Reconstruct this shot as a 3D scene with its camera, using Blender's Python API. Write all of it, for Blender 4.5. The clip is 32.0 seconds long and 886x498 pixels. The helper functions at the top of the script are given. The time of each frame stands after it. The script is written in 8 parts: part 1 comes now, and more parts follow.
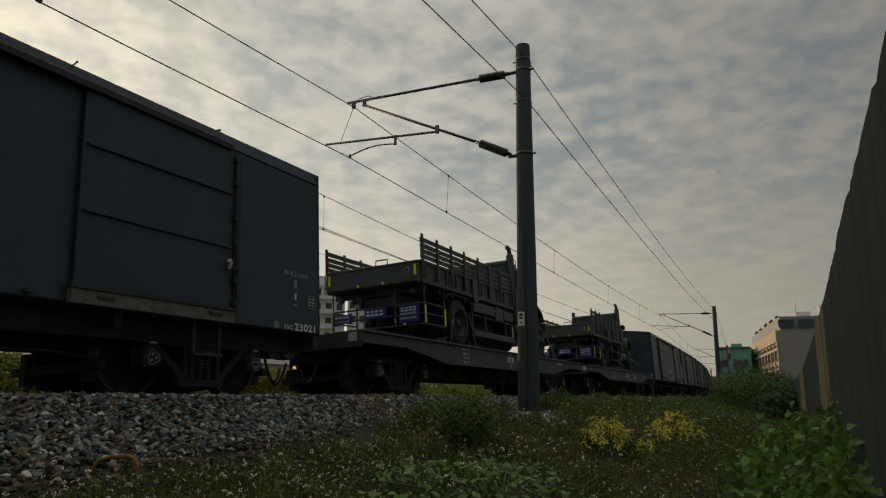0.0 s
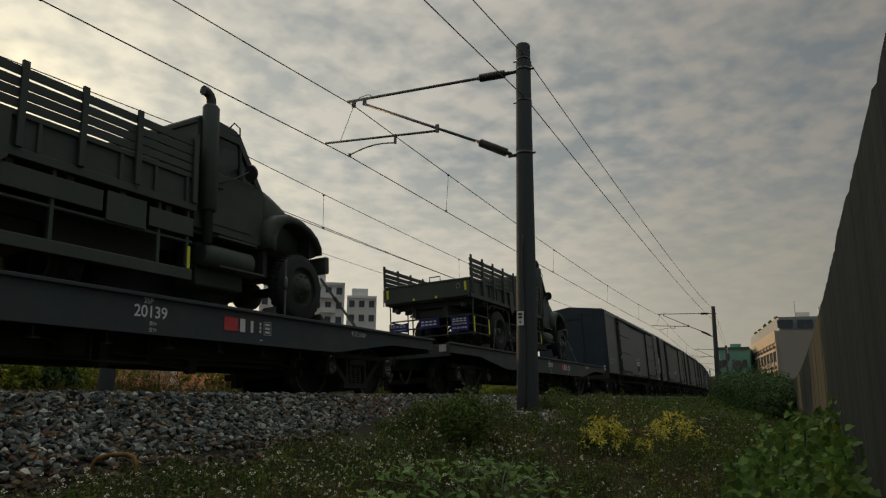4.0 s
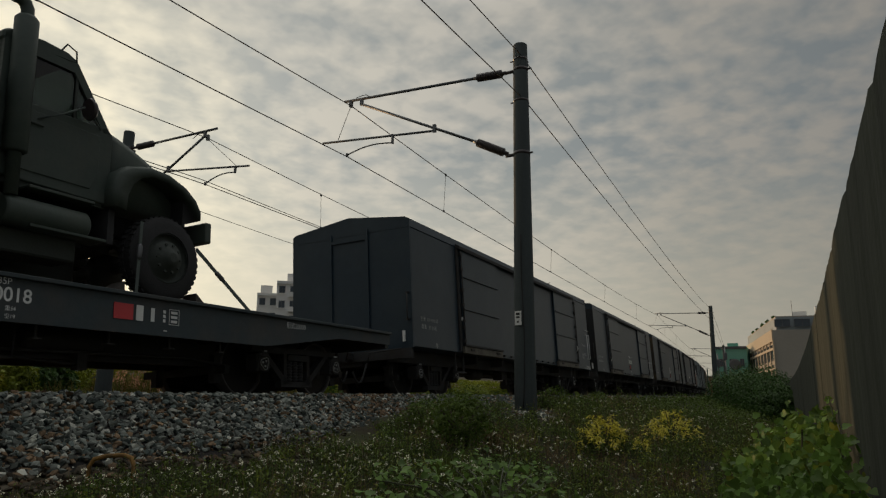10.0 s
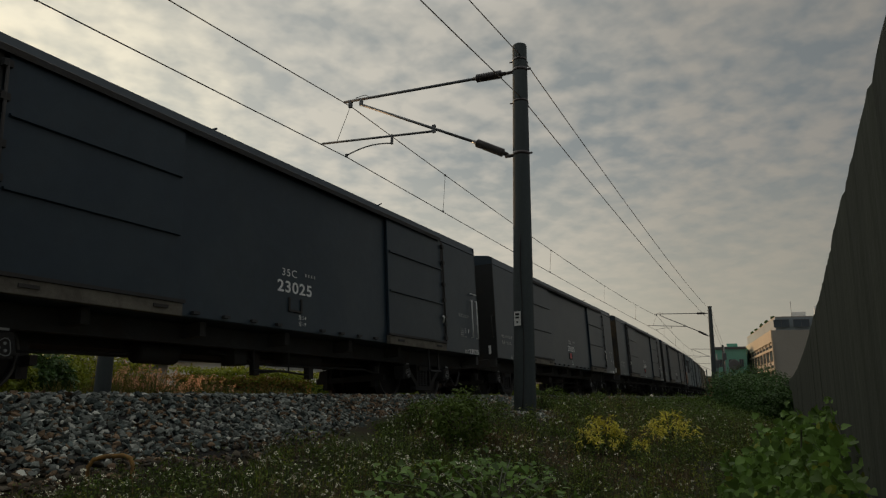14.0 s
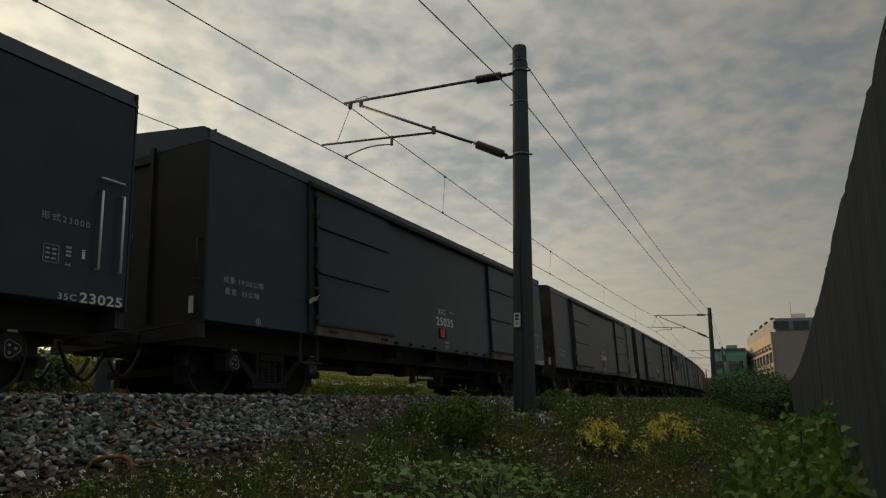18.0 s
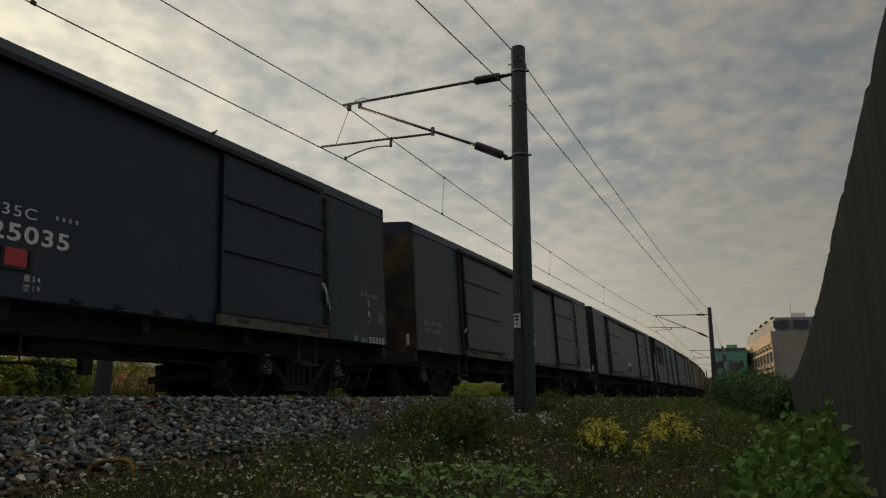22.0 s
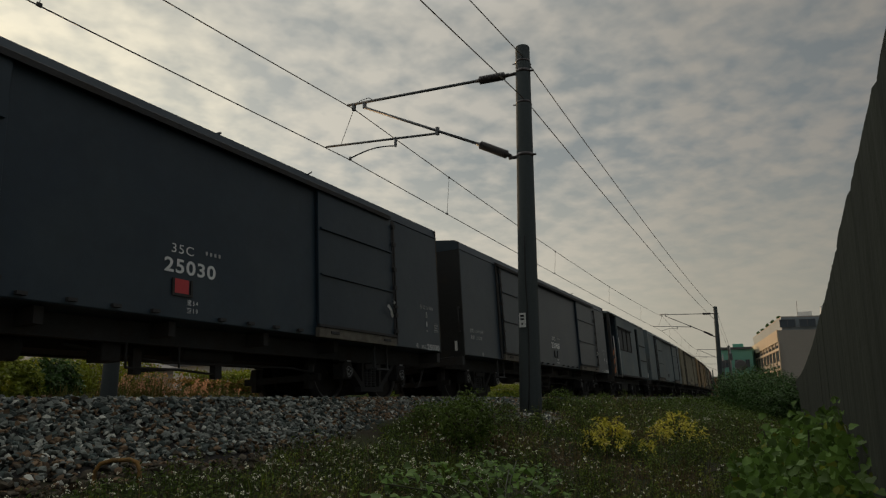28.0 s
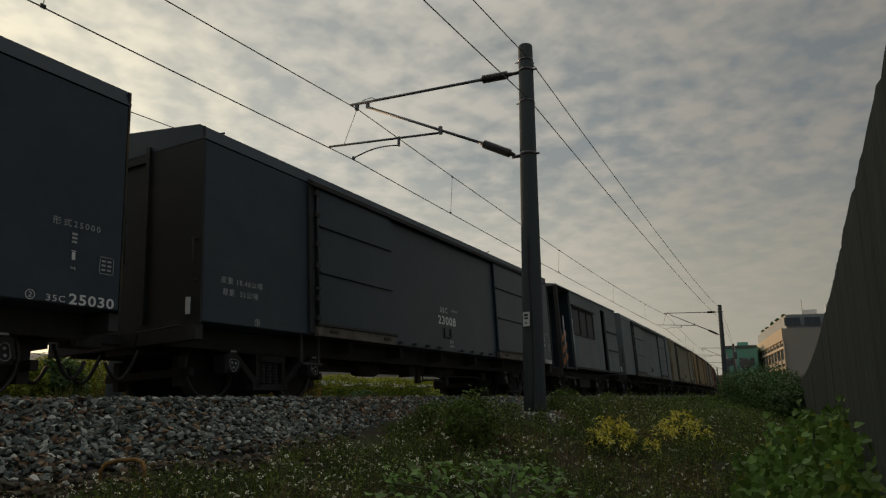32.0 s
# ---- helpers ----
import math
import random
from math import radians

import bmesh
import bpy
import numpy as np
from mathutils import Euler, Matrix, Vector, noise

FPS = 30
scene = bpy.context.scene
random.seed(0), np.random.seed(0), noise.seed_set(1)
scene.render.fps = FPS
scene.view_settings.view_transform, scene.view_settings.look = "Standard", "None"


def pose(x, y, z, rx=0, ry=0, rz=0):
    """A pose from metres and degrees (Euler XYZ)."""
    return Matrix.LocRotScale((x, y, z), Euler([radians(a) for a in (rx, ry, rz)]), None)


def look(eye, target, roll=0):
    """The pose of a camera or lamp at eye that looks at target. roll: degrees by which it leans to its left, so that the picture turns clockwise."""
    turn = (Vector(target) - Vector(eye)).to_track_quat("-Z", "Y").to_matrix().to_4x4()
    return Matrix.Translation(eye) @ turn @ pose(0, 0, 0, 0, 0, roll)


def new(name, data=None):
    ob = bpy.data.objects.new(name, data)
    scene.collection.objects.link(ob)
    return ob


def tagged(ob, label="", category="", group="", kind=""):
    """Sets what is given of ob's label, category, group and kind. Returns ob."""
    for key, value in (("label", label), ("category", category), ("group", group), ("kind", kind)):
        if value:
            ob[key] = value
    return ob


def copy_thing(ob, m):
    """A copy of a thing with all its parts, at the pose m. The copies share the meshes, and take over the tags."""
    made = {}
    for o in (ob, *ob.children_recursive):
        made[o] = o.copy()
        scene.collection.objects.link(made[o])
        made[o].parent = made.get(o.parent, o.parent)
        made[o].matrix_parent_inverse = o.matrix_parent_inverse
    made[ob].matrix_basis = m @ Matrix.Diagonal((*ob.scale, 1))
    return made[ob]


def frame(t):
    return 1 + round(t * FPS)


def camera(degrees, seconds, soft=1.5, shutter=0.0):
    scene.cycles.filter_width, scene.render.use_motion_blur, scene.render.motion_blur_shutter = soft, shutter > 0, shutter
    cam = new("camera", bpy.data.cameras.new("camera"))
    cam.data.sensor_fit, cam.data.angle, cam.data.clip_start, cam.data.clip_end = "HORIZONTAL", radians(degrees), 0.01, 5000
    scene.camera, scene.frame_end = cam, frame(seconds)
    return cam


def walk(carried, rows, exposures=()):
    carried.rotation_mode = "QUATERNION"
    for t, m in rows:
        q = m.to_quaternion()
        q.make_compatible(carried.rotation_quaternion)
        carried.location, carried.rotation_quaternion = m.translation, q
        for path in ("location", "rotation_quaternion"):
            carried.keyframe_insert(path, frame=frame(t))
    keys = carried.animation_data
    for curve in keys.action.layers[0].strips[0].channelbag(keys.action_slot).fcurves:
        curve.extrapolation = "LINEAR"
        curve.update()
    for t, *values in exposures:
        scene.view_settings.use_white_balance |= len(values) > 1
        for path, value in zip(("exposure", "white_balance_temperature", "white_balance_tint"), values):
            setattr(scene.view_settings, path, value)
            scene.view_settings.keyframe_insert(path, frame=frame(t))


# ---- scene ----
# Camera: hand-held on one spot beside the line; it only sways a little.
cam = camera(64.304, 32.0, 1.25)
SWAY = (  # seconds, yaw, pitch, roll
    (0, 26.784, 11.704, 0.356),
    (0.5, 26.761, 11.696, 0.410),
    (1, 26.746, 11.692, 0.438),
    (1.5, 26.760, 11.703, 0.456),
    (2, 26.737, 11.699, 0.526),
    (2.5, 26.719, 11.778, 0.452),
    (3, 26.693, 11.762, 0.557),
    (3.5, 26.748, 11.629, 0.583),
    (5.5, 26.688, 11.700, 0.519),
    (6, 26.584, 11.699, 0.518),
    (6.5, 26.465, 11.706, 0.458),
    (7, 26.498, 11.636, 0.473),
    (7.5, 26.533, 11.610, 0.468),
    (8, 26.583, 11.581, 0.436),
    (8.5, 26.615, 11.623, 0.473),
    (9, 26.613, 11.632, 0.510),
    (9.5, 26.602, 11.634, 0.487),
    (10, 26.536, 11.634, 0.432),
    (10.5, 26.498, 11.654, 0.299),
    (11, 26.478, 11.701, 0.447),
    (11.5, 26.497, 11.652, 0.437),
    (12, 26.496, 11.637, 0.459),
    (12.5, 26.412, 11.689, 0.380),
    (13, 26.450, 11.692, 0.359),
    (13.5, 26.501, 11.634, 0.484),
    (14, 26.485, 11.665, 0.430),
    (14.5, 26.360, 11.709, 0.423),
    (16.5, 26.498, 11.709, 0.428),
    (17, 26.474, 11.757, 0.383),
    (17.5, 26.465, 11.769, 0.442),
    (18, 26.463, 11.771, 0.479),
    (18.5, 26.431, 11.775, 0.392),
    (19, 26.400, 11.784, 0.364),
    (19.5, 26.367, 11.808, 0.376),
    (20, 26.448, 11.786, 0.409),
    (20.5, 26.522, 11.768, 0.337),
    (21, 26.506, 11.788, 0.274),
    (21.5, 26.370, 11.840, 0.306),
    (22, 26.434, 11.862, 0.167),
    (22.5, 26.528, 11.930, 0.181),
    (23, 26.566, 11.926, 0.164),
    (23.5, 26.565, 11.929, 0.189),
    (24, 26.538, 11.945, 0.207),
    (24.5, 26.610, 11.999, 0.120),
    (25, 26.763, 11.990, 0.212),
    (25.5, 26.791, 11.906, 0.135),
    (27.5, 26.703, 11.915, 0.052),
    (28, 26.852, 11.838, 0.077),
    (28.5, 26.896, 11.752, 0.131),
    (29, 26.904, 11.752, 0.081),
    (29.5, 26.899, 11.789, 0.186),
    (30, 26.894, 11.849, 0.150),
    (30.5, 26.921, 11.881, 0.090),
    (31, 26.918, 11.914, 0.016),
    (31.5, 27.083, 11.809, -0.019),
    (32, 27.150, 11.781, -0.083),
)


def swayed(yaw, pitch, roll):
    y, p = radians(yaw), radians(pitch)
    return look((0, 0, 0), (10 * math.cos(y) * math.cos(p), 10 * math.sin(y) * math.cos(p), 10 * math.sin(p)), roll)


walk(cam, [(t, swayed(y, p, r)) for t, y, p, r in SWAY])

# How far the train has rolled, in metres, each second.
ROLLED = (
    (0, -0.270), (0.5, -1.430), (1, -2.854), (2, -5.649), (3, -8.396), (4, -11.104), (5, -13.780),
    (6, -16.429), (7, -19.053), (8, -21.652), (9, -24.226), (10, -26.775), (11, -29.296),
    (12, -31.788), (13, -34.249), (14, -36.676), (15, -39.069), (16, -41.426), (17, -43.745),
    (18, -46.028), (19, -48.274), (20, -50.483), (21, -52.658), (22, -54.798), (23, -56.907),
    (24, -58.986), (25, -61.037), (26, -63.061), (27, -65.058), (28, -67.030), (29, -68.950),
    (30, -70.815), (31, -72.635), (32, -74.430),
)

# ---- plan ----
RADIUS = 1524.0          # the line bends gently to the left, more so farther on
EASE_X, RADIUS2 = 12.0, 2600.0
TRACK_Y = 7.52           # centre of the near track beside the camera
TRACK2_Y = 11.3
RAIL_Z = -0.09
CANT = 3.43
SUN_AZ, SUN_EL = 64.0, 11.5


def bend(x):
    return x * x / (2 * RADIUS) + max(0.0, x - EASE_X) ** 2 / (2 * RADIUS2)


def bend_slope(x):
    return x / RADIUS + max(0.0, x - EASE_X) / RADIUS2


def on_line(x, y, z=0.0, lean=0.0):
    """A pose beside the line: y metres from the base line, turned with the bend."""
    return pose(x, y + bend(x), z, lean, 0, math.degrees(bend_slope(x)))


# ---- light ----
world = bpy.data.worlds.new("sky")
scene.world = world
world.use_nodes = True


def sky_nodes():
    nt = world.node_tree
    n, l = nt.nodes, nt.links
    n.clear()

    def add(kind, **kw):
        nd = n.new(kind)
        for k, val in kw.items():
            if k == "operation":
                nd.operation = val
            elif k == "blend_type":
                nd.blend_type = val
        return nd

    def math_(op, a, b=None, clamp=False):
        nd = n.new("ShaderNodeMath")
        nd.operation, nd.use_clamp = op, clamp
        for i, v in enumerate((a, b)):
            if v is None:
                continue
            if isinstance(v, (int, float)):
                nd.inputs[i].default_value = v
            else:
                l.new(v, nd.inputs[i])
        return nd.outputs[0]

    def mix(fac, a, b, blend="MIX"):
        nd = n.new("ShaderNodeMixRGB")
        nd.blend_type = blend
        for i, v in enumerate((fac, a, b)):
            if isinstance(v, (int, float)):
                nd.inputs[i].default_value = v
            elif isinstance(v, tuple):
                nd.inputs[i].default_value = (*v, 1)
            else:
                l.new(v, nd.inputs[i])
        return nd.outputs[0]

    def ramp(fac, stops):
        nd = n.new("ShaderNodeValToRGB")
        e = nd.color_ramp.elements
        while len(e) < len(stops):
            e.new(0.5)
        for i, (p, c) in enumerate(stops):
            e[i].position, e[i].color = p, (*c, 1)
        l.new(fac, nd.inputs[0])
        return nd.outputs[0]

    tc = n.new("ShaderNodeTexCoord")
    norm = n.new("ShaderNodeVectorMath")
    norm.operation = "NORMALIZE"
    l.new(tc.outputs["Generated"], norm.inputs[0])
    sep = n.new("ShaderNodeSeparateXYZ")
    l.new(norm.outputs[0], sep.inputs[0])
    x, y, z = sep.outputs
    zz = math_("ADD", math_("MAXIMUM", z, 0.0), 0.20)
    px, py = math_("DIVIDE", x, zz), math_("DIVIDE", y, zz)
    comb = n.new("ShaderNodeCombineXYZ")
    l.new(px, comb.inputs[0])
    l.new(py, comb.inputs[1])
    # height over the horizon and nearness to the sun
    sx, sy, sz = (math.cos(radians(SUN_EL)) * math.cos(radians(SUN_AZ)), math.cos(radians(SUN_EL)) * math.sin(radians(SUN_AZ)), math.sin(radians(SUN_EL)))
    dot = n.new("ShaderNodeVectorMath")
    dot.operation = "DOT_PRODUCT"
    l.new(norm.outputs[0], dot.inputs[0])
    dot.inputs[1].default_value = (sx, sy, sz)
    near = math_("MULTIPLY", math_("ADD", dot.outputs["Value"], 1.0), 0.5, True)

    def tex(scale, detail, rough, distort, stretch):
        mp = n.new("ShaderNodeMapping")
        mp.inputs["Rotation"].default_value = (0, 0, radians(35))
        mp.inputs["Scale"].default_value = stretch
        l.new(comb.outputs[0], mp.inputs[0])
        nz = n.new("ShaderNodeTexNoise")
        nz.inputs["Scale"].default_value = scale
        nz.inputs["Detail"].default_value = detail
        nz.inputs["Roughness"].default_value = rough
        nz.inputs["Distortion"].default_value = distort
        l.new(mp.outputs[0], nz.inputs["Vector"])
        return nz.outputs["Fac"]

    big = tex(2.2, 2, 0.45, 0.2, (1, 0.9, 1))
    small = tex(9.5, 3, 0.5, 0.15, (1, 1, 1))
    fine = tex(17.0, 3, 0.5, 0.15, (1, 1, 1))
    puff = math_("ADD", math_("ADD", math_("MULTIPLY", big, 0.30), math_("MULTIPLY", small, 0.46)), math_("MULTIPLY", fine, 0.24))
    cover = ramp(puff, [(0.41, (0, 0, 0)), (0.59, (1, 1, 1))])
    # clear sky between the clouds
    nishita = n.new("ShaderNodeTexSky")
    nishita.sky_type, nishita.sun_disc = "NISHITA", False
    nishita.sun_elevation, nishita.sun_rotation = radians(SUN_EL), radians(90 - SUN_AZ)
    clear = mix(1.0, nishita.outputs[0], (0.045, 0.052, 0.06), "MULTIPLY")
    veil = ramp(near, [(0.0, (0.085, 0.10, 0.12)), (0.6, (0.15, 0.163, 0.172)), (0.78, (0.25, 0.265, 0.268)), (0.88, (0.335, 0.35, 0.345)), (0.95, (0.47, 0.475, 0.455)), (0.985, (0.68, 0.66, 0.58)), (1.0, (1.3, 1.15, 0.8))])
    gap = mix(0.75, clear, veil)
    cloud = ramp(near, [(0.0, (0.15, 0.155, 0.17)), (0.6, (0.195, 0.19, 0.19)), (0.78, (0.335, 0.322, 0.305)), (0.88, (0.475, 0.46, 0.435)), (0.95, (0.61, 0.585, 0.535)), (0.985, (0.90, 0.84, 0.70)), (1.0, (1.7, 1.45, 1.0))])
    body = mix(cover, gap, cloud)
    low = ramp(z, [(0.0, (1, 1, 1)), (0.12, (0.78, 0.78, 0.78)), (0.32, (0, 0, 0))])
    glow = ramp(near, [(0.0, (0.2, 0.195, 0.19)), (0.6, (0.25, 0.238, 0.21)), (0.78, (0.415, 0.39, 0.33)), (0.88, (0.655, 0.61, 0.52)), (0.95, (0.73, 0.68, 0.57)), (0.985, (0.96, 0.87, 0.66)), (1.0, (1.9, 1.55, 0.95))])
    out = mix(math_("MULTIPLY", low, 0.9), body, glow)
    # the layer thins out overhead and lets more light through
    thin = ramp(z, [(0.50, (1, 1, 1)), (0.62, (1.5, 1.5, 1.5)), (0.85, (3.4, 3.4, 3.4))])
    out = mix(1.0, mix(1.0, out, thin, "MULTIPLY"), (1.015, 1.0, 0.935), "MULTIPLY")
    bg = n.new("ShaderNodeBackground")
    bg.inputs["Strength"].default_value = 1.0
    l.new(out, bg.inputs["Color"])
    o = n.new("ShaderNodeOutputWorld")
    l.new(bg.outputs[0], o.inputs[0])


sky_nodes()
sun = new("sun", bpy.data.lights.new("sun", "SUN"))
sun.data.energy, sun.data.angle, sun.data.color = 1.7, radians(1.2), (1.0, 0.62, 0.32)
sun.matrix_world = look((0, 0, 0), tuple(-v for v in (math.cos(radians(SUN_EL)) * math.cos(radians(SUN_AZ)), math.cos(radians(SUN_EL)) * math.sin(radians(SUN_AZ)), math.sin(radians(SUN_EL))))) 
sun.location = (60, 115, 40)

# ---- materials ----


def mat(name, color, rough=0.7, metal=0.0, grain=8.0, vary=0.25, bump=0.15, second=None, stain=0.0, spec=0.5, per_object=0.0, per_island=0.0, streak=False, transmit=0.0, patch=(0.42, 0.66)):
    """A worn surface: base colour with variation at two scales, fine relief, and vertical streaks if asked."""
    m = bpy.data.materials.new(name)
    m.use_nodes = True
    nt = m.node_tree
    n, l = nt.nodes, nt.links
    b = n["Principled BSDF"]
    b.inputs["Roughness"].default_value = rough
    b.inputs["Metallic"].default_value = metal
    b.inputs["Specular IOR Level"].default_value = spec
    tc = n.new("ShaderNodeTexCoord")
    src = tc.outputs["Object"]
    if streak:
        mp = n.new("ShaderNodeMapping")
        mp.inputs["Scale"].default_value = (1, 1, 0.08)
        l.new(src, mp.inputs[0])
        wide = mp.outputs[0]
    else:
        wide = src

    def nz(scale, detail, vec):
        t = n.new("ShaderNodeTexNoise")
        t.inputs["Scale"].default_value, t.inputs["Detail"].default_value, t.inputs["Roughness"].default_value = scale, detail, 0.6
        l.new(vec, t.inputs["Vector"])
        return t.outputs["Fac"]

    def hsv(col, fac, amount):
        nd = n.new("ShaderNodeMath")
        nd.operation = "MULTIPLY_ADD"
        l.new(fac, nd.inputs[0])
        nd.inputs[1].default_value, nd.inputs[2].default_value = 2 * amount, 1 - amount
        h = n.new("ShaderNodeHueSaturation")
        l.new(nd.outputs[0], h.inputs["Value"])
        if isinstance(col, tuple):
            h.inputs["Color"].default_value = (*col, 1)
        else:
            l.new(col, h.inputs["Color"])
        return h.outputs[0]

    fine, coarse = nz(grain * 6, 4, src), nz(grain * 0.35, 3, wide)
    col = color
    if second:
        mx = n.new("ShaderNodeMixRGB")
        mx.inputs[1].default_value, mx.inputs[2].default_value = (*color, 1), (*second, 1)
        rp = n.new("ShaderNodeValToRGB")
        rp.color_ramp.elements[0].position, rp.color_ramp.elements[1].position = patch
        l.new(nz(grain, 4, wide), rp.inputs[0])
        sc = n.new("ShaderNodeMath")
        sc.operation = "MULTIPLY"
        l.new(rp.outputs[0], sc.inputs[0])
        sc.inputs[1].default_value = stain or 0.6
        l.new(sc.outputs[0], mx.inputs[0])
        col = mx.outputs[0]
    col = hsv(col, coarse, vary)
    col = hsv(col, fine, vary * 0.6)
    if per_object:
        oi = n.new("ShaderNodeObjectInfo")
        col = hsv(col, oi.outputs["Random"], per_object)
    if per_island:
        ge = n.new("ShaderNodeNewGeometry")
        col = hsv(col, ge.outputs["Random Per Island"], per_island)
    l.new(col, b.inputs["Base Color"])
    if bump:
        bp = n.new("ShaderNodeBump")
        bp.inputs["Strength"].default_value, bp.inputs["Distance"].default_value = bump, 0.02
        l.new(fine, bp.inputs["Height"])
        l.new(bp.outputs[0], b.inputs["Normal"])
    if transmit:
        tr = n.new("ShaderNodeBsdfTranslucent")
        l.new(col, tr.inputs["Color"])
        ms = n.new("ShaderNodeMixShader")
        ms.inputs[0].default_value = transmit
        l.new(b.outputs[0], ms.inputs[1])
        l.new(tr.outputs[0], ms.inputs[2])
        l.new(ms.outputs[0], n["Material Output"].inputs[0])
    return m


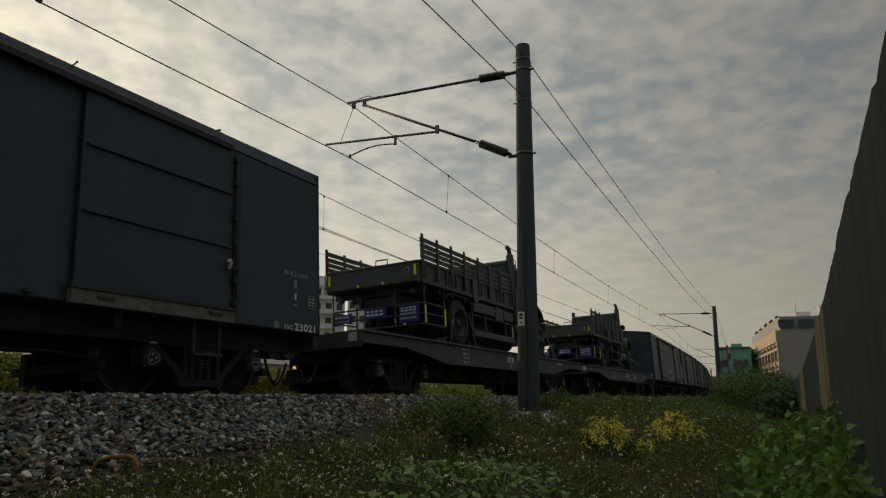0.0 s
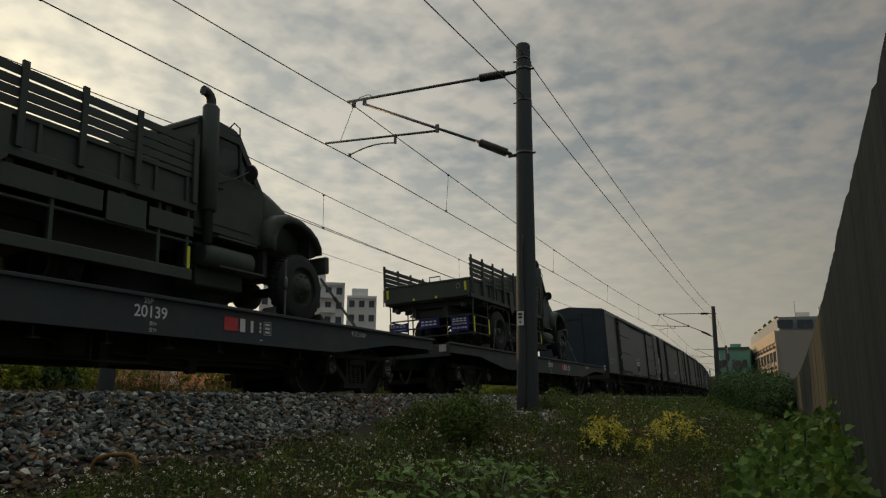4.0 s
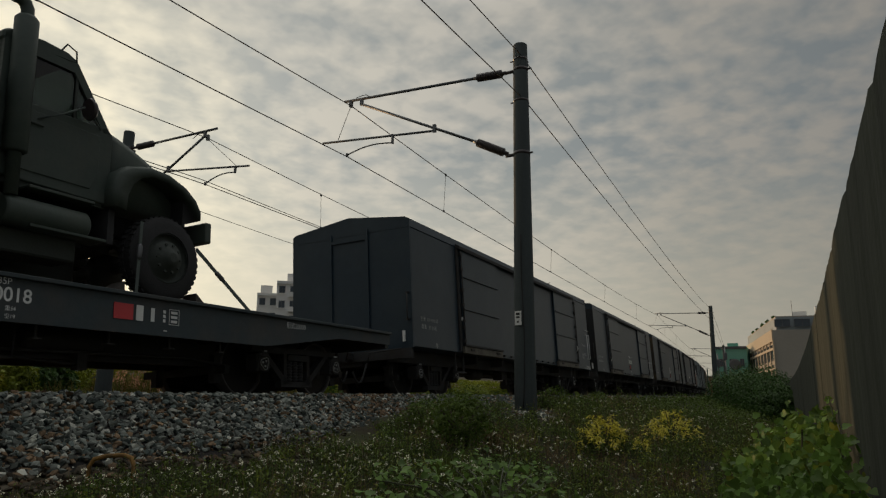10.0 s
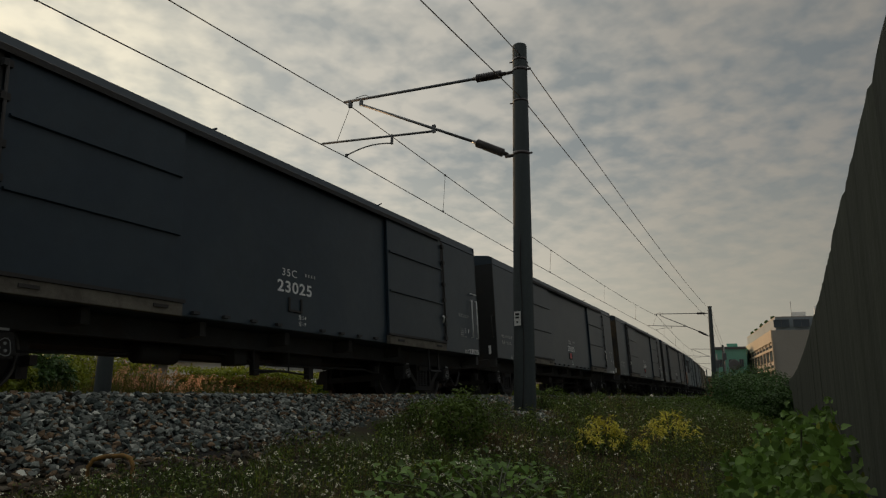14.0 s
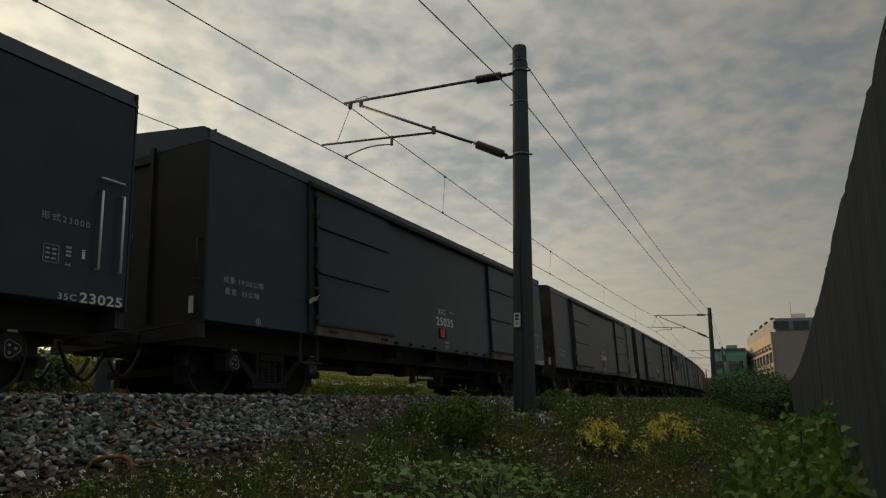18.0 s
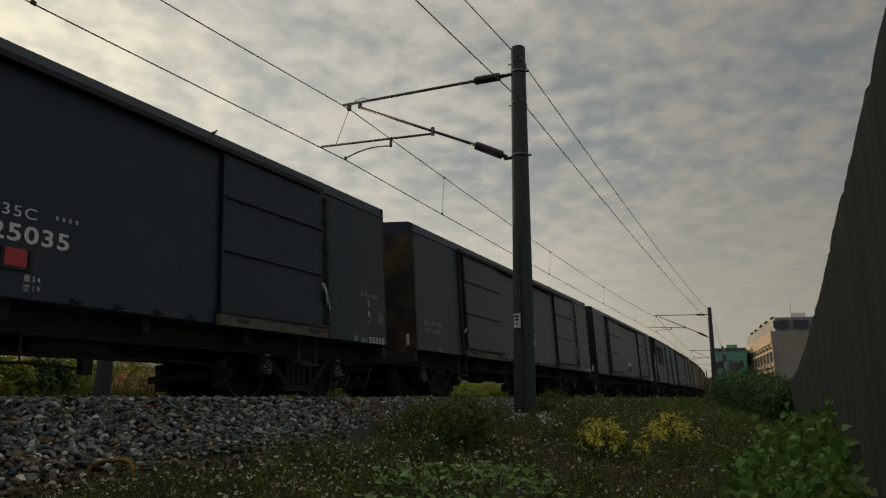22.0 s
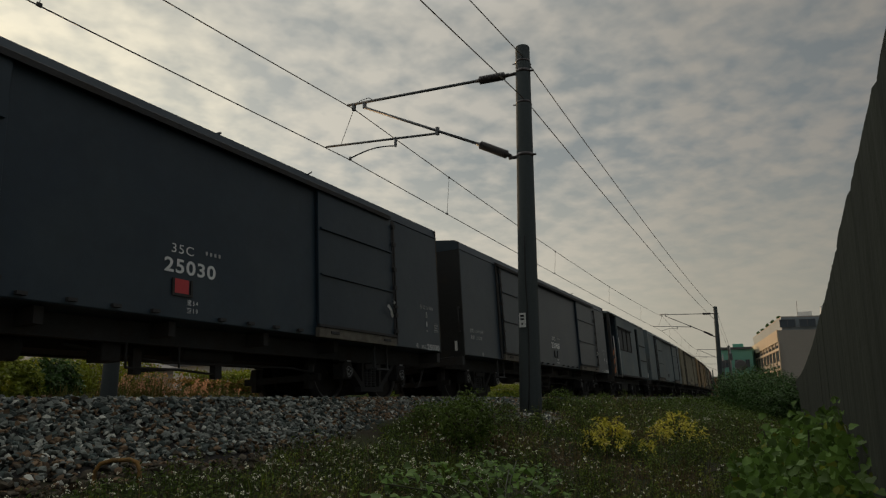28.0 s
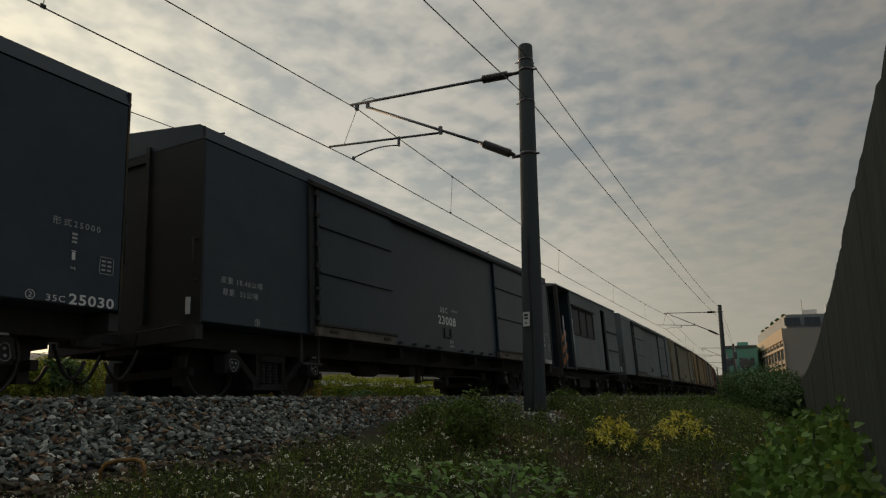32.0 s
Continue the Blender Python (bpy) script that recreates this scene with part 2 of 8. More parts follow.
M = dict(
    wagon=mat("black_wagon_paint", (0.017, 0.033, 0.048), 0.42, 0, 1.2, 0.34, 0.10, second=(0.033, 0.050, 0.060), stain=0.6, spec=0.40),
    wagon_end=mat("rusty_wagon_end_paint", (0.028, 0.028, 0.024), 0.65, 0, 1.6, 0.35, 0.25, second=(0.14, 0.092, 0.038), stain=0.75, spec=0.3, patch=(0.44, 0.66)),
    wagon_end_dark=mat("dark_wagon_end_paint", (0.022, 0.024, 0.024), 0.6, 0, 1.4, 0.3, 0.2, second=(0.065, 0.045, 0.026), stain=0.5, spec=0.3, patch=(0.52, 0.72)),
    # grey lifted towards the haze over distant wagons and the van
    wagon_hazed=mat("haze_greyed_wagon_paint", (0.100, 0.134, 0.145), 0.6, 0, 1.2, 0.35, 0.15, second=(0.165, 0.175, 0.155), stain=0.6, spec=0.4),
    wagon_pale=mat("pale_tan_wagon_paint", (0.24, 0.22, 0.15), 0.75, 0, 1.2, 0.3, 0.15, second=(0.16, 0.115, 0.065), stain=0.6, spec=0.3),
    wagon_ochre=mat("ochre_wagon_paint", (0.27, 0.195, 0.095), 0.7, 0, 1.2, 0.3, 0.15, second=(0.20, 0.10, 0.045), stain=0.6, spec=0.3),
    sill=mat("bleached_timber_sill", (0.15, 0.135, 0.105), 0.9, 0, 6, 0.3, 0.3, second=(0.06, 0.05, 0.04), stain=0.6),
    under=mat("grimy_underframe", (0.050, 0.050, 0.050), 0.85, 0, 3, 0.3, 0.3, second=(0.045, 0.036, 0.028), spec=0.25),
    wheel=mat("dark_wheel_steel", (0.03, 0.027, 0.025), 0.6, 0.6, 4, 0.25, 0.1),
    tread=mat("worn_wheel_rim", (0.10, 0.095, 0.09), 0.5, 0.7, 4, 0.15, 0.05),
    white=mat("white_lettering", (0.72, 0.73, 0.71), 0.6, 0, 12, 0.15, 0.0),
    white_worn=mat("worn_white_paint", (0.42, 0.43, 0.42), 0.7, 0, 14, 0.35, 0.0),
    red=mat("red_plate", (0.55, 0.045, 0.05), 0.5, 0, 8, 0.2, 0.0),
    tape=mat("white_tape", (0.75, 0.75, 0.72), 0.5, 0, 12, 0.12, 0.1),
    orange=mat("orange_stripe", (0.45, 0.14, 0.03), 0.6, 0, 8, 0.3, 0.0),
    redcar=mat("red_wagon_paint", (0.40, 0.055, 0.04), 0.5, 0, 2, 0.2, 0.1),
    flat=mat("flat_wagon_paint", (0.040, 0.054, 0.060), 0.6, 0, 2, 0.25, 0.15, second=(0.07, 0.065, 0.06), spec=0.35),
    deck=mat("worn_wood_deck", (0.06, 0.052, 0.045), 0.85, 0, 6, 0.35, 0.3),
    army=mat("olive_green_paint", (0.050, 0.067, 0.056), 0.6, 0, 3, 0.22, 0.12, second=(0.072, 0.082, 0.066), stain=0.5, spec=0.4),
    army2=mat("dark_chassis_green", (0.042, 0.050, 0.042), 0.75, 0, 4, 0.25, 0.2),
    canvas=mat("olive_canvas", (0.05, 0.058, 0.045), 0.9, 0, 9, 0.25, 0.3),
    rubber=mat("tyre_rubber", (0.038, 0.038, 0.039), 0.8, 0, 9, 0.25, 0.35, spec=0.25),
    yellow=mat("yellow_reflective_tape", (0.72, 0.74, 0.04), 0.45, 0, 12, 0.1, 0.0),
    blue=mat("blue_banner", (0.045, 0.06, 0.30), 0.6, 0, 5, 0.15, 0.05),
    strap=mat("grey_green_strap", (0.09, 0.11, 0.10), 0.8, 0, 20, 0.2, 0.2),
    concrete=mat("weathered_pole_concrete", (0.066, 0.078, 0.078), 0.85, 0, 3, 0.25, 0.25, second=(0.042, 0.050, 0.050), streak=True, spec=0.2),
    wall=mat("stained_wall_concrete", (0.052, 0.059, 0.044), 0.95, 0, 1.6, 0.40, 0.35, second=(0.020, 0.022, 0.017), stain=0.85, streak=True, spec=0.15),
    steel=mat("galvanised_tube", (0.16, 0.165, 0.17), 0.55, 0.7, 10, 0.2, 0.1),
    insul=mat("dark_insulator", (0.05, 0.04, 0.04), 0.35, 0, 10, 0.2, 0.0),
    wire=mat("dark_copper_wire", (0.06, 0.055, 0.05), 0.6, 0.5, 10, 0.2, 0.0),
    rail=mat("rusty_rail_side", (0.13, 0.075, 0.05), 0.7, 0.4, 8, 0.3, 0.2),
    railtop=mat("polished_rail_head", (0.45, 0.44, 0.43), 0.3, 1.0, 8, 0.1, 0.0),
    sleeper=mat("concrete_sleeper", (0.28, 0.27, 0.25), 0.9, 0, 6, 0.25, 0.2),
    stone_a=mat("grey_ballast_stone", (0.160, 0.172, 0.150), 0.85, 0, 10, 0.25, 0.3, per_object=0.45, per_island=0.55, spec=0.3),
    stone_b=mat("brown_ballast_stone", (0.20, 0.135, 0.082), 0.9, 0, 10, 0.3, 0.3, per_object=0.45, per_island=0.5, spec=0.2),
    stone_c=mat("pale_ballast_stone", (0.42, 0.42, 0.36), 0.8, 0, 10, 0.2, 0.3, per_object=0.35, per_island=0.4, spec=0.3),
    stone_d=mat("green_grey_ballast_stone", (0.088, 0.110, 0.098), 0.8, 0, 10, 0.25, 0.3, per_object=0.4, per_island=0.5, spec=0.3),
    stone_e=mat("soil_stained_stone", (0.058, 0.049, 0.036), 0.95, 0, 10, 0.35, 0.3, per_object=0.5, per_island=0.6, spec=0.15),
    soil=mat("dark_soil_and_litter", (0.04, 0.034, 0.022), 0.95, 0, 1.3, 0.35, 0.6, second=(0.05, 0.06, 0.025), stain=0.7, spec=0.1),
    # near-black stands in for the shade in the gaps between stones
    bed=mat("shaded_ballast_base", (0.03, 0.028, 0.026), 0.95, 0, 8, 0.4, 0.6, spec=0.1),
    leaf_weed=mat("weed_leaves", (0.091, 0.136, 0.024), 0.6, 0, 5, 0.2, 0.0, per_island=0.5, transmit=0.3, spec=0.18),
    leaf_tall=mat("tall_weed_leaves", (0.118, 0.157, 0.029), 0.6, 0, 5, 0.2, 0.0, per_island=0.5, transmit=0.3, spec=0.18),
    leaf_pale=mat("pale_weed_leaves", (0.21, 0.245, 0.035), 0.6, 0, 5, 0.2, 0.0, per_island=0.45, transmit=0.35, spec=0.18),
    leaf_dry=mat("dry_weed_stalks", (0.19, 0.135, 0.068), 0.8, 0, 5, 0.2, 0.0, per_island=0.5, transmit=0.2, spec=0.2),
    leaf_vine=mat("broad_vine_leaves", (0.118, 0.205, 0.040), 0.45, 0, 6, 0.25, 0.1, per_island=0.5, transmit=0.35, spec=0.18),
    leaf_yellow=mat("golden_shrub_leaves", (0.60, 0.53, 0.06), 0.55, 0, 6, 0.2, 0.0, per_island=0.35, transmit=0.3, spec=0.3),
    leaf_dark=mat("dark_bush_leaves", (0.045, 0.095, 0.018), 0.6, 0, 4, 0.2, 0.0, per_island=0.45, transmit=0.25, spec=0.3),
    leaf_hedge=mat("hedge_leaves", (0.19, 0.23, 0.022), 0.6, 0, 4, 0.2, 0.0, per_island=0.4, transmit=0.35, spec=0.3),
    leaf_grass=mat("tall_grass_blades", (0.16, 0.17, 0.045), 0.7, 0, 4, 0.2, 0.0, per_island=0.4, transmit=0.4, spec=0.2),
    leaf_brown=mat("reddish_dry_leaves", (0.24, 0.16, 0.05), 0.7, 0, 4, 0.2, 0.0, per_island=0.5, transmit=0.4, spec=0.2),
    plume=mat("pink_grass_plumes", (0.62, 0.36, 0.22), 0.9, 0, 8, 0.2, 0.0, per_island=0.3, transmit=0.5, spec=0.1),
    petal=mat("white_petals", (0.80, 0.77, 0.58), 0.7, 0, 8, 0.1, 0.0, transmit=0.2, spec=0.2),
    stem=mat("green_brown_stems", (0.05, 0.055, 0.025), 0.8, 0, 8, 0.3, 0.1),
    bark=mat("bush_wood", (0.06, 0.045, 0.03), 0.9, 0, 6, 0.3, 0.3),
    rust_pipe=mat("rusty_yellow_pipe", (0.27, 0.145, 0.035), 0.85, 0, 14, 0.4, 0.4, second=(0.07, 0.045, 0.025)),
    tan_wall=mat("tan_facade_tiles", (0.47, 0.40, 0.30), 0.85, 0, 0.6, 0.12, 0.1),
    grey_wall=mat("grey_render", (0.37, 0.34, 0.29), 0.9, 0, 0.5, 0.12, 0.1),
    brick=mat("dull_red_brick", (0.26, 0.10, 0.07), 0.9, 0, 1.5, 0.25, 0.2),
    green_wall=mat("green_cladding", (0.15, 0.38, 0.30), 0.8, 0, 0.5, 0.15, 0.1),
    top_wall=mat("blue_grey_cladding", (0.27, 0.31, 0.33), 0.7, 0, 0.5, 0.12, 0.1),
    white_wall=mat("white_render", (0.80, 0.80, 0.78), 0.9, 0, 0.4, 0.12, 0.1),
    roof_dark=mat("dark_roof_sheet", (0.10, 0.105, 0.11), 0.7, 0, 0.6, 0.2, 0.1),
    van_pane=mat("dull_dark_glass", (0.03, 0.036, 0.04), 0.55, 0, 4, 0.2, 0.0, spec=0.25),
    pane=mat("facade_glass", (0.05, 0.07, 0.09), 0.15, 0, 1, 0.1, 0.0),
    tank=mat("brown_water_tank", (0.20, 0.13, 0.09), 0.7, 0, 1, 0.2, 0.0),
    glass=mat("dusty_window_glass", (0.10, 0.11, 0.11), 0.35, 0, 4, 0.05, 0.0),
)


# ---- building helpers ----
def box(bm, x0, x1, y0, y1, z0, z1, m=None):
    vs = [bm.verts.new((x, y, z)) for x in (x0, x1) for y in (y0, y1) for z in (z0, z1)]
    if m is not None:
        for v in vs:
            v.co = m @ v.co
    for f in ((0, 1, 3, 2), (4, 6, 7, 5), (0, 4, 5, 1), (2, 3, 7, 6), (0, 2, 6, 4), (1, 5, 7, 3)):
        bm.faces.new([vs[i] for i in f])
    return vs


def tube(bm, a, b, r, r2=None, seg=10, cap=True):
    a, b = Vector(a), Vector(b)
    r2 = r if r2 is None else r2
    d = (b - a).normalized()
    s = d.orthogonal().normalized()
    t = d.cross(s)
    rings = []
    for p, q in ((a, r), (b, r2)):
        rings.append([bm.verts.new(p + (s * math.cos(k * math.tau / seg) + t * math.sin(k * math.tau / seg)) * q) for k in range(seg)])
    for k in range(seg):
        f = bm.faces.new((rings[0][k], rings[0][(k + 1) % seg], rings[1][(k + 1) % seg], rings[1][k]))
        f.smooth = seg > 6
    if cap:
        bm.faces.new(rings[0][::-1])
        bm.faces.new(rings[1])


def pipe(bm, pts, r, seg=8):
    """One continuous bent tube through the points."""
    ps = [Vector(p) for p in pts]
    rings = []
    side = None
    for i, p in enumerate(ps):
        d = (ps[min(i + 1, len(ps) - 1)] - ps[max(i - 1, 0)]).normalized()
        side = d.orthogonal().normalized() if side is None else (side - d * side.dot(d)).normalized()
        t = d.cross(side)
        rings.append([bm.verts.new(p + (side * math.cos(k * math.tau / seg) + t * math.sin(k * math.tau / seg)) * r) for k in range(seg)])
    for ra, rb in zip(rings, rings[1:]):
        for k in range(seg):
            f = bm.faces.new((ra[k], ra[(k + 1) % seg], rb[(k + 1) % seg], rb[k]))
            f.smooth = True
    if (ps[0] - ps[-1]).length > 1e-6:
        bm.faces.new(rings[0][::-1])
        bm.faces.new(rings[-1])


def lathe(bm, origin, axis, profile, seg=20, caps=True):
    """Turn a profile of (distance along, radius) round an axis."""
    o, d = Vector(origin), Vector(axis).normalized()
    s = d.orthogonal().normalized()
    t = d.cross(s)
    rings = [[bm.verts.new(o + d * h + (s * math.cos(k * math.tau / seg) + t * math.sin(k * math.tau / seg)) * r) for k in range(seg)] for h, r in profile]
    for ra, rb in zip(rings, rings[1:]):
        for k in range(seg):
            f = bm.faces.new((ra[k], ra[(k + 1) % seg], rb[(k + 1) % seg], rb[k]))
            f.smooth = True
    if caps:
        bm.faces.new(rings[0][::-1])
        bm.faces.new(rings[-1])


def prism(bm, poly, axis, a, b):
    """Push a polygon along an axis: 'x' takes (y, z), 'y' takes (x, z), 'z' takes (x, y)."""
    def at(p, h):
        return {"x": (h, p[0], p[1]), "y": (p[0], h, p[1]), "z": (p[0], p[1], h)}[axis]
    ra, rb = [bm.verts.new(at(p, a)) for p in poly], [bm.verts.new(at(p, b)) for p in poly]
    k = len(poly)
    for i in range(k):
        bm.faces.new((ra[i], ra[(i + 1) % k], rb[(i + 1) % k], rb[i]))
    bm.faces.new(ra[::-1])
    bm.faces.new(rb)


def mesh_of(name, bm, material, bevel=0.0):
    if bevel:
        bmesh.ops.bevel(bm, geom=list(bm.edges), offset=bevel, segments=1, affect="EDGES")
    bmesh.ops.recalc_face_normals(bm, faces=bm.faces)
    me = bpy.data.meshes.new(name)
    bm.to_mesh(me)
    bm.free()
    me.materials.append(M[material] if isinstance(material, str) else material)
    return me


def part(name, bm, material, parent=None, label="", bevel=0.0):
    ob = new(name, mesh_of(name, bm, material, bevel))
    if parent:
        ob.parent = parent
    if label:
        ob["label"] = label
    return ob


def shared(name, me, parent, m=None, label=""):
    ob = new(name, me)
    ob.parent = parent
    if m is not None:
        ob.matrix_basis = m
    if label:
        ob["label"] = label
    return ob


def B():
    return bmesh.new()


def thing(name, m=None, **tags):
    ob = new(name)
    ob.empty_display_size = 0.2
    if m is not None:
        ob.matrix_basis = m
    return tagged(ob, **tags)


def lettering(text, size, material, parent, m, name="lettering", stretch=1.0, fat=0.0, space=1.0):
    """Flat painted characters as a thin mesh."""
    cu = bpy.data.curves.new("letters", "FONT")
    cu.body, cu.size, cu.align_x, cu.align_y = text, size, "CENTER", "CENTER"
    cu.offset = fat
    cu.space_character = space
    tmp = bpy.data.objects.new("letters", cu)
    scene.collection.objects.link(tmp)
    bpy.context.view_layer.update()
    me = bpy.data.meshes.new_from_object(tmp.evaluated_get(bpy.context.evaluated_depsgraph_get()))
    bpy.data.objects.remove(tmp)
    me.transform(Matrix.Diagonal((stretch, 1, 1, 1)))
    me.materials.clear()
    me.materials.append(M[material])
    return shared(name, me, parent, m)


# ---- ground ----
def lerp_profile(prof, v):
    for (a, za), (b, zb) in zip(prof, prof[1:]):
        if v <= b:
            k = min(1, max(0, (v - a) / (b - a)))
            return za + (zb - za) * k
    return prof[-1][1]


NEAR = ((-3, -1.15), (-0.6, -1.12), (0, -1.08), (2.0, -0.86), (3.6, -0.68), (4.75, -0.55), (5.7, -0.20), (6.2, -0.30), (12.6, -0.30), (13.3, -0.35), (15, -0.55), (40, -0.5))
FAR = ((-3, -1.0), (-0.6, -0.95), (0, -0.90), (1.2, -0.76), (2.2, -0.60), (3.4, -0.32), (4.2, -0.22), (5.4, -0.24), (6.2, -0.30), (12.6, -0.30), (13.3, -0.35), (15, -0.55), (40, -0.5))


def ground_z(x, v):
    """Height of the ground v metres beside the base line."""
    k = min(1, max(0, (x - 5.5) / 5.0))
    k = k * k * (3 - 2 * k)
    z = lerp_profile(NEAR, v) * (1 - k) + lerp_profile(FAR, v) * k
    if v < 5.6 and -1 < v:
        z += 0.05 * noise.noise((x * 1.1, v * 1.1, 0)) + 0.025 * noise.noise((x * 3.3, v * 3.3, 5))
    return z


def far_bend(x):
    if x > 350:
        return bend(350) + (x - 350) * bend_slope(350)
    if x < -120:
        return bend(120) + (-120 - x) * 120 / RADIUS
    return bend(x)


def sheet(name, xs, vs, zf, material):
    verts = [(x, v + far_bend(x), zf(x, v)) for x in xs for v in vs]
    k = len(vs)
    faces = [(i * k + j, (i + 1) * k + j, (i + 1) * k + j + 1, i * k + j + 1) for i in range(len(xs) - 1) for j in range(k - 1)]
    me = bpy.data.meshes.new(name)
    me.from_pydata(verts, [], faces)
    me.materials.append(M[material])
    for p in me.polygons:
        p.use_smooth = True
    return new(name, me)


def steps(*runs):
    out = []
    for a, b, d in runs:
        k = max(1, round((b - a) / d))
        out += [a + (b - a) * i / k for i in range(k)]
    return out + [runs[-1][1]]


ground = sheet("ground", steps((-1500, -100, 200), (-100, -10, 15), (-10, -1, 1.5), (-1, 16, 0.3), (16, 60, 2), (60, 340, 10), (340, 2400, 260)),
               steps((-1500, -20, 300), (-20, -1, 4), (-1, 6.5, 0.22), (6.5, 15, 0.6), (15, 60, 5), (60, 2400, 260)), ground_z, "soil")
tagged(ground, "dark weedy soil sloping down from the railway bank", "ground", kind="structure")

# ballast: a bed with sloping shoulders, then loose stones over it
def ballast_top(x, v):
    near_k = 1 - min(1, max(0, (x - 6) / 5.0))
    toe = 4.7 + 0.5 * (1 - near_k)
    crest = 5.75
    zt = -0.55 * near_k + -0.25 * (1 - near_k)
    if v < crest:
        return zt + (-0.055 - zt) * (v - toe) / (crest - toe)
    if v < 13.1:
        return -0.055 - 0.10 * min(1, max(0, (v - 6.0) / 0.5)) * (1 - min(1, max(0, (v - 12.4) / 0.5)))
    return -0.055 - 0.4 * (v - 13.1)


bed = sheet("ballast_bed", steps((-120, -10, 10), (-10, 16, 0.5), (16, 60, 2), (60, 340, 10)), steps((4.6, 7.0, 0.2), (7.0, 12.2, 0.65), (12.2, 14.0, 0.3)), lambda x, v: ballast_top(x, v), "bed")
tagged(bed, "dark bed under the two tracks, coloured as shade between stones", "ballast", kind="structure")


def track(yc, cant, nm):
    for k, side in enumerate((-1, 1)):
        th = thing("rail", label="rusty steel rail with a bright worn head", category="rail", group="rails of the tracks")
        web, head = B(), B()
        off, up = side * 0.55 * math.cos(radians(cant)), -side * 0.55 * math.sin(radians(cant))
        xs = steps((-120, -10, 10), (-10, 60, 5), (60, 340, 10))
        prev = None
        for bm, prof in ((web, ((-0.06, -0.15), (0.06, -0.15), (0.06, -0.135), (0.01, -0.12), (0.01, -0.04), (-0.01, -0.04), (-0.01, -0.12), (-0.06, -0.135))), (head, ((-0.033, -0.04), (0.033, -0.04), (0.033, -0.003), (0.028, 0), (-0.028, 0), (-0.033, -0.003)))):
            prev = None
            for x in xs:
                ring = [bm.verts.new((x, yc + off + p + bend(x), RAIL_Z + up + q)) for p, q in prof]
                if prev:
                    for i in range(len(ring)):
                        bm.faces.new((prev[i], prev[(i + 1) % len(ring)], ring[(i + 1) % len(ring)], ring[i]))
                prev = ring
        part("rail_foot", web, "rail", th)
        part("rail_head", head, "railtop", th, "bright worn running surface")
    sl = B()
    box(sl, -0.12, 0.12, -1.0, 1.0, -0.30, -0.15)
    me = mesh_of("sleeper", sl, "sleeper")
    for i in range(110):
        x = -20 + i * 0.62
        ob = tagged(new("sleeper", me), "grey concrete sleeper bedded in the ballast", "sleeper", "sleepers under the rails")
        ob.matrix_basis = on_line(x, yc, RAIL_Z, -cant)


track(TRACK_Y, CANT, "near")
track(TRACK2_Y, CANT, "far")


# ---- overhead line ----
POLE_X = [-29.6, 10.93, 51.44, 91.9, 132.4, 172.9]
POLE_V, POLE2_V = 3.917, 13.83
POLE_TOP = 6.09


def shed_insulator(bm, a, b, r=0.045, n=9):
    a, b = Vector(a), Vector(b)
    d = (b - a)
    prof = []
    for i in range(n):
        h = d.length * (0.12 + 0.76 * i / n)
        prof += [(h, r * 0.62), (h + 0.012, r), (h + 0.028, r), (h + 0.04, r * 0.62)]
    lathe(bm, a, d, [(0, r * 0.45), (d.length * 0.1, r * 0.5)] + prof + [(d.length * 0.92, r * 0.5), (d.length, r * 0.4)], 12)


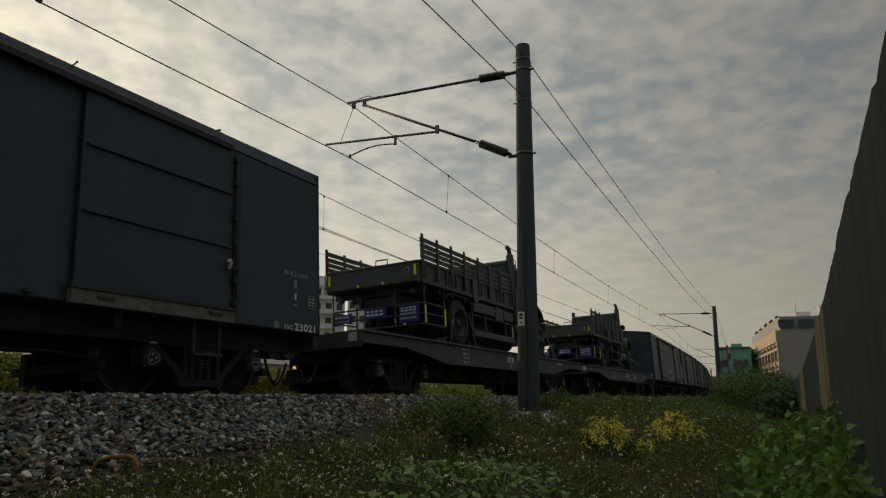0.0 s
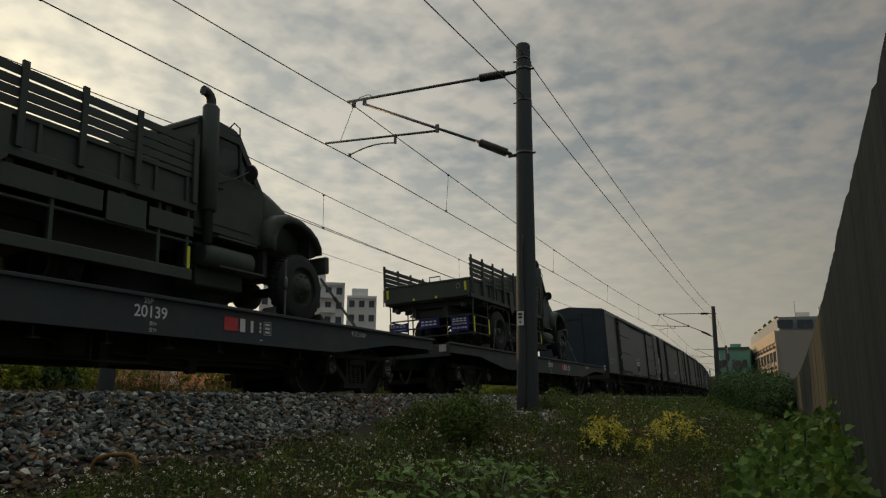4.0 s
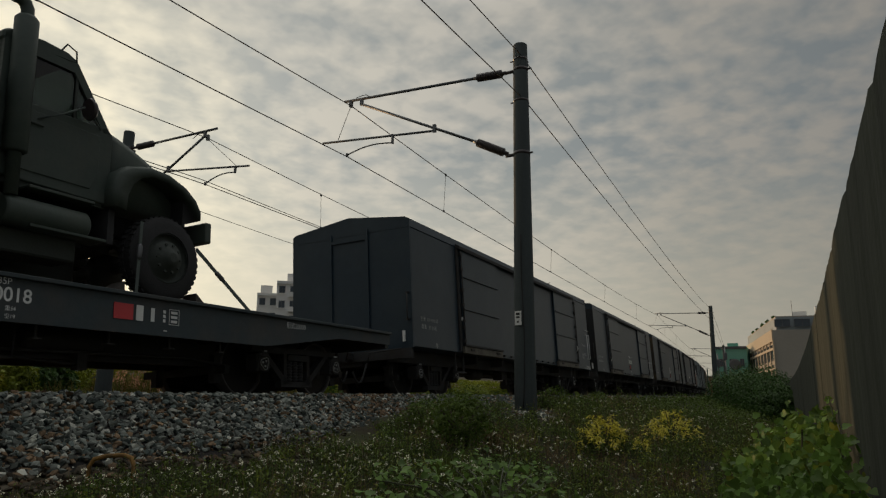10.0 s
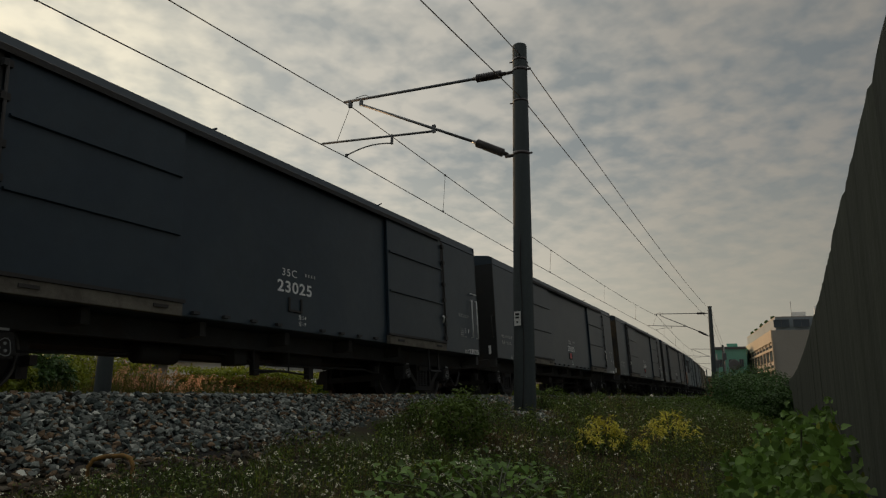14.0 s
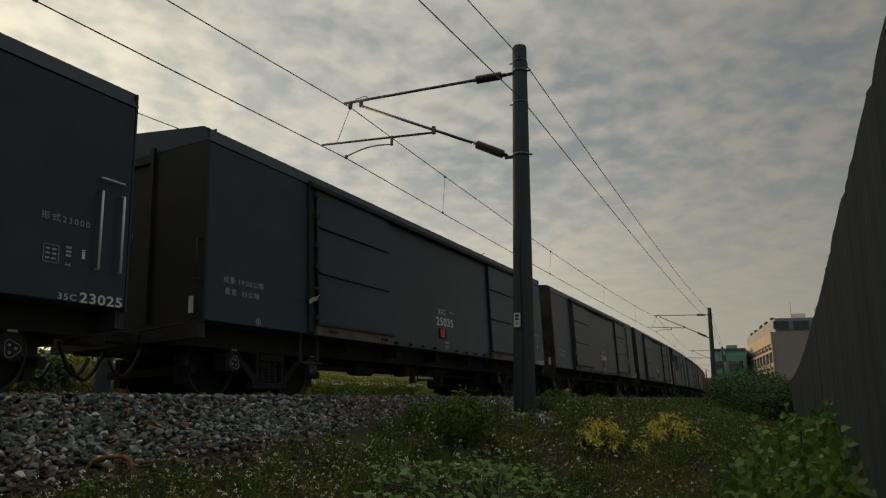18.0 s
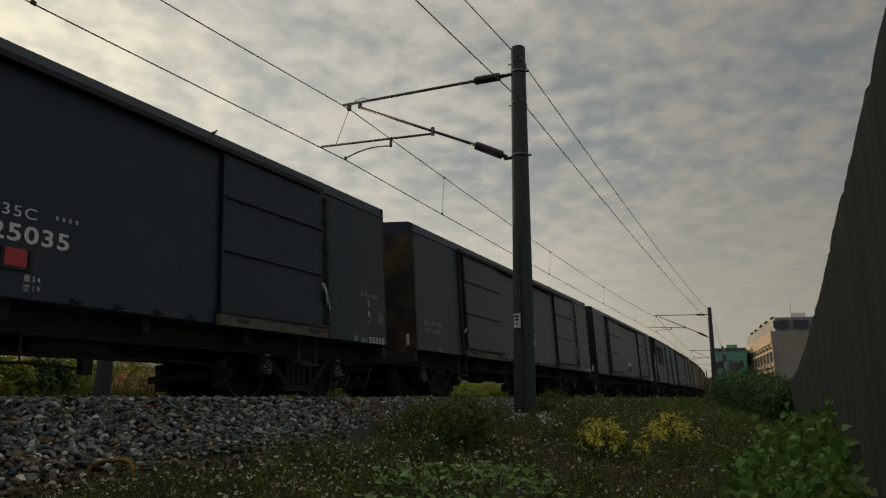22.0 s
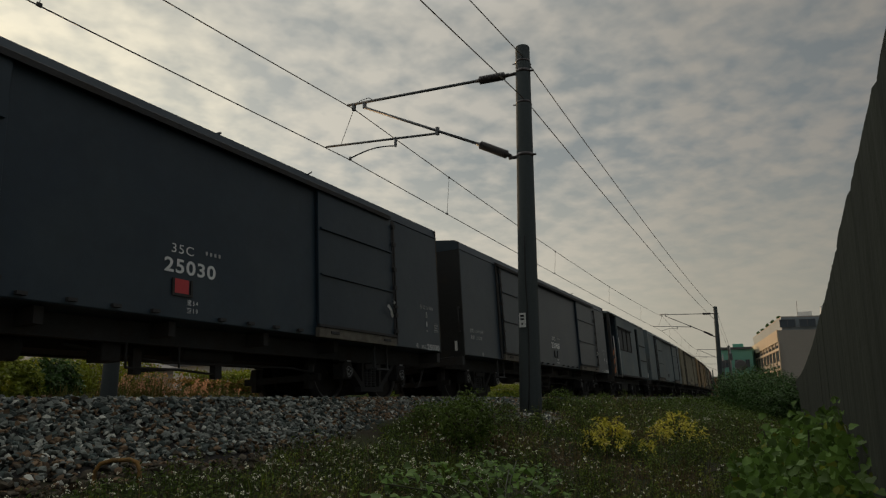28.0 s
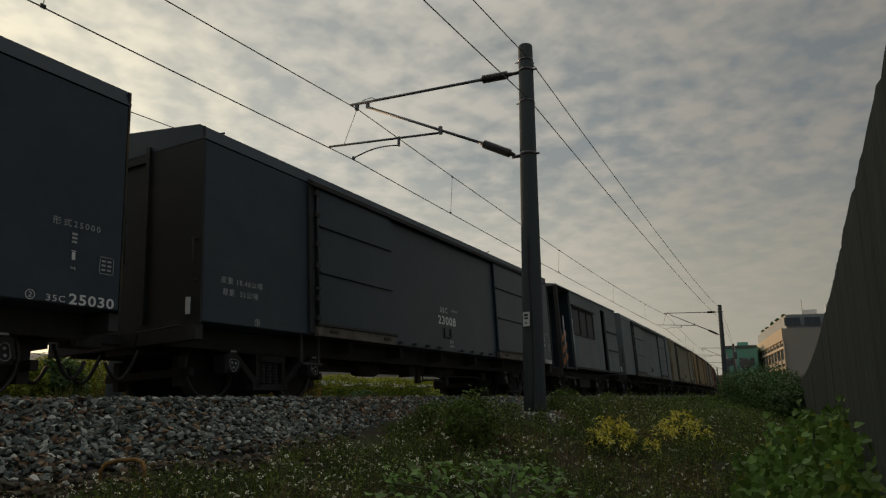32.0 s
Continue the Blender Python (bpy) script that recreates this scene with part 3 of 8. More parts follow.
def catenary_pole(x, v, side, near):
    """side +1: its arm reaches to the far side (over the near track), -1: back over the second track."""
    th = thing("catenary_pole", on_line(x, v, 0), label="round grey concrete pole with a bracket arm for the overhead line", category="pole", group="poles of the overhead line")
    s = side
    bm = B()
    lathe(bm, (0, 0, -0.9), (0, 0, 1), [(0, 0.185), (0.9, 0.178), (0.9 + POLE_TOP - 0.02, 0.125), (0.9 + POLE_TOP, 0.115)], 28)
    part("shaft", bm, "concrete", th)
    if side > 0:
        zt, zl, tipl, tipz, joinl, joinz = 5.61, 4.06, 3.70, 5.69, 3.30, 5.63
        regA, regB, steadyA, wire, cw = (1.69, 4.755), (4.19, 4.895), (2.58, 4.75), (3.60, 4.545), (3.55, 5.58)
    else:
        zt, zl, tipl, tipz, joinl, joinz = 5.66, 4.20, 2.80, 5.72, 2.45, 5.66
        regA, regB, steadyA, wire, cw = (1.40, 4.92), (3.78, 4.72), (3.40, 4.72), (2.57, 4.46), (2.54, 5.51)
    bm = B()
    tube(bm, (0, s * 0.86, zt + (tipz - zt) * 0.21), (0, s * tipl, tipz), 0.027)
    part("top_tube", bm, "steel", th)
    k = 0.23
    bm = B()
    tube(bm, (0, s * (0.16 + (joinl - 0.16) * k), zl + (joinz - zl) * k), (0, s * joinl, joinz - 0.06), 0.027)
    box(bm, -0.025, 0.025, s * joinl - 0.03, s * joinl + 0.03, joinz - 0.08, joinz + 0.04)
    part("bracket_tube", bm, "steel", th)
    bm = B()
    tube(bm, (0, s * regA[0], regA[1]), (0, s * regB[0], regB[1]), 0.022)
    box(bm, -0.025, 0.025, s * regA[0] - 0.03, s * regA[0] + 0.03, regA[1] - 0.03, regA[1] + 0.12)
    part("registration_arm", bm, "steel", th)
    bm = B()
    pts = []
    for i in range(8):
        q = i / 7
        pts.append((0, s * (steadyA[0] + (wire[0] - steadyA[0]) * q), steadyA[1] - 0.09 + (wire[1] + 0.02 - steadyA[1] + 0.09) * q + 0.07 * math.sin(math.pi * q)))
    pipe(bm, pts, 0.014)
    box(bm, -0.02, 0.02, s * steadyA[0] - 0.02, s * steadyA[0] + 0.02, steadyA[1] - 0.11, steadyA[1] + (0.08 if s > 0 else 0.04))
    box(bm, -0.02, 0.02, s * wire[0] - 0.02, s * wire[0] + 0.02, wire[1] - 0.02, wire[1] + 0.05)
    part("steady_arm", bm, "steel", th)
    for a, b in (((0, s * 0.27, zt), (0, s * 0.90, zt + (tipz - zt) * 0.22)), ((0, s * 0.25, zl + 0.03), (0, s * (0.16 + (joinl - 0.16) * k + 0.02), zl + (joinz - zl) * k + 0.01))):
        bm = B()
        shed_insulator(bm, a, b, 0.076, 15)
        part("insulator", bm, "insul", th, "dark ribbed insulator")
    for z in (zt, zl):
        bm = B()
        lathe(bm, (0, 0, z - 0.03), (0, 0, 1), [(0, 0.181 - 0.0088 * z), (0.06, 0.181 - 0.0088 * z)], 24)
        tube(bm, (0, s * 0.12, z), (0, s * 0.29, z), 0.03)
        tube(bm, (0, -s * 0.12, z), (0, -s * 0.2, z), 0.018)
        box(bm, 0.10, 0.20, -0.03, 0.03, z - 0.03, z + 0.03)
        part("clamp_band", bm, "insul", th)
    # catenary clamp, stay loop and the hanger of the registration arm
    bm = B()
    box(bm, -0.03, 0.03, s * cw[0] - 0.03, s * cw[0] + 0.03, cw[1] - 0.03, cw[1] + 0.10)
    part("wire_clamp", bm, "steel", th)
    bm = B()
    pipe(bm, [(0.02, s * (cw[0] - 0.0), cw[1] + 0.05), (0.03, s * (cw[0] - 0.12), cw[1] + 0.17), (0.03, s * (cw[0] - 0.32), cw[1] + 0.19), (0.02, s * (cw[0] - 0.48), cw[1] + 0.09)], 0.007, 6)
    part("jumper_loop", bm, "wire", th)
    bm = B()
    h = regA[1] + (regB[1] - regA[1]) * 0.86
    tube(bm, (0, s * cw[0], cw[1]), (0, s * (regA[0] + (regB[0] - regA[0]) * 0.86), h), 0.006, seg=6)
    part("arm_hanger", bm, "wire", th)
    if side > 0:
        for z in (5.80, 5.02):
            bm = B()
            lathe(bm, (0, 0, z - 0.02), (0, 0, 1), [(0, 0.181 - 0.0088 * z), (0.04, 0.181 - 0.0088 * z)], 24)
            tube(bm, (0.10, -0.05, z), (0.21, -0.06, z), 0.02)
            lathe(bm, (0.22, -0.04, z - 0.04), (0, 0, 1), [(0, 0.02), (0.03, 0.04), (0.06, 0.022), (0.09, 0.04), (0.12, 0.02)], 10)
            tube(bm, (0, 0.12, z), (0, 0.19, z), 0.012)
            part("feeder_bracket", bm, "insul", th)
    else:
        bm = B()
        tube(bm, (0, 0.1, 4.75), (0, 0.24, 4.75), 0.02)
        pipe(bm, [(0, 0.2, 5.45), (-0.1, 0.32, 5.3), (-0.1, 0.32, 4.95), (0, 0.22, 4.75)], 0.008, 6)
        part("feeder_bracket", bm, "insul", th)
    if near:
        # number board and earth cable of the pole beside the camera
        bm = B()
        box(bm, -0.19, -0.18, -0.062, 0.062, 1.10, 1.33, pose(0, 0, 0, 0, 0, -14))
        sg = part("number_board", bm, "tape", th, "small white board with a worn black mark")
        bm = B()
        for z0, z1, w in ((1.265, 1.30, 0.05), (1.215, 1.245, 0.045), (1.14, 1.17, 0.02)):
            box(bm, -0.1965, -0.1905, -w * 0.7, w * 0.7, z0, z1, pose(0, 0, 0, 0, 0, -14))
        part("board_mark", bm, "rubber", sg)
        bm = B()
        pipe(bm, [(-0.17 + 0.02 * math.sin(z * 9) * 0.4 - (2.6 - z) * 0.004, -0.035 - 0.02 * math.sin(z * 2.1), z) for z in [2.6 - i * 0.2 for i in range(15)]], 0.011, 6)
        part("earth_cable", bm, "rubber", th, "thin black cable down the pole")
    return th


for i, px in enumerate(POLE_X):
    catenary_pole(px, POLE_V, 1, i == 1)
    catenary_pole(px, POLE2_V, -1, False)


def wire_run(name, label, v, z_at, sag, r, z_mid=None):
    bm = B()
    for a, b in zip(POLE_X, POLE_X[1:]):
        n = 14
        pts = []
        for i in range(n + 1):
            q = i / n
            x = a + (b - a) * q
            pts.append((x, v + bend(x), z_at - sag * 4 * q * (1 - q)))
        pipe(bm, pts, r, 5)
    return tagged(part(name, bm, "wire"), label, "overhead wire")


def droppers(v0, z0, sag, v1, z1, offsets):
    for k, (a, b) in enumerate(zip(POLE_X[:4], POLE_X[1:])):
        for o in offsets if k else (7.4, 16.3, 25.2, 34.1):
            q = o / (b - a)
            x = a + o
            zt = z0 - sag * 4 * q * (1 - q)
            zc = z1 - 0.20 * 4 * q * (1 - q)
            bm = B()
            tube(bm, (0, v0, zt), (0, v1, zc), 0.005, seg=5)
            box(bm, -0.03, 0.03, v0 - 0.012, v0 + 0.012, zt - 0.03, zt + 0.02)
            box(bm, -0.03, 0.03, v1 - 0.012, v1 + 0.012, zc - 0.01, zc + 0.04)
            ob = tagged(part("dropper_wire", bm, "wire"), "thin dropper between catenary and contact wire", "overhead wire", "droppers of the overhead line")
            ob.matrix_basis = pose(x, bend(x), 0)


SAG = 0.46
wire_run("catenary_wire", "dark sagging catenary wire over the near track", POLE_V + 3.55, 5.58, SAG, 0.010)
wire_run("contact_wire", "dark contact wire over the near track", POLE_V + 3.60, 4.53, 0.20, 0.010)
droppers(POLE_V + 3.55, 5.58, SAG, POLE_V + 3.60, 4.53, (4.3, 13.3, 22.2, 31.0))
wire_run("catenary_wire", "dark catenary wire over the second track", POLE2_V - 2.54, 5.53, SAG, 0.010)
wire_run("contact_wire", "contact wire over the second track", POLE2_V - 2.57, 4.46, 0.20, 0.010)
wire_run("contact_wire", "second contact wire beside the first one", POLE2_V - 2.47, 4.58, 0.28, 0.009)
droppers(POLE2_V - 2.54, 5.51, SAG, POLE2_V - 2.57, 4.46, (4.3, 13.3, 22.2, 31.0))
wire_run("feeder_wire", "dark feeder wire along the poles", POLE_V - 0.04, 5.86, 0.66, 0.009)
wire_run("earth_wire", "dark earth wire along the poles", POLE_V - 0.04, 5.07, 0.52, 0.009)
wire_run("feeder_wire", "dark feeder wire behind the far poles", POLE2_V + 0.25, 4.88, 0.36, 0.008)


# ---- boundary wall ----
WALL_TOP = 0.60


def wall_y(x):
    return -0.178 + 0.0035 * x + 0.00046 * x * x


wall_south = thing("wall_south", label="tall stained concrete boundary wall beside the railway", category="wall", kind="structure")
rng = random.Random(4)
PANEL = 0.87
for i in range(62):
    x0 = -3.75 + i * PANEL
    bm = B()
    top = WALL_TOP + rng.uniform(-0.008, 0.012)
    n = 10
    front, back = [], []
    lo = -1.35
    for j in range(n + 1):
        q = 0.0012 + (PANEL - 0.0024) * j / n
        zt = top + 0.004 * rng.uniform(-1, 1) - (0.012 if j in (0, n) else 0)
        rib = rng.uniform(-0.0015, 0.0015)
        front.append((bm.verts.new((q, rib, lo)), bm.verts.new((q, rib, zt))))
        back.append((bm.verts.new((q, -0.12, lo)), bm.verts.new((q, -0.12, zt))))
    for j in range(n):
        bm.faces.new((front[j][0], front[j + 1][0], front[j + 1][1], front[j][1]))
        bm.faces.new((back[j][0], back[j][1], back[j + 1][1], back[j + 1][0]))
        bm.faces.new((front[j][1], front[j + 1][1], back[j + 1][1], back[j][1]))
    for j in (0, n):
        bm.faces.new((front[j][0], front[j][1], back[j][1], back[j][0]))
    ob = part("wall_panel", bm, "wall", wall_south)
    ob.matrix_basis = pose(x0, wall_y(x0) + rng.uniform(-0.0008, 0.0008), 0, 0, 0, math.degrees(math.atan(0.0035 + 0.00092 * x0)))


# ---- the train ----
TRAIN, SPIN = [], []     # (thing, place of its middle at the start, own pose on the track), (wheelset, place along its wagon)
FLOOR_Z, HALF_W, SIDE_H, HALF_L = 0.863, 1.35, 2.437, 6.525
BOGIES = (-4.72, 4.72)


def wheel_meshes():
    bm = B()
    tube(bm, (0, -0.62, 0), (0, 0.62, 0), 0.075, seg=12)
    for s in (-1, 1):
        lathe(bm, (0, s * 0.53 - 0.06, 0), (0, 1, 0), [(0, 0.10), (0.02, 0.14), (0.045, 0.36), (0.0455, 0.40), (0.09, 0.40), (0.095, 0.12), (0.13, 0.10)], 28)
    axle = mesh_of("axle_and_discs", bm, "wheel")
    bm = B()
    lathe(bm, (0, -0.065, 0), (0, 1, 0), [(0, 0.40), (0.001, 0.458), (0.025, 0.458), (0.035, 0.435), (0.125, 0.428), (0.1255, 0.395), (0.0, 0.395)], 32, False)
    return axle, mesh_of("tyre", bm, "tread")


AXLE, TYRE = wheel_meshes()


def add_wheelset(th, lx, spin=True):
    ws = new("wheelset", AXLE)
    ws.parent = th
    ws.matrix_basis = pose(lx, 0, 0.43)
    shared("wheel_tyre", TYRE, ws, pose(0, 0.53, 0))
    shared("wheel_tyre", TYRE, ws, pose(0, -0.53, 0, 0, 0, 180))
    return ws


def side_frame_mesh():
    """One side of a diamond-framed bogie: top bar, slanting bars, column and springs."""
    bm = B()
    y0, y1 = -0.06, 0.06
    box(bm, -0.98, 0.98, y0, y1, 0.60, 0.68)
    prism(bm, [(-0.80, 0.60), (-0.68, 0.60), (-0.16, 0.16), (-0.30, 0.16)], "y", y0, y1)
    prism(bm, [(0.80, 0.60), (0.68, 0.60), (0.16, 0.16), (0.30, 0.16)], "y", y0, y1)
    box(bm, -0.36, 0.36, y0, y1, 0.12, 0.20)
    for x in (-0.27, 0.27):
        box(bm, x - 0.035, x + 0.035, y0, y1, 0.20, 0.60)
    box(bm, -0.24, 0.24, y0 - 0.03, y1 + 0.03, 0.50, 0.585)
    return mesh_of("side_frame", bm, "under")


def axle_box_mesh():
    bm = B()
    box(bm, -0.13, 0.13, -0.16, 0.04, 0.32, 0.56)
    prism(bm, [(-0.15, 0.36), (0.15, 0.36), (0.10, 0.58), (-0.10, 0.58)], "y", -0.18, -0.15)
    return mesh_of("axle_box", bm, "under", 0.012)


def axle_mark_mesh():
    """White outline and three bolts on the cover of the axle box."""
    bm = B()
    tri = []
    for k in range(18):
        a = math.pi / 2 + k * math.tau / 18
        r = 0.078 * (1 + 0.16 * math.cos(3 * (a - math.pi / 2)))
        tri.append((r * math.cos(a), -0.009, r * math.sin(a)))
    pipe(bm, tri + tri[:1], 0.0042, 5)
    for k in range(3):
        a = math.pi / 2 + k * math.tau / 3
        lathe(bm, (0.040 * math.cos(a), 0, 0.040 * math.sin(a)), (0, -1, 0), [(0, 0.016), (0.012, 0.014)], 8)
    return mesh_of("end_cap_mark", bm, "white_worn")


def box_plate_mesh():
    bm = B()
    box(bm, -0.05, 0.05, -0.186, -0.182, 0.587, 0.610)
    return mesh_of("plate", bm, "white_worn")


def cap_mesh():
    bm = B()
    lathe(bm, (0, 0.06, 0), (0, -1, 0), [(0, 0.115), (0.055, 0.112), (0.06, 0.10)], 20)
    return mesh_of("end_cap", bm, "under")


def spring_mesh():
    bm = B()
    prof = []
    for i in range(7):
        z = i * 0.042
        prof += [(z, 0.045), (z + 0.012, 0.058), (z + 0.03, 0.058), (z + 0.041, 0.045)]
    lathe(bm, (0, 0, 0.205), (0, 0, 1), prof, 10)
    return mesh_of("spring", bm, "under")


FRAME_ME, BOX_ME, MARK_ME, SPRING_ME = side_frame_mesh(), axle_box_mesh(), axle_mark_mesh(), spring_mesh()
PLATE_ME, CAP_ME = box_plate_mesh(), cap_mesh()


def bolster_mesh():
    bm = B()
    box(bm, -0.2, 0.2, -0.78, 0.78, 0.42, 0.66)
    box(bm, -0.30, 0.30, -0.32, 0.32, 0.66, 0.80)
    for x in (-0.42, 0.42):
        box(bm, x - 0.03, x + 0.03, -0.70, 0.70, 0.24, 0.32)
        for y in (-0.53, 0.53):
            box(bm, x - 0.07 + (0.05 if x > 0 else -0.05), x + 0.07 + (0.05 if x > 0 else -0.05), y - 0.05, y + 0.05, 0.20, 0.50)
    return mesh_of("bolster", bm, "under")


def inner_mesh():
    """Brake beams and hangers, and plates added to fill the bogie's inside with darkness."""
    bm = B()
    for y in (-0.34, 0.34):
        prism(bm, [(-1.15, 0.62), (1.15, 0.62), (1.05, 0.22), (0.5, 0.10), (-0.5, 0.10), (-1.05, 0.22)], "y", y - 0.03, y + 0.03)
    for x in (-1.32, 1.32):
        box(bm, x - 0.04, x + 0.04, -0.75, 0.75, 0.30, 0.40)
        for y in (-0.53, 0.53):
            box(bm, x - 0.06, x + 0.06, y - 0.05, y + 0.05, 0.18, 0.55)
    return mesh_of("inner_frame", bm, "under")


BOLSTER_ME, INNER_ME = bolster_mesh(), inner_mesh()


def add_bogie(th, lx):
    bm = B()
    box(bm, -0.28, 0.28, -0.3, 0.3, 0.67, 0.72)
    bg = part("bogie", bm, "under", th, "black diamond-framed two-axle bogie")
    bg.matrix_basis = pose(lx, 0, 0)
    shared("bolster", BOLSTER_ME, bg)
    shared("inner_frame", INNER_ME, bg)
    for s in (-1, 1):
        shared("side_frame", FRAME_ME, bg, pose(0, s * 0.82, 0))
        for x in (-0.13, 0.0, 0.13):
            shared("spring", SPRING_ME, bg, pose(x, s * 0.82, 0))
        for ax in (-0.85, 0.85):
            m = pose(ax, s * 0.80, 0, 0, 0, 0 if s < 0 else 180)
            shared("axle_box", BOX_ME, bg, m)
            if s < 0:
                shared("plate", PLATE_ME, bg, m)
    for ax in (-0.85, 0.85):
        ws = add_wheelset(th, lx + ax)
        # end cap of the axle, which turns with it
        shared("end_cap", CAP_ME, ws, pose(0, -0.985, 0))
        shared("end_cap_mark", MARK_ME, ws, pose(0, -0.986, 0, 0, 37 * lx + 51 * ax), "white outline and three bolts on the axle end")


def add_coupler(th, s, back=0.0):
    bm = B()
    box(bm, min(s * (6.3 - back), s * (6.95 - back)), max(s * (6.3 - back), s * (6.95 - back)), -0.07, 0.07, 0.70, 0.84)
    box(bm, min(s * (6.85 - back), s * (7.12 - back)), max(s * (6.85 - back), s * (7.12 - back)), -0.14, 0.10, 0.64, 0.90)
    box(bm, min(s * (6.95 - back), s * (7.05 - back)), max(s * (6.95 - back), s * (7.05 - back)), -0.02, 0.02, 0.90, 1.02)
    part("coupler", bm, "under", th, bevel=0.01)
    for y, r in ((-0.34, 0.13), (0.32, 0.15)):
        bm = B()
        pts = [(s * (6.5 - back + 0.42 * q), y + 0.05 * q, 0.62 - 0.36 * math.sin(math.pi * q * 0.85)) for q in [i / 8 for i in range(9)]]
        pipe(bm, pts, 0.022, 6)
        part("brake_hose", bm, "rubber", th, "hanging rubber brake hose")
    bm = B()
    pipe(bm, [(s * (6.62 - back), -1.15, 0.83), (s * (6.66 - back), -0.5, 0.80), (s * (6.66 - back), -0.45, 0.62)], 0.014, 6)
    part("uncoupling_lever", bm, "under", th)


def bearer_mesh():
    bm = B()
    box(bm, -0.05, 0.05, -1.2, 1.2, 0.685, 0.855)
    return mesh_of("cross_bearer", bm, "under")


BEARER_ME = bearer_mesh()


def underframe(th, flat=False):
    for y0, y1, z0 in ((-0.25, 0.25, 0.58),) + (() if flat else ((-0.9, -0.78, 0.62), (0.78, 0.9, 0.62))):
        bm = B()
        box(bm, -6.5, 6.5, y0, y1, z0, 0.862)
        part("sole_bar", bm, "under", th)
    for x in (-3.2, -1.6, 0, 1.6, 3.2):
        shared("cross_bearer", BEARER_ME, th, pose(x, 0, 0))
    bm = B()
    lathe(bm, (-1.9, -0.40, 0.55), (1, 0, 0), [(0, 0.08), (0.02, 0.14), (0.60, 0.14), (0.62, 0.08)], 18)
    part("brake_cylinder", bm, "under", th)
    bm = B()
    lathe(bm, (0.7, -0.50, 0.60), (1, 0, 0), [(0, 0.08), (0.05, 0.14), (0.9, 0.14), (0.95, 0.08)], 18)
    part("air_reservoir", bm, "under", th)
    bm = B()
    pipe(bm, [(-3.6, -0.6, 0.44), (-1.9, -0.4, 0.52)], 0.018, 6)
    pipe(bm, [(-0.9, -0.6, 0.60), (0.4, -0.6, 0.46), (2.9, -0.6, 0.48), (3.6, -0.6, 0.40)], 0.018, 6)
    pipe(bm, [(-0.4, -0.95, 0.34), (0.35, -0.95, 0.34), (0.35, -0.95, 0.62)], 0.015, 6)
    pipe(bm, [(-0.4, -0.95, 0.34), (-0.4, -0.95, 0.62)], 0.015, 6)
    part("brake_rigging", bm, "under", th)
    bm = B()
    box(bm, -0.55, -0.30, -0.75, -0.5, 0.42, 0.66)
    part("brake_valve", bm, "under", th, bevel=0.01)
    bm = B()
    box(bm, -0.06, 0.06, -0.66, -0.58, 0.30, 0.60)
    box(bm, 1.28, 1.40, -0.62, -0.52, 0.28, 0.46)
    pipe(bm, [(0.06, -0.62, 0.34), (0.6, -0.62, 0.38), (1.30, -0.58, 0.34)], 0.016, 6)
    part("slack_adjuster", bm, "under", th)


def door_mesh():
    """A sliding door: frame with three pressed panels."""
    bm = B()
    w, h = 1.07, 2.20
    box(bm, -w, w, -0.052, 0.0, 0.0, h)
    return mesh_of("side_door", bm, "wagon", 0.006)


def bar_mesh():
    bm = B()
    prism(bm, [(-0.052, -0.018), (-0.085, -0.010), (-0.085, 0.010), (-0.052, 0.018)], "x", -1.03, 1.03)
    return mesh_of("door_bar", bm, "wagon")


def latch_mesh():
    bm = B()
    tube(bm, (0, -0.085, 0.15), (0, -0.085, 2.12), 0.016, seg=8)
    for z in (0.22, 0.5, 0.98, 1.3, 1.75, 2.08):
        box(bm, -0.045, 0.045, -0.10, -0.05, z - 0.035, z + 0.035)
    box(bm, -0.09, 0.03, -0.115, -0.085, 0.62, 0.66)
    return mesh_of("door_latch", bm, "under")


DOOR_ME, BAR_ME, LATCH_ME = door_mesh(), bar_mesh(), latch_mesh()


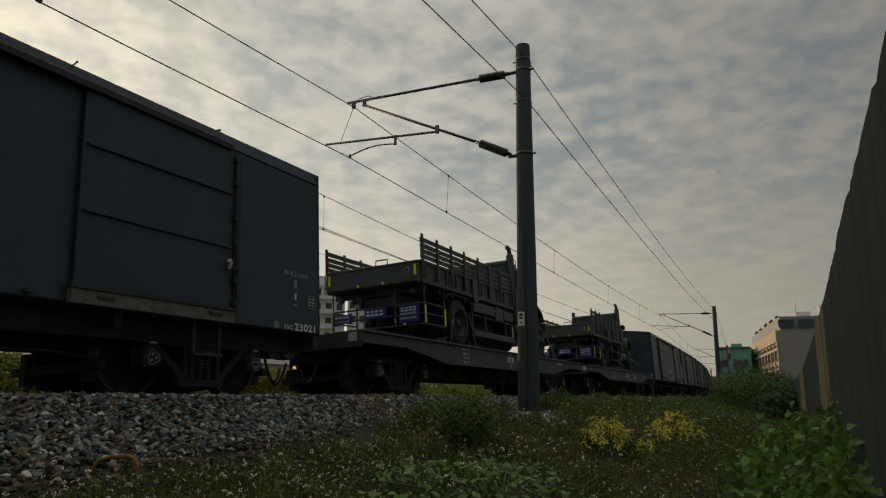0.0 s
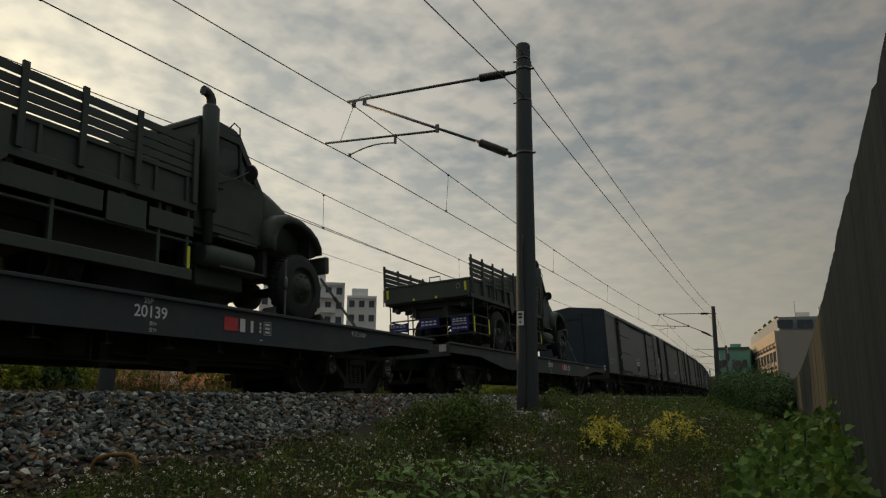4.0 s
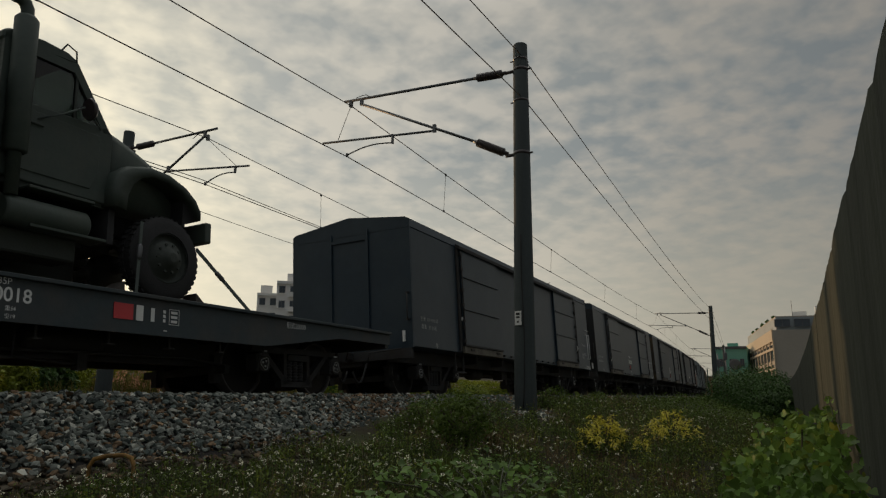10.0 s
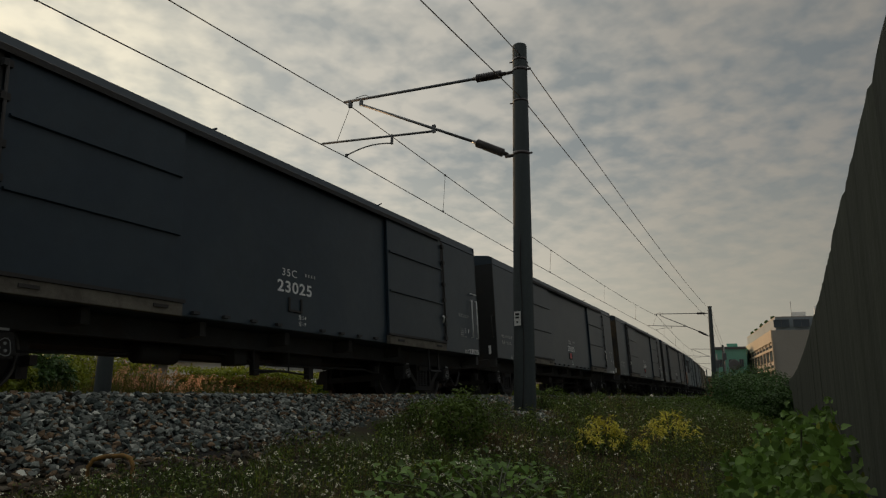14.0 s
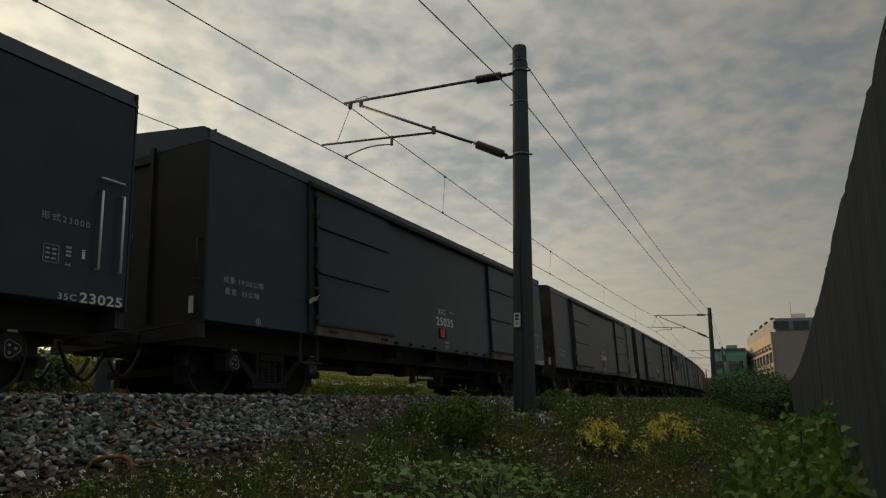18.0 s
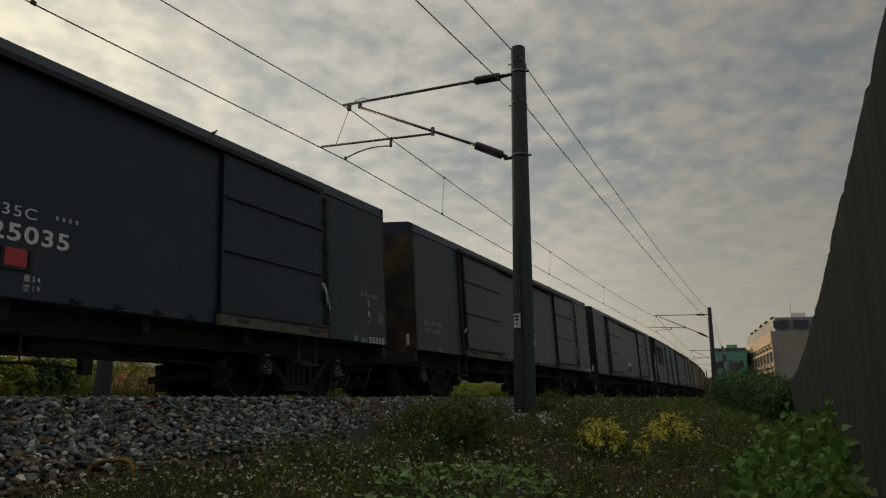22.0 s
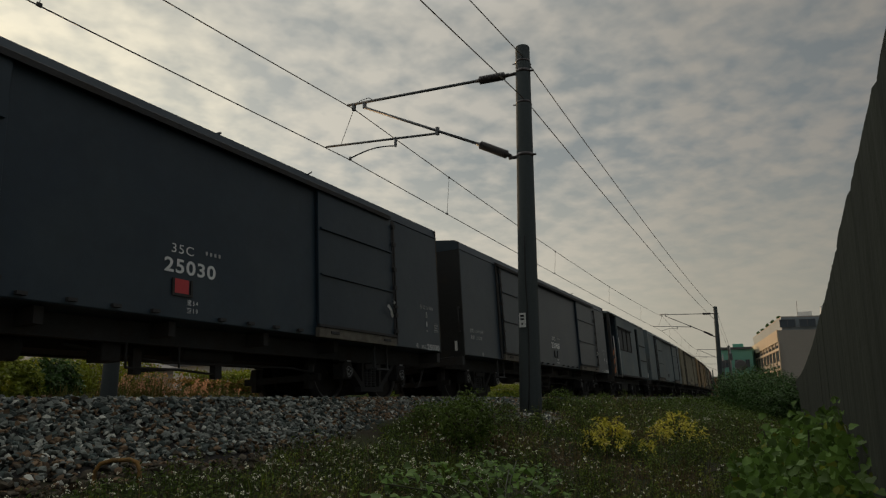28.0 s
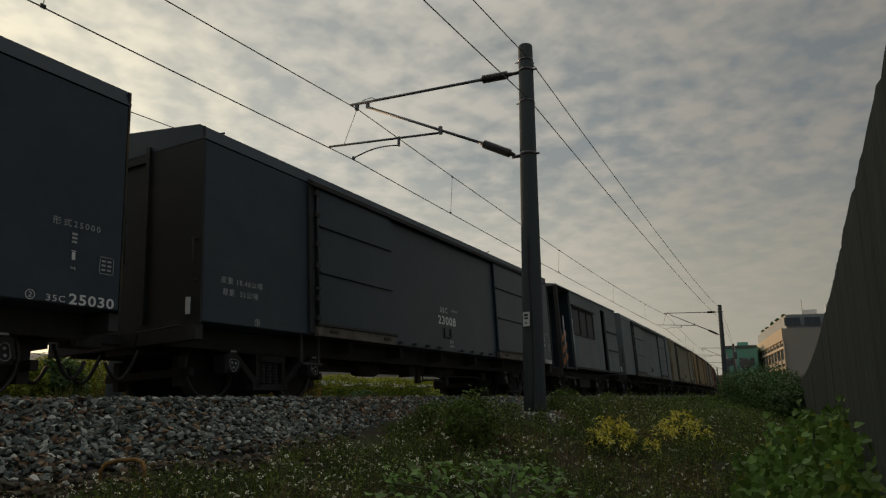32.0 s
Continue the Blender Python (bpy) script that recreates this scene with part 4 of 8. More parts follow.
def boxcar_proto(paint, end_paint, label):
    th = thing("box_wagon", label=label, category="freight wagon", group="wagons of the train")
    F = FLOOR_Z
    # body with a low pitched roof that overhangs the sides a little
    bm = B()
    wall = [(-HALF_W, F), (HALF_W, F), (HALF_W, F + SIDE_H - 0.18), (-HALF_W, F + SIDE_H - 0.18)]
    prism(bm, wall, "x", -HALF_L + 0.03, HALF_L - 0.03)
    part("body", bm, paint, th, bevel=0.012)
    bm = B()
    e = F + SIDE_H
    roof = [(-HALF_W - 0.004, e - 0.17), (-HALF_W + 0.035, e + 0.005), (-HALF_W + 0.08, e + 0.03), (0, e + 0.20), (HALF_W - 0.08, e + 0.03), (HALF_W - 0.035, e + 0.005), (HALF_W + 0.004, e - 0.17)]
    prism(bm, roof, "x", -HALF_L, HALF_L)
    part("roof", bm, paint, th)
    for s in (-1, 1):
        bm = B()
        a, b = sorted((s * (HALF_L - 0.03), s * (HALF_L - 0.005)))
        box(bm, a, b, -HALF_W, HALF_W, F - 0.02, e - 0.01)
        part("end_wall", bm, end_paint, th)
        for y0, y1, z0, z1 in ((-0.45, -0.39, F + 0.05, e - 0.10), (0.39, 0.45, F + 0.05, e - 0.10), (-0.388, 0.388, e - 0.30, e - 0.24)):
            bm = B()
            box(bm, *sorted((s * (HALF_L - 0.004), s * (HALF_L + 0.03))), y0, y1, z0, z1)
            part("end_stiffener", bm, end_paint, th)
        bm = B()
        box(bm, *sorted((s * (HALF_L - 0.1), s * (HALF_L + 0.01))), -1.30, 1.30, F - 0.20, F - 0.021)
        part("headstock", bm, "under", th)
        bm = B()
        box(bm, *sorted((s * HALF_L, s * (HALF_L + 0.03))), -1.20, -1.15, F + 0.10, F + 0.30)
        part("lamp_bracket", bm, "white", th, "small white lamp bracket")
        bm = B()
        pipe(bm, [(s * (HALF_L + 0.06), -1.28, F + 0.5), (s * (HALF_L + 0.06), -1.28, F + 1.0)], 0.012, 6)
        for z in (0.5, 1.0):
            box(bm, *sorted((s * HALF_L, s * (HALF_L + 0.07))), -1.30, -1.26, F + z - 0.015, F + z + 0.015)
        part("grab_rail", bm, "under", th)
        add_coupler(th, s)
        # step below the outer door corner
        bm = B()
        x = s * 4.37
        for dx in (-0.2, 0.2):
            box(bm, x + dx - 0.02, x + dx + 0.02, -1.30, -1.27, F - 0.40, F)
        box(bm, x - 0.22, x + 0.22, -1.34, -1.24, F - 0.42, F - 0.39)
        part("step", bm, "under", th)
    for face in (-1, 1):
        flip = pose(0, 0, 0) if face < 0 else pose(0, 0, 0, 0, 0, 180)
        for cx, latch_at in ((-3.25, -1.10), (3.58, 1.10)):
            d = shared("side_door", DOOR_ME, th, flip @ pose(cx, -HALF_W - 0.004, F + 0.02))
            for z in (0.90, 1.60):
                shared("door_bar", BAR_ME, d, pose(0, 0, z))
            shared("door_latch", LATCH_ME, d, pose(latch_at, 0, 0))
            bm = B()
            box(bm, cx - 1.10, cx + 1.10, -HALF_W - 0.082, -HALF_W - 0.006, F - 0.015, F + 0.13)
            t = part("door_sill", bm, "sill", th, "bleached sill below the door", 0.006)
            t.matrix_basis = flip
            for dx in (-0.72, 0.78):
                bm = B()
                box(bm, cx + dx - 0.10, cx + dx + 0.10, -HALF_W - 0.098, -HALF_W - 0.083, F + 0.05, F + 0.085)
                t = part("sill_cleat", bm, "under", th)
                t.matrix_basis = flip
            bm = B()
            box(bm, cx - 1.12, cx + 1.12, -HALF_W - 0.10, -HALF_W - 0.058, F + 0.132, F + 0.17)
            t = part("door_track", bm, "under", th)
            t.matrix_basis = flip
            # dark strip put in for the shadow gap beside the door
            bm = B()
            x = cx + latch_at * 1.06
            box(bm, x - 0.055, x + 0.055, -HALF_W - 0.035, -HALF_W - 0.004, F + 0.03, F + 2.22)
            t = part("door_post", bm, "under", th)
            t.matrix_basis = flip
        # hood in underframe colour, so the shadow groove over the doors is painted in
        bm = B()
        prism(bm, [(-HALF_W - 0.004, F + 2.24), (-HALF_W - 0.10, F + 2.20), (-HALF_W - 0.10, F + 2.27), (-HALF_W - 0.004, F + 2.33)], "x", -4.45, 4.6)
        t = part("door_hood", bm, "under", th)
        t.matrix_basis = flip
    bm = B()
    box(bm, -0.05, 0.05, -HALF_W - 0.05, -HALF_W - 0.004, F + 0.035, F + 0.07)
    pocket = mesh_of("stake_pocket", bm, "under")
    for k in (0, 1, 2, 3, 5, 6, 7, 8):
        shared("stake_pocket", pocket, th, pose(-1.9 + k * 0.5, 0, 0))
    # small frame of the card holder
    bm = B()
    box(bm, -0.17, 0.13, -HALF_W - 0.02, -HALF_W - 0.004, F + 0.26, F + 0.29)
    box(bm, -0.17, -0.14, -HALF_W - 0.02, -HALF_W - 0.004, F + 0.29, F + 0.46)
    box(bm, 0.10, 0.13, -HALF_W - 0.02, -HALF_W - 0.004, F + 0.29, F + 0.46)
    part("card_holder", bm, "under", th)
    bm = B()
    tube(bm, (2.4, -HALF_W + 0.06, e), (2.4, -HALF_W - 0.03, e + 0.03), 0.010, seg=6)
    part("roof_hook", bm, "under", th)
    underframe(th)
    for bx in BOGIES:
        add_bogie(th, bx)
    return th


SIDE = pose(0, -HALF_W - 0.008, FLOOR_Z, 90)


def bars(bm, x, z, w, h, y=0.0):
    box(bm, x - w / 2, x + w / 2, z - h / 2, z + h / 2, 0.0, 0.002)


def wagon_marks(th, number, form, tare, red, tape):
    """Painted lettering of a box wagon, and the seals on its doors."""
    def put(text, size, x, z, nm="lettering", mtl="white", fat=0.0, st=1.0, sp=1.0):
        return lettering(text, size, mtl, th, SIDE @ pose(x, z, 0), nm, st, fat, sp)
    dx = 0.14 if form == "25000" else 0.02
    put("35C", 0.15, dx - 0.17, 0.80, st=1.25, sp=1.15)
    put(number, 0.225, dx - 0.04, 0.595, "number", fat=0.005, st=1.28, sp=1.12)
    bm = B()
    for k in range(4):
        bars(bm, dx + 0.20 + k * 0.07, 0.825, 0.032, 0.045)
    o = tagged(part("small_marks", bm, "white_worn", th), kind="stuff")
    o.matrix_basis = SIDE
    put("重54", 0.072, 0.14, 0.195, sp=1.35)
    put("空19", 0.072, 0.14, 0.105, sp=1.35)
    put("皮重 " + tare + "公噸", 0.092, -5.83, 0.535, "lettering", "white_worn", st=1.1, sp=1.2)
    put("載重  35公噸", 0.092, -5.86, 0.39, "lettering", "white_worn", st=1.1, sp=1.2)
    put("①", 0.11, -5.55, 0.06)
    side_by_side = number == "23025"
    put("形式" + form, 0.085, 5.76 if side_by_side else 5.97, 0.795, "lettering", "white_worn", st=1.1, sp=1.35)
    if not side_by_side:
        put("②", 0.11, 5.55, 0.05)
    put("35C", 0.085, 5.83 if side_by_side else 5.80, 0.045, st=1.3, sp=1.15)
    put(number, 0.14, 6.21 if side_by_side else 6.18, 0.055, "number", fat=0.003, st=1.3, sp=1.12)
    tick, col, panel = (5.97, 5.81, 5.63) if side_by_side else (5.95, 5.95, 6.32)
    bm = B()
    bars(bm, tick, 0.48, 0.035, 0.075)
    bars(bm, tick, 0.53, 0.05, 0.008)
    o = tagged(part("tick_mark", bm, "white", th), kind="stuff")
    o.matrix_basis = SIDE
    bm = B()
    for k in range(3):
        bars(bm, col, (0.53 if side_by_side else 0.70) - k * 0.04, 0.055, 0.022)
    bars(bm, col, 0.36, 0.055, 0.012)
    bars(bm, col - 0.02, 0.36, 0.012, 0.032)
    bars(bm, col + 0.02, 0.36, 0.012, 0.032)
    for a, b, c, d in ((0, 0.085, 0.15, 0.006), (0, -0.085, 0.15, 0.006), (-0.078, 0, 0.006, 0.15), (0.078, 0, 0.006, 0.15)):
        bars(bm, panel + a, 0.44 + b, c, d)
    for k in range(3):
        for q in (-0.035, 0.03):
            bars(bm, panel + q, 0.485 - k * 0.045, 0.045, 0.018)
    o = tagged(part("data_panel", bm, "white_worn", th), kind="stuff")
    o.matrix_basis = SIDE
    if number == "23021":
        bm = B()
        pipe(bm, [(HALF_L, -1.22, FLOOR_Z + 0.42), (HALF_L + 0.09, -1.22, FLOOR_Z + 0.44), (HALF_L + 0.10, -1.22, FLOOR_Z + 0.92), (HALF_L, -1.22, FLOOR_Z + 0.95)], 0.013, 6)
        part("grab_rail", bm, "under", th)
    if number == "23025":
        # white-painted grab rails at the corner
        for x in (6.11, 6.37):
            bm = B()
            pipe(bm, [(x, 0.36, 0.0), (x, 0.36, 0.05), (x, 1.18, 0.05), (x, 1.18, 0.0)], 0.013, 6)
            o = part("grab_rail", bm, "white", th, "white-painted grab rail")
            o.matrix_basis = SIDE
        bm = B()
        pipe(bm, [(6.11, 1.32, 0.0), (6.11, 1.32, 0.04), (6.37, 1.32, 0.04), (6.37, 1.32, 0.0)], 0.011, 6)
        o = part("grab_rail", bm, "white", th, "white-painted grab rail")
        o.matrix_basis = SIDE
        bm = B()
        pipe(bm, [(HALF_L, -1.20, FLOOR_Z + 0.62), (HALF_L + 0.10, -1.20, FLOOR_Z + 0.70), (HALF_L + 0.13, -1.20, FLOOR_Z + 0.85), (HALF_L + 0.10, -1.20, FLOOR_Z + 1.0), (HALF_L, -1.20, FLOOR_Z + 1.08)], 0.012, 6)
        part("grab_rail", bm, "white", th, "white-painted grab rail")
    if red:
        bm = B()
        box(bm, -0.135, 0.07, 0.292, 0.455, 0.0, 0.008)
        o = part("route_card", bm, "red", th, "red card in its holder")
        o.matrix_basis = SIDE
    # paper seals on the door latches
    for k, (x, z, tilt, ln) in enumerate(tape):
        bm = B()
        vs = []
        for i in range(6):
            q = i / 5
            vs.append((bm.verts.new((ln * (q - 0.5), -0.03 + 0.012 * math.sin(6 * q + k), 0.08 + 0.02 * math.sin(5 * q))), bm.verts.new((ln * (q - 0.5), 0.03 + 0.012 * math.sin(6 * q + k), 0.085 + 0.02 * math.sin(4 * q)))))
        for a, b in zip(vs, vs[1:]):
            bm.faces.new((a[0], b[0], b[1], a[1]))
        bmesh.ops.solidify(bm, geom=list(bm.faces), thickness=0.003)
        o = part("paper_seal", bm, "tape", th, "white paper seal tied to the door latch")
        o.matrix_basis = SIDE @ pose(x, z, 0.02, 0, 0, tilt)


BOX_LABEL = "black steel box wagon with white lettering on rails"
boxcar = boxcar_proto("wagon", "wagon", BOX_LABEL)
PITCH = 14.1
U0 = 38.08              # leading end of the first box wagon behind the flat wagons, at the start


VAN, VAN_HALF = 4, 3.83      # the short brake van in the train


def mid_of(k):
    if k == VAN:
        return U0 + PITCH * k + VAN_HALF
    return U0 + PITCH * k + HALF_L - (2 * (HALF_L - VAN_HALF) if k > VAN else 0)


def place_train(ob, mid, local=Matrix.Identity(4)):
    ob.matrix_basis = on_line(mid, TRACK_Y, RAIL_Z, -CANT) @ local
    TRAIN.append((ob, mid, local))


def spin_of(th):
    for ch in th.children:
        if ch.name.startswith("wheelset"):
            SPIN.append((ch, ch.location.x))


LETTERED = {
    -3: ("23021", "23000", "18.40", False, ((4.55, 0.70, -60, 0.12),)),
    0: ("23025", "23000", "18.40", False, ((-4.5, 0.68, 5, 0.10), (4.55, 0.6, -70, 0.15))),
    1: ("25035", "25000", "19.00", True, ((-4.45, 0.50, 24, 0.30), (4.62, 0.60, -62, 0.42))),
    2: ("25030", "25000", "19.00", True, ((-4.45, 0.55, 38, 0.26), (4.46, 0.56, -42, 0.27), (4.58, 0.74, 80, 0.08))),
    3: ("23008", "23000", "18.40", False, ((4.55, 0.6, -70, 0.12),)),
}
TAIL = 16
RED_CARS = (9, 10)
box_copies = {}
for k in [-4, -3] + list(range(0, TAIL)):
    if k == VAN or k in RED_CARS:
        continue
    ob = boxcar if k == 0 else copy_thing(boxcar, Matrix.Identity(4))
    box_copies[k] = ob
def rust_ends(th, mtl, label):
    for ch in th.children:
        if ch.name.startswith(("end_wall", "end_stiffener")):
            me = ch.data.copy()
            me.materials.clear()
            me.materials.append(M[mtl])
            ch.data = me
            ch["label"] = label


# Repaints far wagons lighter; the grey one has distance haze in its colour.
def lighten_far(th, mtl="wagon_hazed"):
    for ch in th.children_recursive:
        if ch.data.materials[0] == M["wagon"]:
            me = lightened.get((ch.data.name, mtl))
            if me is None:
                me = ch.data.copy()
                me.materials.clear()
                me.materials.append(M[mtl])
                lightened[(ch.data.name, mtl)] = me
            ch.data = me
    th["label"] = "box wagon far down the train, coloured lighter for distance"


lightened = {}
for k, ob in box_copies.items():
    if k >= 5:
        lighten_far(ob, "wagon_hazed" if k < 6 else "wagon_pale" if k in (6, 8, 12) else "wagon_ochre")
rust_ends(box_copies[2], "wagon_end", "rust-stained end of the wagon")
for k in (1, 3):
    rust_ends(box_copies[k], "wagon_end_dark", "dark wagon end with a little rust")
for k, ob in box_copies.items():
    if k in LETTERED:
        wagon_marks(ob, *LETTERED[k])
    place_train(ob, mid_of(k) - (0.17 if k == -3 else 0))
    if k in (-3, 0, 1, 2, 3, 5):
        spin_of(ob)
red_proto = boxcar_proto("redcar", "redcar", "dull red steel box wagon far down the train")
place_train(red_proto, mid_of(RED_CARS[0]))
place_train(copy_thing(red_proto, Matrix.Identity(4)), mid_of(RED_CARS[1]))


# short brake van with a window band, a recessed side door and an open end platform
def brake_van():
    th = thing("brake_van", label="short grey brake van with three windows and striped end platform", category="freight wagon", group="wagons of the train")
    F, e = FLOOR_Z, FLOOR_Z + SIDE_H
    H, x0, w0, w1, d0, d1 = VAN_HALF, -2.50, -2.36, 0.28, 1.46, 2.10
    lo, hi = F + 1.02, F + 1.92
    # side walls with a hole for the window band and a recess beside the door
    for s in (-1, 1):
        y0, y1 = sorted((s * HALF_W, s * (HALF_W - 0.06)))
        for a, b, z0, z1 in ((x0, w0, F + 0.04, e - 0.05), (w1, d0, F + 0.04, e - 0.05), (w0, w1, F + 0.04, lo), (w0, w1, hi, e - 0.05), (d0, d1, e - 0.22, e - 0.05), (d1, H, F + 0.04, e - 0.05)):
            bm = B()
            box(bm, a, b, y0, y1, z0, z1)
            part("side_panel", bm, "wagon_hazed", th)
        bm = B()
        box(bm, d0, d1, *sorted((s * (HALF_W - 0.30), s * (HALF_W - 0.34))), F + 0.04, e - 0.22)
        part("recess_panel", bm, "under", th)
        for z in (0.78, 1.46):
            bm = B()
            box(bm, d1 + 0.10, H - 0.12, *sorted((s * (HALF_W + 0.001), s * (HALF_W + 0.03))), F + z, F + z + 0.04)
            part("door_bar", bm, "under", th)
        bm = B()
        box(bm, w0 - 0.06, w1 + 0.10, *sorted((s * (HALF_W + 0.001), s * (HALF_W + 0.05))), hi + 0.01, hi + 0.06)
        part("window_hood", bm, "under", th)
        pitch = (w1 - w0) / 3
        for i in range(3):
            x = w0 + pitch * i
            y0, y1 = sorted((s * (HALF_W + 0.01), s * (HALF_W - 0.05)))
            bm = B()
            for a, b, z0, z1 in ((0.002, 0.06, lo + 0.002, hi - 0.002), (pitch - 0.06, pitch - 0.002, lo + 0.002, hi - 0.002), (0.06, pitch - 0.06, lo + 0.002, lo + 0.05), (0.06, pitch - 0.06, hi - 0.05, hi - 0.002)):
                box(bm, x + a, x + b, y0, y1, z0, z1)
            w = part("window", bm, "under", th)
            bm = B()
            a, b = sorted((s * (HALF_W - 0.015), s * (HALF_W - 0.025)))
            box(bm, x + 0.06, x + pitch - 0.06, a, b, lo + 0.05, hi - 0.05)
            part("pane", bm, "van_pane", w)
    bm = B()
    box(bm, x0, H, -HALF_W, HALF_W, F - 0.02, F + 0.04)
    part("floor", bm, "under", th)
    for x in (x0, H - 0.06):
        bm = B()
        box(bm, x, x + 0.06, -HALF_W + 0.06, HALF_W - 0.06, F + 0.04, e - 0.05)
        part("end_wall", bm, "wagon", th)
    bm = B()
    roof = [(-HALF_W - 0.03, e - 0.05), (-HALF_W, e), (-0.5, e + 0.16), (0.5, e + 0.16), (HALF_W, e), (HALF_W + 0.03, e - 0.05)]
    prism(bm, roof, "x", -H - 0.04, H + 0.04)
    part("roof", bm, "wagon_hazed", th)
    bm = B()
    box(bm, -H, -H + 0.05, -HALF_W + 0.30, HALF_W - 0.30, F, e - 0.05)
    part("platform_end_wall", bm, "wagon", th)
    for s in (-1, 1):
        y = s * (HALF_W - 0.05)
        bm = B()
        box(bm, -H - 0.02, -H + 0.12, y - 0.05, y + 0.05, F, e - 0.05)
        part("end_post", bm, "under", th)
        bm = B()
        box(bm, -H + 0.121, -H + 0.62, *sorted((s * (HALF_W - 0.05), s * (HALF_W - 0.021))), F, F + 1.05)
        part("platform_screen", bm, "under", th)
        for k in range(3):
            bm = B()
            z = F + 0.02 + 0.34 * k
            prism(bm, [(-H + 0.13, z), (-H + 0.61, z + 0.22), (-H + 0.61, z + 0.38), (-H + 0.13, z + 0.16)], "y", *sorted((s * (HALF_W - 0.02), s * (HALF_W - 0.005))))
            part("hazard_stripe", bm, "orange", th, "faded orange warning stripe")
        for x in (-H + 0.30, x0 - 0.04):
            bm = B()
            pipe(bm, [(x, s * (HALF_W + 0.03), F - 0.1), (x, s * (HALF_W + 0.03), F + 1.5)], 0.018, 6)
            part("grab_rail", bm, "white_worn", th, "pale grab rail")
        bm = B()
        box(bm, -H + 0.05, x0 - 0.1, *sorted((s * (HALF_W - 0.2), s * (HALF_W + 0.02))), F - 0.34, F - 0.30)
        part("step", bm, "under", th)
    bm = B()
    box(bm, -H - 0.02, x0, -HALF_W, HALF_W, F - 0.06, F)
    part("platform", bm, "under", th)
    for y in (-0.84, 0.0, 0.84):
        bm = B()
        box(bm, -H + 0.1, H - 0.1, y - 0.08, y + 0.08, 0.60, F - 0.061)
        part("sole_bar", bm, "under", th)
    bm = B()
    box(bm, -0.7, 0.6, -0.95, -0.45, 0.30, 0.62)
    part("battery_box", bm, "under", th, bevel=0.02)
    for s in (-1, 1):
        add_coupler(th, s, HALF_L - VAN_HALF)
        bm = B()
        box(bm, *sorted((s * (H - 0.08), s * (H + 0.02))), -1.30, 1.30, F - 0.24, F - 0.062)
        part("headstock", bm, "under", th)
    for bx in (-2.25, 2.25):
        add_bogie(th, bx)
    return th


van = brake_van()
place_train(van, mid_of(VAN))
spin_of(van)


# flat wagons
FLAT_HALF = 6.7
DECK_Z = FLOOR_Z + 0.17


def flat_wagon():
    th = thing("flat_wagon", label="dark grey steel flat wagon with fish-bellied side sills", category="freight wagon", group="wagons of the train")
    for s in (-1, 1):
        bm = B()
        y0, y1 = sorted((s * (HALF_W - 0.06), s * (HALF_W - 0.02)))
        prof = [(-FLAT_HALF, DECK_Z - 0.03), (-FLAT_HALF, DECK_Z - 0.20), (-5.2, DECK_Z - 0.20), (-3.5, DECK_Z - 0.42), (3.5, DECK_Z - 0.42), (5.2, DECK_Z - 0.20), (FLAT_HALF, DECK_Z - 0.20), (FLAT_HALF, DECK_Z - 0.03)]
        prism(bm, prof, "y", y0, y1)
        part("side_sill", bm, "flat", th)
        bm = B()
        y0, y1 = sorted((s * (HALF_W - 0.10), s * (HALF_W + 0.03)))
        box(bm, -FLAT_HALF, FLAT_HALF, y0, y1, DECK_Z - 0.03, DECK_Z + 0.012)
        part("edge_flange", bm, "flat", th, bevel=0.006)
        bm = B()
        box(bm, *sorted((s * (FLAT_HALF - 0.10), s * FLAT_HALF)), -HALF_W + 0.06, HALF_W - 0.06, DECK_Z - 0.26, DECK_Z - 0.02)
        part("headstock", bm, "flat", th)
        bm = B()
        box(bm, *sorted((s * FLAT_HALF, s * (FLAT_HALF + 0.015))), -1.25, -1.09, DECK_Z - 0.17, DECK_Z - 0.03)
        part("end_plate", bm, "white_worn", th, "worn white end plate")
        add_coupler(th, s)
    bm = B()
    for i in range(44):
        x = -FLAT_HALF + 0.11 + i * 0.3035
        box(bm, x, x + 0.295, -HALF_W + 0.11, HALF_W - 0.11, DECK_Z - 0.05, DECK_Z)
    part("plank_deck", bm, "deck", th, "worn wooden plank deck")
    underframe(th, True)
    for y in (-0.42, 0.42):
        bm = B()
        prism(bm, [(-5.3, DECK_Z - 0.06), (-5.3, 0.66), (-4.0, 0.62), (-3.3, 0.40), (3.3, 0.40), (4.0, 0.62), (5.3, 0.66), (5.3, DECK_Z - 0.06)], "y", y - 0.05, y + 0.05)
        part("fish_belly_girder", bm, "under", th)
    bm = B()
    tube(bm, (0, -HALF_W + 0.16, FLOOR_Z - 0.36), (0, -HALF_W + 0.16, FLOOR_Z - 0.2), 0.014, seg=6)
    box(bm, -0.05, 0.05, -HALF_W + 0.12, -HALF_W + 0.2, FLOOR_Z - 0.37, FLOOR_Z - 0.355)
    ring = mesh_of("lashing_ring", bm, "under")
    for k in range(10):
        shared("lashing_ring", ring, th, pose(-3.6 + k * 0.8, 0, 0))
    for bx in BOGIES:
        add_bogie(th, bx)
    return th


FSIDE = pose(0, -HALF_W + 0.016, FLOOR_Z, 90)


